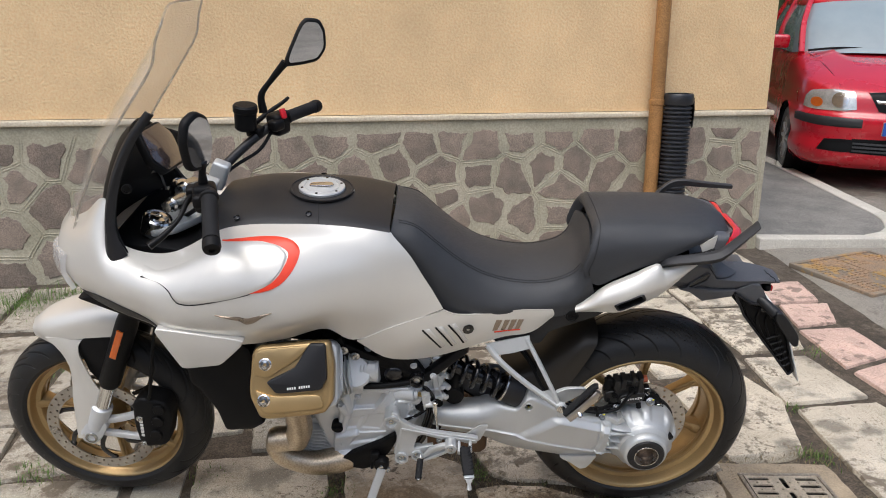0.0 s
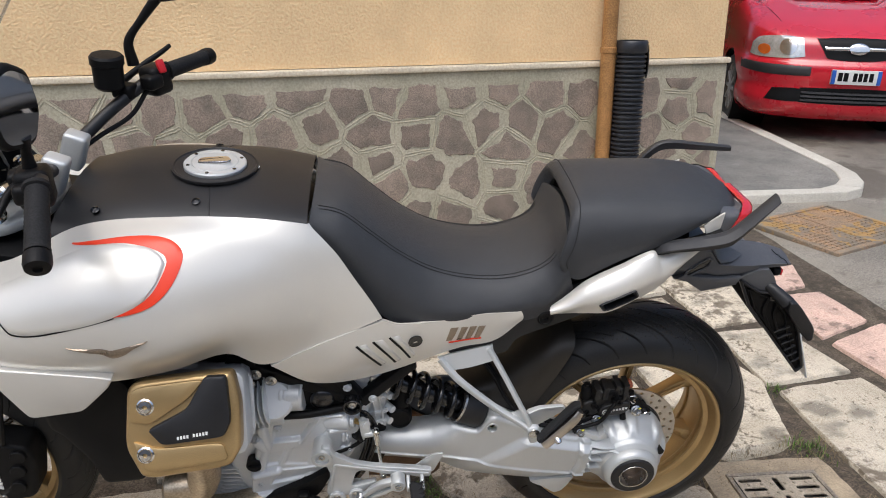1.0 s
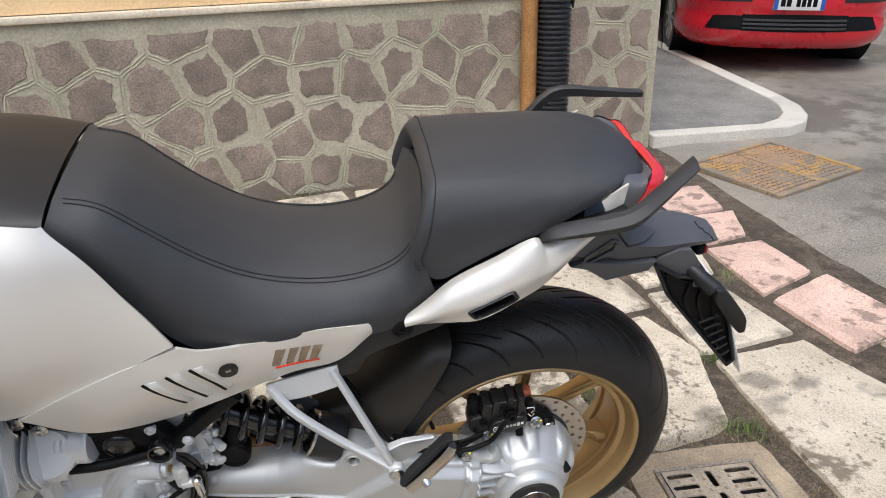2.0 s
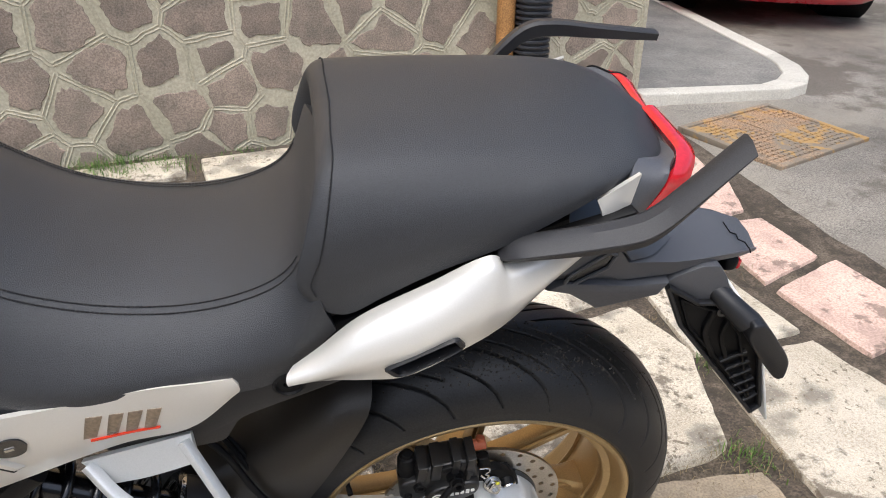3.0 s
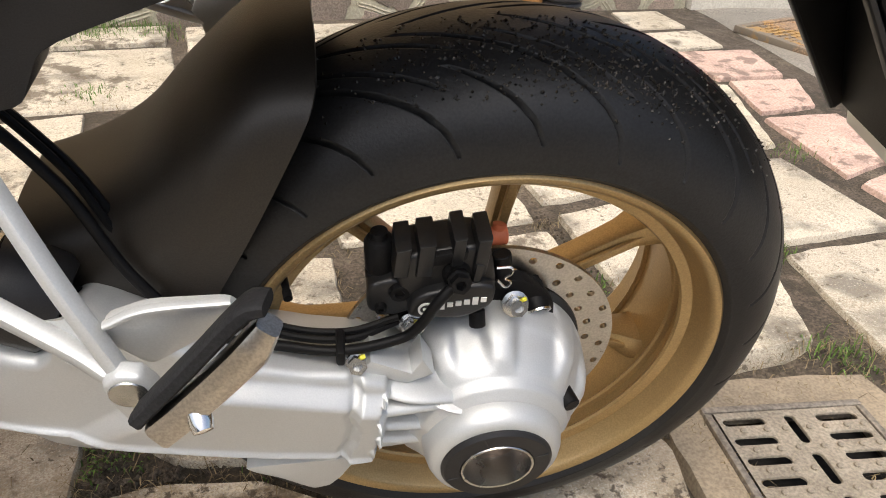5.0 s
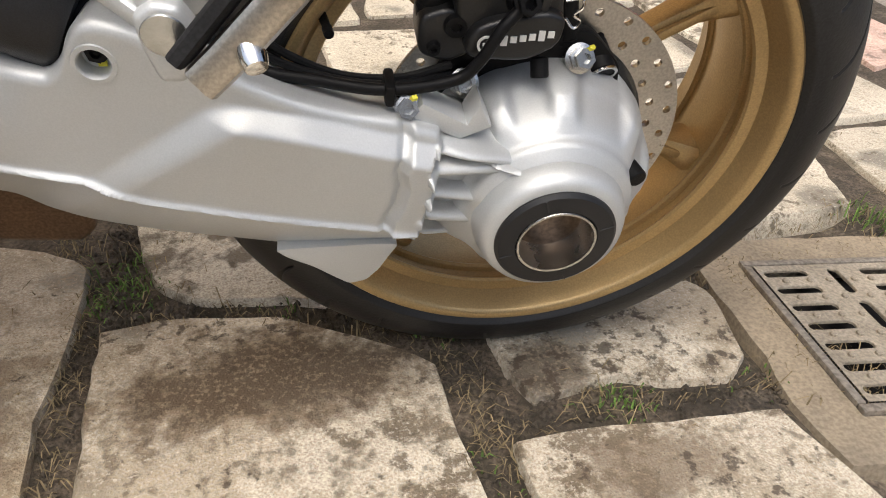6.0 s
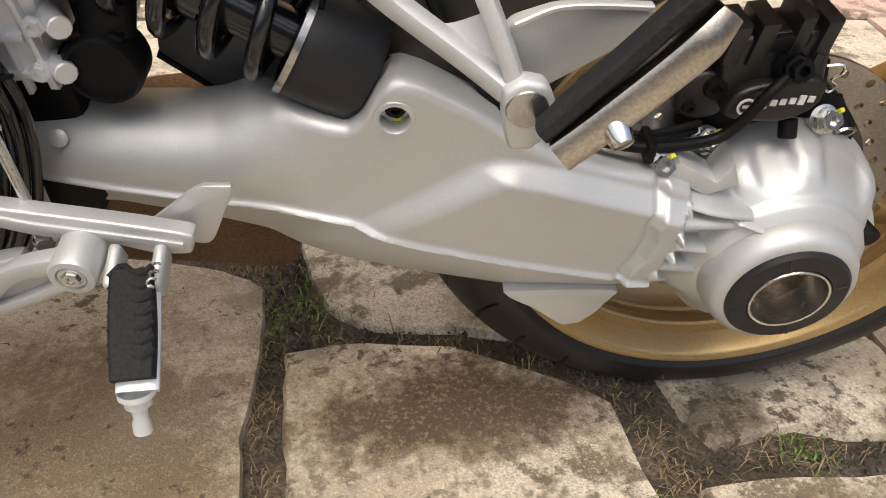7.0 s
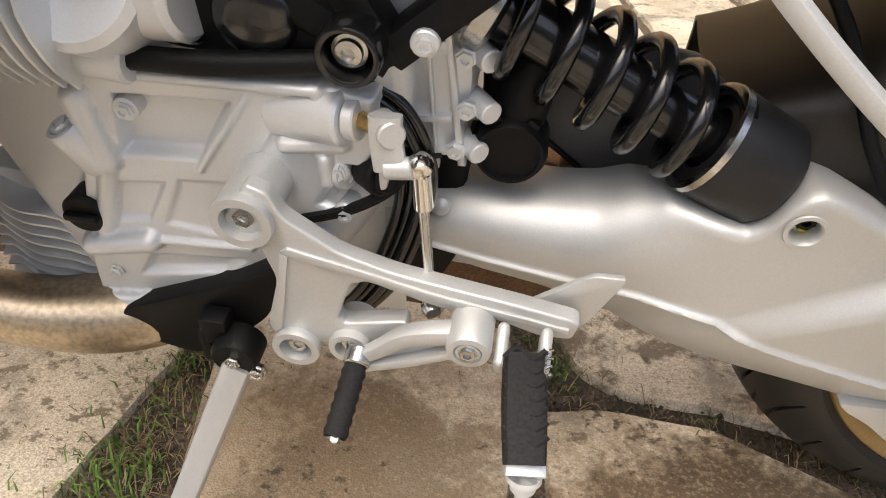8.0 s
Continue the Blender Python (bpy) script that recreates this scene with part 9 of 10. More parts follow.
def drain():
    """A dusty cast plate with rounded slots and studs, in a bed of cement."""
    grate = tagged(new("drain_grate"), "dusty cast-iron drain grate with slots and studs in cement", "drain grate")
    place = Matrix.Translation((1.191, 2.005, 0.003)) @ Matrix.Rotation(radians(-11.5), 4, "Z")
    grate.matrix_world = place

    def cell(bm, u0, u1, v0, v1, half_u, half_v):
        """A rectangle of plate round one capsule-shaped slot."""
        cu, cv, hu, hv = (u0 + u1) / 2, (v0 + v1) / 2, (u1 - u0) / 2, (v1 - v0) / 2
        rad = min(half_u, half_v)
        angles = sorted({round(2 * math.pi * i / 24, 5) for i in range(24)} | {round(math.atan2(b * hv, a * hu) % (2 * math.pi), 5) for a in (-1, 1) for b in (-1, 1)})
        loops = [[], [], [], []]
        for a in angles:
            x, y = math.cos(a), math.sin(a)
            k = min(hu / max(1e-6, abs(x)), hv / max(1e-6, abs(y)))
            px, py = x * k, y * k
            long_u = half_u - rad
            long_v = half_v - rad
            qx = (long_u if x > 0.02 else -long_u if x < -0.02 else 0) + rad * x
            qy = (long_v if y > 0.02 else -long_v if y < -0.02 else 0) + rad * y
            loops[0].append(bm.verts.new((cu + px, -(cv + py), 0)))
            for n, (grow, z) in enumerate(((1.1, 0), (1.0, -0.0015), (1.0, -0.005))):
                loops[n + 1].append(bm.verts.new((cu + qx * grow, -(cv + qy * grow), z)))
        m = len(angles)
        for a, b in zip(loops, loops[1:]):
            for i in range(m):
                bm.faces.new((a[i], a[(i + 1) % m], b[(i + 1) % m], b[i])[::-1])

    bm = bmesh.new()
    for row in range(7):
        v = 0.04 * row
        cell(bm, -0.05, 0.0335, v - 0.02, v + 0.02, 0.034, 0.0085)
        cell(bm, 0.1025, 0.19, v - 0.02, v + 0.02, 0.034, 0.0085)
    for v in (0.02, 0.10, 0.18):
        cell(bm, 0.0335, 0.1025, v - 0.04, v + 0.04, 0.0085, 0.030)
    corner = [bm.verts.new((u, -v, 0)) for u, v in ((0.0335, 0.22), (0.0335, 0.26), (0.1025, 0.26), (0.1025, 0.22))]
    bm.faces.new(corner)
    bmesh.ops.remove_doubles(bm, verts=bm.verts, dist=0.0005)
    part("plate", bm, DUSTIRON, grate, flat=True)
    for u0, u1, v0, v1 in ((-0.066, 0.206, -0.036, -0.022), (-0.066, 0.206, 0.262, 0.276), (-0.066, -0.053, -0.022, 0.262), (0.193, 0.206, -0.022, 0.262)):
        bm = bmesh.new()
        box(bm, ((u0 + u1) / 2, -(v0 + v1) / 2, -0.014), (u1 - u0 - 0.001, v1 - v0 - 0.001, 0.03), None, 0.002)
        part("frame_bar", bm, IRON, grate)
    bm = bmesh.new()
    lathe(bm, [(0.0055, -0.001), (0.005, 0.003), (0.003, 0.0042), (0.0, 0.0045)], (0, 0, 0), (0, 0, 1), 10)
    stud = part("stud", bm, DUSTIRON, grate)
    stud.location = (-0.02, -0.02, 0)
    for row in range(6):
        for u in (0.018, 0.048, 0.088, 0.115, 0.15, 0.178, -0.02):
            if (u, row) != (-0.02, 0):
                ob = new("stud", stud.data)
                ob.parent = grate
                ob.location = (u, -(0.02 + 0.04 * row), 0)
    # thin near-black sheet stands for the shade below the slots
    bm = bmesh.new()
    box(bm, (0.07, -0.12, -0.046), (0.265, 0.305, 0.008))
    part("pit", bm, PITSHADE, grate)
    bm = bmesh.new()
    n = 40
    inner, outer, low = [], [], []
    for i in range(n):
        a = 2 * math.pi * (i + 0.5) / n
        x, y = math.cos(a), math.sin(a)
        k = 1 / max(abs(x) / 0.137, abs(y) / 0.157)
        inner.append(bm.verts.new((0.07 + x * k, -0.12 + y * k, -0.006)))
        k = 1 / max(abs(x) / 0.20, abs(y) / 0.225) * (1 + 0.07 * noise.noise((x * 3, y * 3, 2)))
        outer.append(bm.verts.new((0.07 + x * k, -0.12 + y * k, -0.007)))
        low.append(bm.verts.new((0.07 + x * k * 1.04, -0.12 + y * k * 1.04, -0.05)))
    for a, b in ((inner, outer), (outer, low)):
        for i in range(n):
            bm.faces.new((a[i], a[(i + 1) % n], b[(i + 1) % n], b[i])[::-1])
    part("cement_bed", bm, CEMENT, grate, "smooth tan cement bed")


drain()


# ---- the parked car: x to its front, y to its left, z up, from below its front plate ----
def car():
    car_ob = tagged(new("car"), "small red hatchback parked behind the house corner", "car")
    f = Vector((-0.45, -0.893, 0))
    f.z = 0.06 * f.y
    f.normalize()
    up = Vector((0, -0.06, 1)).normalized()
    left = up.cross(f).normalized()
    k = 1.12
    m = Matrix((f, left, up)).transposed().to_4x4()
    m.translation = (4.635, 5.40, ground_z(4.635, 5.40))
    car_ob.matrix_world = m @ Matrix.Scale(k, 4)

    half = [(0.0, 0.0), (-0.012, 0.25), (-0.05, 0.45), (-0.13, 0.60), (-0.28, 0.695), (-0.55, 0.735), (-0.95, 0.745), (-1.7, 0.748), (-2.4, 0.745), (-2.9, 0.735), (-3.25, 0.68), (-3.42, 0.55), (-3.47, 0.3), (-3.48, 0.0)]
    def ring(z, inset, dx=0.0, rise=None):
        out = []
        for x, y in half:
            g = 1 - inset / 0.745
            xx = -1.74 + (x + 1.74) * (1 - (inset * 0.8 + dx) / 1.74)
            out.append((xx, y * g, z if rise is None else z + rise(xx)))
        return out + [(x, -y, zz) for x, y, zz in reversed(out[1:-1])]
    hood = lambda x: 0.0 if x > -0.12 else min(0.195, 0.24 * (-x - 0.12)) if x > -1.0 else 0.195
    levels = [ring(0.17, 0.07, 0.02), ring(0.22, 0.02), ring(0.30, 0.0, -0.005), ring(0.40, 0.012, 0.0), ring(0.47, 0.006, -0.004), ring(0.56, 0.008, 0.0), ring(0.60, 0.022, 0.02), ring(0.70, 0.03, 0.04, lambda x: 0.25 * hood(x)), ring(0.75, 0.05, 0.06, lambda x: 0.75 * hood(x)), ring(0.775, 0.09, 0.10, hood), ring(0.795, 0.16, 0.16, hood), ring(0.815, 0.34, 0.3, hood)]
    bm = bmesh.new()
    rows = [spline(list(r) + [r[0]], 241)[:-1] for r in levels]
    cols = [spline([r[j] for r in rows], 70) for j in range(240)]
    grid = [[bm.verts.new(cols[j][i]) for j in range(240)] for i in range(70)]
    for i in range(69):
        for j in range(240):
            bm.faces.new((grid[i][j], grid[i][(j + 1) % 240], grid[i + 1][(j + 1) % 240], grid[i + 1][j]))
    bm.faces.new(grid[-1])
    bm.faces.new(grid[0][::-1])
    AX, AZ, AR = (-0.76, -3.05), 0.28, 0.315
    for ax in AX:
        dead = [q for q in bm.faces if all(math.hypot(v.co.x - ax, v.co.z - AZ) < AR and abs(v.co.y) > 0.5 for v in q.verts)]
        bmesh.ops.delete(bm, geom=dead, context="FACES")
        for v in bm.verts:
            if abs(v.co.y) > 0.5 and any(e.is_boundary for e in v.link_edges):
                dx, dz = v.co.x - ax, v.co.z - AZ
                d = math.hypot(dx, dz)
                if 0.2 < d < AR:
                    v.co.x, v.co.z = ax + dx / d * AR, AZ + dz / d * AR
    body = part("body", bm, CARRED, car_ob, "glossy red body", angle=60)
    tree = surface(body)
    for ax in AX:
        for s in (-1, 1):
            bm = bmesh.new()
            lathe(bm, [(AR - 0.002, 0.45), (AR + 0.004, 0.722), (AR - 0.012, 0.722), (AR - 0.014, 0.45), (0, 0.45)], (ax, 0, AZ), (0, s, 0), 48)
            part("wheel_arch", bm, BLACK, car_ob)
            w = new("wheel")
            w.parent = car_ob
            bm = bmesh.new()
            lathe(bm, [(0.185, 0.545), (0.20, 0.53), (0.262, 0.54), (0.278, 0.56), (0.281, 0.60), (0.280, 0.66), (0.272, 0.695), (0.255, 0.712), (0.215, 0.715), (0.188, 0.70), (0.184, 0.66)], (ax, 0, 0.281), (0, s, 0), 56)
            part("tyre", bm, RUBBER, w)
            bm = bmesh.new()
            lathe(bm, [(0.190, 0.69), (0.188, 0.705), (0.178, 0.708), (0.170, 0.698), (0.166, 0.675), (0.0, 0.672)], (ax, 0, 0.281), (0, s, 0), 48)
            part("rim", bm, IRON, w)
            for q in range(10):
                a = math.pi * 2 * q / 10
                d = Vector((math.cos(a), 0, math.sin(a)))
                o = Vector((ax, s * 0.700, 0.281))
                bm = bmesh.new()
                sweep(bm, [o + d * 0.045, o + d * 0.11, o + d * 0.176], 0.026, 0.02, (0, 1, 0), 8)
                part("cap_spoke", bm, HUBCAP, w)
            bm = bmesh.new()
            lathe(bm, [(0.058, 0.690), (0.056, 0.710), (0.03, 0.716), (0, 0.717)], (ax, 0, 0.281), (0, s, 0), 24)
            part("cap_centre", bm, HUBCAP, w)
    bm = bmesh.new()
    box(bm, (-1.75, 0, 0.26), (2.9, 1.1, 0.12), None, 0.02)
    part("underbody", bm, BLACK, car_ob)

    # cabin
    base = [(-0.93, 0.0, 0.99), (-0.95, 0.35, 0.985), (-1.02, 0.60, 0.975), (-1.25, 0.675, 0.965), (-2.2, 0.69, 0.97), (-3.0, 0.66, 0.98), (-3.28, 0.5, 0.98), (-3.32, 0, 0.98)]
    roof = [(-1.50, 0.0, 1.435), (-1.52, 0.30, 1.425), (-1.57, 0.50, 1.405), (-1.72, 0.555, 1.40), (-2.3, 0.565, 1.41), (-2.9, 0.54, 1.40), (-3.08, 0.4, 1.395), (-3.12, 0, 1.40)]
    sym = lambda r: r + [(x, -y, z) for x, y, z in reversed(r[1:-1])]
    mid = [((a[0] + b[0]) / 2 + 0.02 * (1 if i < 3 else 0), (a[1] + b[1]) / 2 + (0.025 if 1 < i < 7 else 0.0), (a[2] + b[2]) / 2 + 0.01) for i, (a, b) in enumerate(zip(base, roof))]
    bm = bmesh.new()
    loft(bm, [sym(base), sym(mid), sym(roof)], 24, 80, closed=True)
    part("cabin_glass", bm, CARGLASS, car_ob, "windscreen and side windows, sky reflection in their pale colour")
    bm = bmesh.new()
    shrink = lambda g, dz: [(-2.3 + (x + 2.3) * g, y * g, z + dz) for x, y, z in roof]
    loft(bm, [sym(shrink(1.035, -0.035)), sym(shrink(1.03, 0.0)), sym(shrink(0.97, 0.022)), sym(shrink(0.7, 0.045)), sym(shrink(0.3, 0.055)), sym(shrink(0.05, 0.058))], 30, 80, closed=True, caps=True)
    part("roof", bm, CARRED, car_ob)
    for s in (-1, 1):
        bm = bmesh.new()
        sweep(bm, [(-0.98, s * 0.645, 0.965), (-1.28, s * 0.615, 1.20), (-1.58, s * 0.535, 1.425)], 0.065, 0.05, (0, 1, 0), 20)
        part("windscreen_pillar", bm, CARRED, car_ob)
        bm = bmesh.new()
        sweep(bm, [(-2.15, s * 0.70, 0.96), (-2.17, s * 0.655, 1.2), (-2.2, s * 0.575, 1.415)], 0.09, 0.04, (0, 1, 0), 12)
        part("door_pillar", bm, CARRED, car_ob)
        bm = bmesh.new()
        sweep(bm, [(-3.18, s * 0.64, 0.96), (-3.12, s * 0.60, 1.2), (-3.02, s * 0.515, 1.405)], 0.2, 0.05, (0, 1, 0), 12)
        part("rear_pillar", bm, CARRED, car_ob)
        bm = bmesh.new()
        box(bm, (-1.20, s * 0.80, 1.06), (0.10, 0.16, 0.12), None, 0.03, 3)
        part("door_mirror", bm, CARRED, car_ob)
        bm = bmesh.new()
        y0 = 0.10 if s > 0 else -0.58
        tube(bm, [(-0.945, y0 - 0.02, 1.000), (-0.985, y0 + 0.22, 1.025), (-0.99, y0 + 0.50, 1.025)], [0.010, 0.009, 0.006], 6, 10)
        part("wiper", bm, BLACK, car_ob)
        bm = bmesh.new()
        # lamps: clear lens over a bright bowl, amber indicator inside
        lamp = new("headlight")
        lamp.parent = car_ob
        top = [(s * 0.365, 0.745), (s * 0.45, 0.755), (s * 0.56, 0.752), (s * 0.635, 0.735), (s * 0.668, 0.69)]
        low = [(s * 0.345, 0.620), (s * 0.45, 0.606), (s * 0.56, 0.602), (s * 0.645, 0.602), (s * 0.676, 0.612)]
        drape("lamp_bowl", top, low, tree, LAMPBOWL, lamp, 0.006, 0.01, 20, 10, way="front")
        for cy, cz, r, mat, nm in ((0.46, 0.682, 0.055, CHROME, "reflector"), (0.605, 0.655, 0.036, ORANGE, "indicator")):
            ring_t = [(s * (cy + r * math.cos(a)), cz + r * math.sin(a)) for a in [math.pi - math.pi * i / 8 for i in range(9)]]
            ring_b = [(s * (cy + r * math.cos(a)), cz - r * math.sin(a)) for a in [math.pi - math.pi * i / 8 for i in range(9)]]
            drape(nm, ring_t, ring_b, tree, mat, lamp, 0.010, 0.0, 18, 8, way="front", label="amber indicator" if nm == "indicator" else "")
        bm.free()
        drape("bumper_strip", [(s * 0.30, 0.555), (s * 0.45, 0.558), (s * 0.60, 0.560), (s * 0.715, 0.562)], [(s * 0.30, 0.490), (s * 0.45, 0.488), (s * 0.60, 0.490), (s * 0.715, 0.498)], tree, BUMPER, car_ob, 0.012, 0.01, 30, 6, "black rubber bumper strip", "front", edge=0.3)
        drape("fog_recess", [(s * 0.34, 0.395), (s * 0.42, 0.398), (s * 0.53, 0.390)], [(s * 0.34, 0.305), (s * 0.44, 0.302), (s * 0.575, 0.306)], tree, BLACK, car_ob, 0.004, 0.004, 16, 6, "", "front")
    drape("lower_grille", [(-0.35, 0.405), (0, 0.41), (0.35, 0.405)], [(-0.35, 0.300), (0, 0.295), (0.35, 0.300)], tree, BLACK, car_ob, 0.003, 0.004, 30, 6, "", "front")
    for z in (0.318, 0.345, 0.372):
        drape("grille_slat", [(-0.34, z + 0.007), (0, z + 0.007), (0.34, z + 0.007)], [(-0.34, z - 0.006), (0, z - 0.006), (0.34, z - 0.006)], tree, BUMPER, car_ob, 0.014, 0.0, 24, 3, "", "front")
    drape("upper_grille", [(-0.275, 0.745), (-0.15, 0.752), (0, 0.755), (0.15, 0.752), (0.275, 0.745)], [(-0.200, 0.615), (-0.12, 0.605), (0, 0.602), (0.12, 0.605), (0.200, 0.615)], tree, BLACK, car_ob, 0.006, 0.004, 26, 8, "black front grille", "front")
    drape("grille_bar", [(-0.225, 0.694), (0, 0.698), (0.225, 0.694)], [(-0.215, 0.670), (0, 0.672), (0.215, 0.670)], tree, CHROME, car_ob, 0.014, 0.0, 20, 4, "chrome grille bar", "front", edge=0.5)
    oval = [(0.068 * math.cos(a), 0.684 + 0.040 * math.sin(a)) for a in [math.pi - math.pi * i / 10 for i in range(11)]]
    drape("emblem", oval, [(x, 1.368 - z) for x, z in oval], tree, CHROME, car_ob, 0.022, 0.0, 22, 8, "plain oval chrome emblem", "front", edge=0.7)
    plate = drape("number_plate", [(-0.165, 0.543), (0.165, 0.543)], [(-0.165, 0.443), (0.165, 0.443)], tree, PLATE, car_ob, 0.022, 0.002, 20, 6, "white plate with blue ends", "front")
    for s in (-1, 1):
        drape("plate_end", [(s * 0.165, 0.542), (s * 0.138, 0.542)], [(s * 0.165, 0.444), (s * 0.138, 0.444)], tree, BLUE, plate, 0.0235, -0.02, 4, 4, "", "front")
    for x, w in ((-0.108, 0.030), (-0.070, 0.030), (-0.010, 0.026), (0.025, 0.026), (0.060, 0.026), (0.098, 0.028)):
        drape("plate_bar", [(x - w / 2, 0.525), (x + w / 2, 0.525)], [(x - w / 2, 0.466), (x + w / 2, 0.466)], tree, BLACK, plate, 0.0235, -0.02, 4, 4, "", "front")
    # bonnet shut line
    for s in (-1, 1):
        bm = bmesh.new()
        pts = []
        for x in (-0.20, -0.4, -0.6, -0.8, -0.95):
            hit = tree.ray_cast(Vector((x, s * (0.46 + 0.18 * min(1, -x - 0.2)), 2)), Vector((0, 0, -1)))[0]
            if hit:
                pts.append(hit)
        tube(bm, pts, 0.003, 5, 16)
        part("bonnet_seam", bm, BLACK, car_ob)


car()


# ---- greenery ----
def hedge():
    r = random.Random(3)
    bm = bmesh.new()
    a, b = Vector((3.6, 13.2, 0)), Vector((14.5, 6.2, 0))
    n = Vector((-0.54, -0.84, 0))
    vs, fs = [], []
    for _ in range(15000):
        t = r.random()
        h = r.random() ** 0.8 * (4.6 + 0.5 * noise.noise((t * 14, 0, 3)))
        p = a.lerp(b, t) + n * (0.45 * noise.noise((t * 25, h * 1.6, 0)) + r.uniform(-0.25, 0.12))
        p.z = ground_z(p.x, p.y) + h
        d = Vector((r.gauss(0, 1), r.gauss(0, 1), r.gauss(0, 0.7))).normalized()
        e = d.orthogonal().normalized() if r.random() < 0.5 else d.cross(Vector((r.random(), r.random(), 0.3))).normalized()
        s = r.uniform(0.06, 0.12)
        k = len(vs)
        vs += [p - d * s, p + e * s * 0.42, p + d * s, p - e * s * 0.42]
        fs.append((k, k + 1, k + 2, k + 3))
    k = len(vs)
    for t in range(24):
        for h in range(9):
            p = a.lerp(b, t / 23) - n * (0.2 + 0.2 * noise.noise((t * 1.7, h, 8)))
            vs.append(Vector((p.x, p.y, h * 0.52 + 0.5)))
    for t in range(23):
        for h in range(8):
            i = k + t * 9 + h
            fs.append((i, i + 9, i + 10, i + 1))
    me = bpy.data.meshes.new("hedge")
    me.from_pydata(vs, [], fs)
    me.materials.append(HEDGE)
    tagged(new("hedge", me), "tall dense green hedge across the street", "hedge", kind="stuff")


hedge()


def weeds():
    """Tufts of grass and dry straw in the joints."""
    r = random.Random(11)
    green, dry = ([], []), ([], [])
    def blade(store, x, y, z, long, lean, wide):
        vs, fs = store
        a = r.uniform(0, 2 * math.pi)
        d = Vector((math.cos(a), math.sin(a), 0))
        s = Vector((-d.y, d.x, 0)) * wide
        k = len(vs)
        p = Vector((x, y, z))
        q = p + d * long * lean * 0.35 + Vector((0, 0, long * (1 - lean * 0.35) * 0.6))
        e = p + d * long * lean + Vector((0, 0, long * max(0.08, 1 - lean) * 0.95))
        vs += [p - s, p + s, q + s * 0.8, q - s * 0.8, e]
        fs += [(k, k + 1, k + 2, k + 3), (k + 3, k + 2, k + 4)]
    tufts = [(0.26, 2.21, 0.05, 110, 0.024), (0.82, 1.85, 0.03, 60, 0.024), (0.47, 2.12, 0.03, 16, 0.018), (0.63, 1.79, 0.03, 14, 0.018), (1.02, 1.83, 0.05, 24, 0.02), (-0.25, 2.02, 0.06, 150, 0.045), (-0.21, 2.19, 0.08, 150, 0.035),
             (-1.73, 3.99, 0.16, 420, 0.09), (-1.55, 4.1, 0.1, 160, 0.07), (-1.19, 2.45, 0.07, 110, 0.05), (-0.6, 2.35, 0.07, 90, 0.04), (0.07, 4.23, 0.12, 420, 0.08), (0.3, 4.22, 0.1, 200, 0.06), (-0.2, 4.22, 0.1, 200, 0.06), (0.16, 3.62, 0.07, 90, 0.04), (1.48, 2.11, 0.05, 90, 0.04), (0.29, 2.26, 0.05, 70, 0.022),
             (0.65, 2.04, 0.04, 16, 0.018), (-0.2, 1.7, 0.06, 60, 0.03), (1.62, 2.44, 0.04, 50, 0.03), (2.02, 2.86, 0.05, 60, 0.03), (0.23, 1.75, 0.04, 30, 0.025), (1.14, 2.4, 0.04, 50, 0.03), (-0.9, 1.9, 0.08, 80, 0.04), (-1.35, 3.2, 0.07, 80, 0.04), (0.6, 4.25, 0.08, 70, 0.04), (1.3, 4.25, 0.08, 70, 0.04)]
    for x, y, rad, count, long in tufts:
        for i in range(count):
            px, py = x + r.gauss(0, rad * 0.6), y + r.gauss(0, rad * 0.6)
            blade(green, px, py, ground_z(px, py) - 0.014, r.uniform(0.4, 1.25) * long, r.uniform(0.15, 0.9), r.uniform(0.0009, 0.0018))
        for i in range(count // 2):
            px, py = x + r.gauss(0, rad * 1.3), y + r.gauss(0, rad * 1.0)
            blade(dry, px, py, ground_z(px, py) - 0.012, r.uniform(0.02, 0.06), r.uniform(0.75, 1.0), r.uniform(0.0006, 0.0012))
    for i in range(5200):
        px, py = r.uniform(-0.5, 1.7), r.choice((0.2, 0.64, 1.14, -0.18, 1.58)) + r.gauss(0, 0.02)
        if r.random() < 0.5:
            px, py = r.choice((0.205, 0.645, 1.12, -0.21)) + r.gauss(0, 0.012), r.uniform(1.4, 2.6)
        else:
            py = r.choice((2.145, 2.05, 1.84, 2.66)) + r.gauss(0, 0.02)
        blade(dry, px, py, ground_z(px, py) - 0.014, r.uniform(0.012, 0.04), r.uniform(0.8, 1.0), r.uniform(0.0005, 0.0011))
    for (vs, fs), nm, mat, lab in ((green, "grass", GRASS, "short green grass and weeds in the joints"), (dry, "straw", STRAW, "dry straw and dead grass in the joints")):
        me = bpy.data.meshes.new(nm)
        me.from_pydata(vs, [], fs)
        me.materials.append(mat)
        tagged(new(nm, me), lab, "grass", kind="stuff")


weeds()


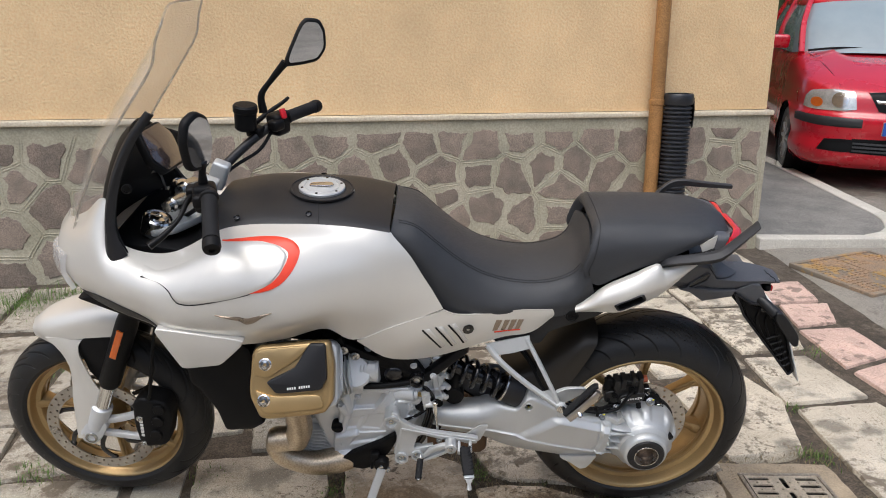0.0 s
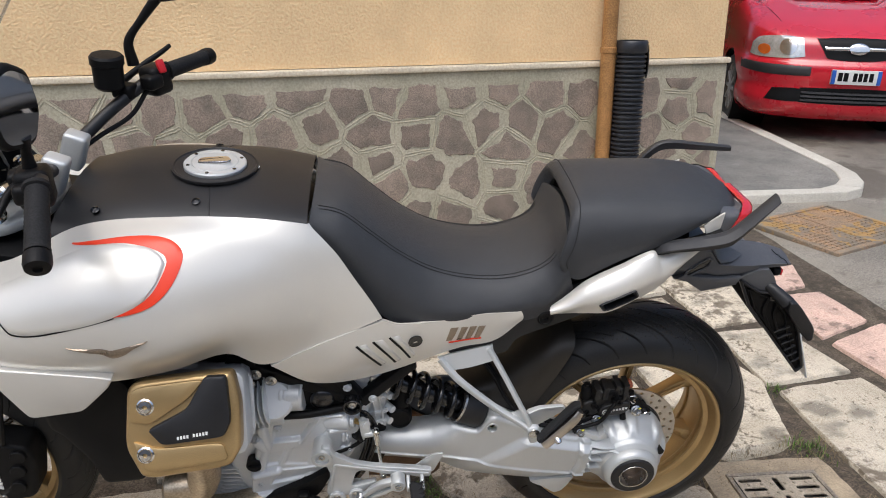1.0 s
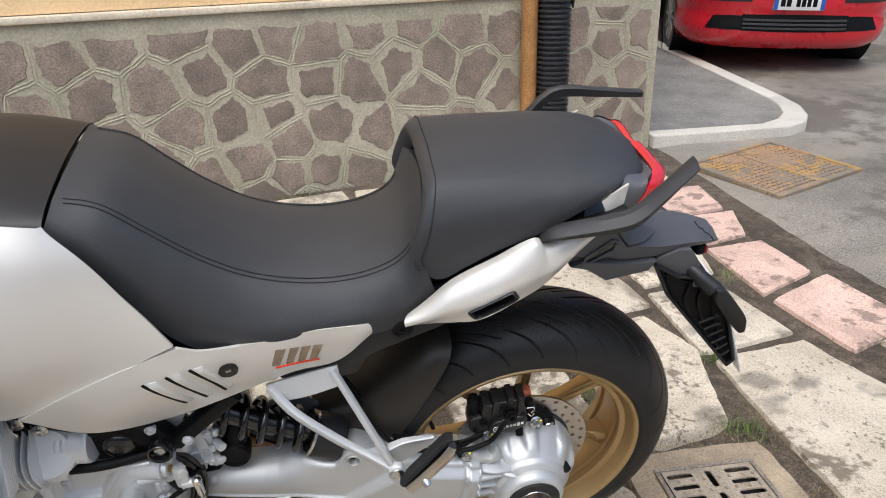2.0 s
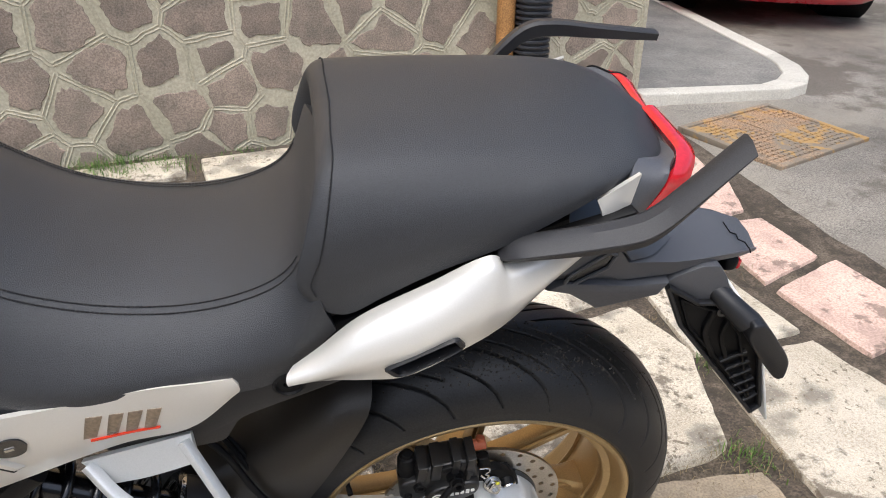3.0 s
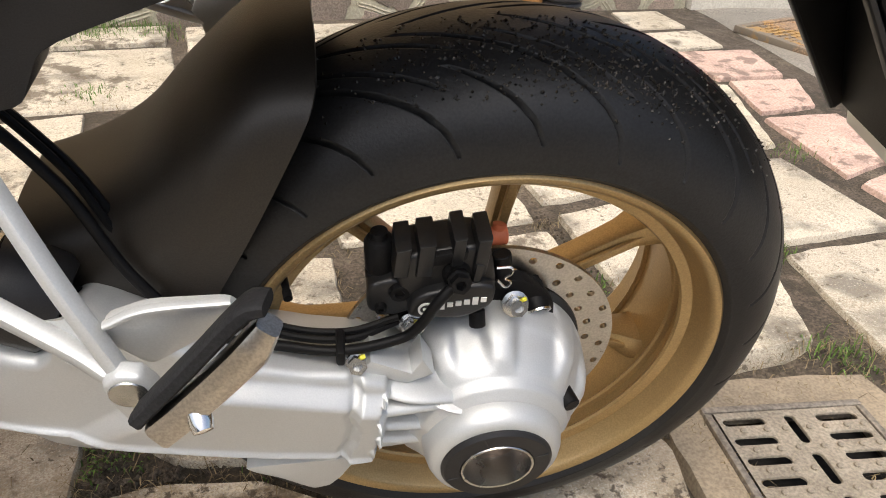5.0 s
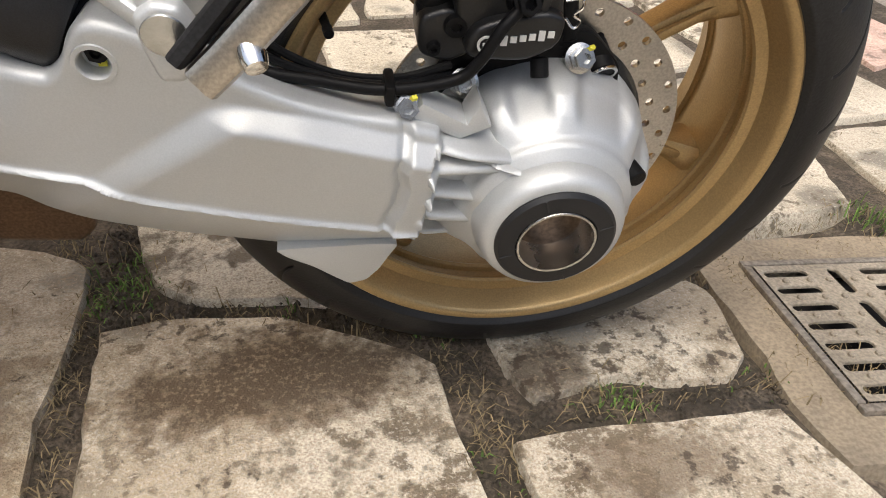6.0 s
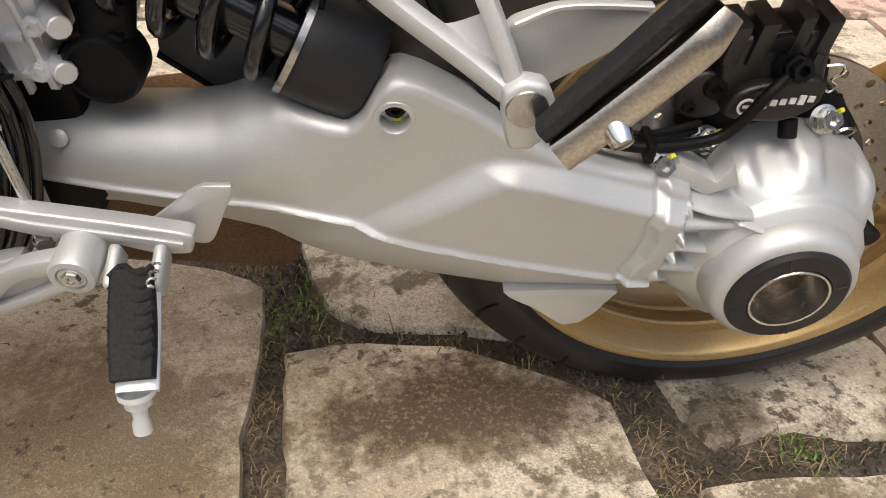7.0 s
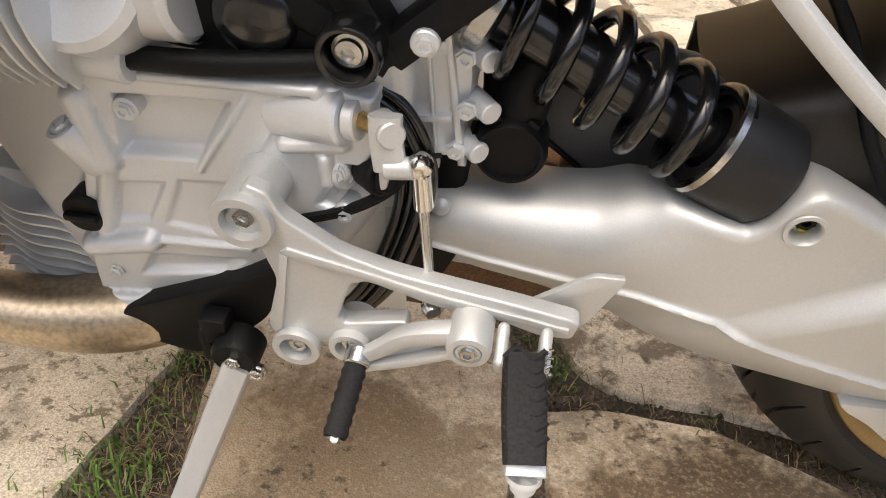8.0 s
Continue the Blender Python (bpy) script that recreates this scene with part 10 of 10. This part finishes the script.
def clods():
    """Crumbs of soil and small stones lying in the joints."""
    r = random.Random(29)
    vs, fs = [], []
    base = [Vector(c) for c in ((1, 0, 0), (-1, 0, 0), (0, 1, 0), (0, -1, 0), (0, 0, 1), (0, 0, -1))]
    tri = ((0, 2, 4), (2, 1, 4), (1, 3, 4), (3, 0, 4), (2, 0, 5), (1, 2, 5), (3, 1, 5), (0, 3, 5))
    lines = (((0.20, 1.45), (0.235, 2.15), 0.012), ((0.235, 2.15), (0.36, 2.145), 0.014), ((0.36, 2.145), (0.65, 2.04), 0.016), ((0.26, 2.16), (0.27, 2.38), 0.018), ((0.62, 1.50), (0.66, 1.90), 0.014), ((0.66, 1.86), (1.02, 1.82), 0.016), ((0.66, 1.9), (0.68, 2.05), 0.02), ((-0.27, 1.9), (-0.19, 2.3), 0.016), ((0.68, 2.05), (1.1, 2.06), 0.014), ((1.12, 2.1), (1.16, 2.7), 0.014))
    for _ in range(4200):
        a, b, wide = r.choice(lines)
        f = r.random()
        x, y = a[0] + (b[0] - a[0]) * f + r.gauss(0, wide), a[1] + (b[1] - a[1]) * f + r.gauss(0, wide)
        q = min(0.006, 0.0012 + r.expovariate(700))
        p = Vector((x, y, ground_z(x, y) - 0.012 + q * 0.4))
        k = len(vs)
        vs += [p + b_ * q * r.uniform(0.5, 1.3) for b_ in base]
        fs += [tuple(i + k for i in t) for t in tri]
    me = bpy.data.meshes.new("soil_crumbs")
    me.from_pydata(vs, [], fs)
    me.materials.append(SOIL)
    tagged(new("soil_crumbs", me), "dark crumbs of soil lying in the paving joints", "soil", kind="stuff")


clods()


def grit():
    """Wet grit on the top of the rear tyre."""
    r = random.Random(17)
    vs, fs = [], []
    base = [Vector(c) for c in ((1, 0, 0), (-1, 0, 0), (0, 1, 0), (0, -1, 0), (0, 0, 1), (0, 0, -1))]
    tri = ((0, 2, 4), (2, 1, 4), (1, 3, 4), (3, 0, 4), (2, 0, 5), (1, 2, 5), (3, 1, 5), (0, 3, 5))
    for _ in range(1100):
        a = radians(r.gauss(84, 17))
        s = abs(r.gauss(0.34, 0.07)) if r.random() < 0.55 else r.uniform(0.0, 0.30)
        th = s / 0.76 * 1.45
        rad = 0.3365 - 0.74 * (0.336 - 0.239) / (1 - math.cos(1.45)) * (1 - math.cos(th))
        y = -0.099 * math.sin(th) / math.sin(1.45)
        p = Vector((0.002 + rad * math.cos(a), y, 0.332 + rad * math.sin(a)))
        q = r.uniform(0.0007, 0.002)
        k = len(vs)
        vs += [bike.matrix_world @ (p + b * q * r.uniform(0.6, 1.3)) for b in base]
        fs += [tuple(i + k for i in t) for t in tri]
    me = bpy.data.meshes.new("grit")
    me.from_pydata(vs, [], fs)
    me.materials.append(GRIT)
    tagged(new("grit", me), "wet dark grit and sand grains on the tyre tread", "grit", kind="stuff")


grit()

# ---- paving ----
pavement = tagged(new("pavement"), "street of large worn pale stone slabs with weedy joints", "pavement", kind="structure")


def slab(corners, mat, top=0.0, seed=0):
    """One worn slab: uneven outline, rounded edge, slightly tilted."""
    r = random.Random(seed)
    cx, cy = sum(p[0] for p in corners) / len(corners), sum(p[1] for p in corners) / len(corners)
    ring = []
    for a, b in zip(corners, corners[1:] + corners[:1]):
        k = max(3, int(math.hypot(b[0] - a[0], b[1] - a[1]) / 0.03))
        for i in range(k):
            f = i / k
            x, y = a[0] + (b[0] - a[0]) * f, a[1] + (b[1] - a[1]) * f
            s = 1.02 - (0.012 if i == 0 else 0) + 0.022 * noise.noise((x * 9, y * 9, seed)) + 0.022 * noise.noise((x * 37, y * 37, seed)) + 0.014 * noise.noise((x * 90, y * 90, seed))
            ring.append((cx + (x - cx) * s, cy + (y - cy) * s))
    z0 = ground_z(cx, cy) + top
    bm = bmesh.new()
    tx, ty = r.uniform(-0.008, 0.008), r.uniform(-0.008, 0.008)
    def lift(x, y, d):
        return bm.verts.new((x - cx, y - cy, d + ground_z(x, y) - ground_z(cx, cy) + (x - cx) * tx + (y - cy) * ty))
    low = [lift(x, y, -0.05) for x, y in ring]
    edge = [lift(cx + (x - cx) * 0.996, cy + (y - cy) * 0.996, -0.007) for x, y in ring]
    rim = [lift(cx + (x - cx) * 0.978, cy + (y - cy) * 0.978, 0) for x, y in ring]
    n = len(ring)
    for i in range(n):
        j = (i + 1) % n
        bm.faces.new((low[i], low[j], edge[j], edge[i]))
        bm.faces.new((edge[i], edge[j], rim[j], rim[i]))
    c = lift(cx, cy, 0.003)
    for i in range(n):
        bm.faces.new((rim[i], rim[(i + 1) % n], c))
    return part("slab", bm, mat, pavement, matrix=Matrix.Translation((cx, cy, z0)))


NEAR_SLABS = [
    [(0.21, 1.40), (0.60, 1.44), (0.612, 1.82), (0.622, 1.96), (0.577, 2.01), (0.46, 2.10), (0.35, 2.125), (0.247, 2.127)],
    [(-0.18, 1.45), (0.172, 1.42), (0.19, 1.99), (0.212, 2.10), (0.228, 2.275), (0.17, 2.32), (0.03, 2.37), (-0.165, 2.35)],
    [(0.31, 2.22), (0.355, 2.168), (0.475, 2.14), (0.62, 2.08), (0.66, 2.62), (0.28, 2.66), (0.292, 2.35)],
    [(0.70, 1.93), (0.715, 1.875), (0.83, 1.885), (0.88, 1.86), (0.96, 1.845), (1.005, 1.875), (1.044, 1.99), (1.03, 2.035), (0.71, 2.02)],
    [(0.64, 1.45), (1.02, 1.43), (0.985, 1.785), (0.85, 1.803), (0.735, 1.822), (0.665, 1.825)],
    [(0.72, 2.08), (1.10, 2.08), (1.14, 2.62), (0.74, 2.60)],
    [(1.17, 2.16), (1.46, 2.16), (1.60, 2.49), (1.55, 2.72), (1.20, 2.68)],
    [(1.60, 2.46), (1.97, 2.46), (1.95, 2.83), (1.66, 2.85)],
    [(1.68, 2.90), (2.00, 2.91), (2.17, 3.36), (1.69, 3.40)],
    [(1.50, 1.75), (2.05, 1.80), (1.97, 2.41), (1.62, 2.42)],
    [(0.20, 2.72), (0.63, 2.69), (0.65, 3.10), (0.20, 3.14)],
    [(0.69, 2.67), (1.13, 2.68), (1.14, 3.10), (0.70, 3.12)],
    [(1.19, 2.75), (1.62, 2.78), (1.62, 3.20), (1.18, 3.15)],
    [(-0.66, 1.50), (-0.40, 1.50), (-0.293, 1.99), (-0.225, 2.23), (-0.24, 2.42), (-0.66, 2.44)],
]
PINK_SLABS = [
    [(2.06, 2.70), (2.36, 2.78), (2.37, 3.07), (2.10, 3.08)],
    [(2.12, 3.12), (2.35, 3.14), (2.47, 3.37), (2.20, 3.39)],
    [(2.18, 3.42), (2.45, 3.41), (2.52, 3.69), (2.13, 3.71)],
    [(2.08, 2.30), (2.42, 2.36), (2.40, 2.74), (2.06, 2.65)],
]
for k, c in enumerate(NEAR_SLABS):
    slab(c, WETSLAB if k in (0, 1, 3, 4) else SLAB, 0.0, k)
for k, c in enumerate(PINK_SLABS):
    slab(c, PINKSLAB, 0.0, 40 + k)


def fill_slabs():
    r = random.Random(5)
    taken = [(min(p[0] for p in c), max(p[0] for p in c), min(p[1] for p in c), max(p[1] for p in c)) for c in NEAR_SLABS + PINK_SLABS] + [(1.06, 1.52, 1.5, 2.12)]
    x = -4.6
    k = 100
    while x < 2.45:
        w = r.uniform(0.36, 0.5)
        y = r.uniform(-2.2, -1.8)
        while y < WALL_Y - 0.12:
            h = min(r.uniform(0.3, 0.62), WALL_Y - 0.06 - y)
            a, b, c, d = x + 0.02, min(x + w - 0.02, 2.46), y + 0.02, y + h - 0.02
            for t in taken:
                if a < t[1] and b > t[0] and c < t[3] and d > t[2]:
                    cuts = sorted([(b - t[0], 1), (t[1] - a, 0), (d - t[2], 3), (t[3] - c, 2)])[0]
                    if cuts[1] == 1:
                        b = t[0] - 0.04
                    elif cuts[1] == 0:
                        a = t[1] + 0.04
                    elif cuts[1] == 3:
                        d = t[2] - 0.04
                    else:
                        c = t[3] + 0.04
            if b - a > 0.1 and d - c > 0.1:
                j = lambda: r.uniform(-0.02, 0.02)
                slab([(a + j(), c + j()), (b + j(), c + j()), (b + j(), d + j()), (a + j(), d + j())], GREYSLAB if x < -0.45 else SLAB, r.uniform(-0.006, 0.004), k)
            k += 1
            y += h
        x += w


fill_slabs()
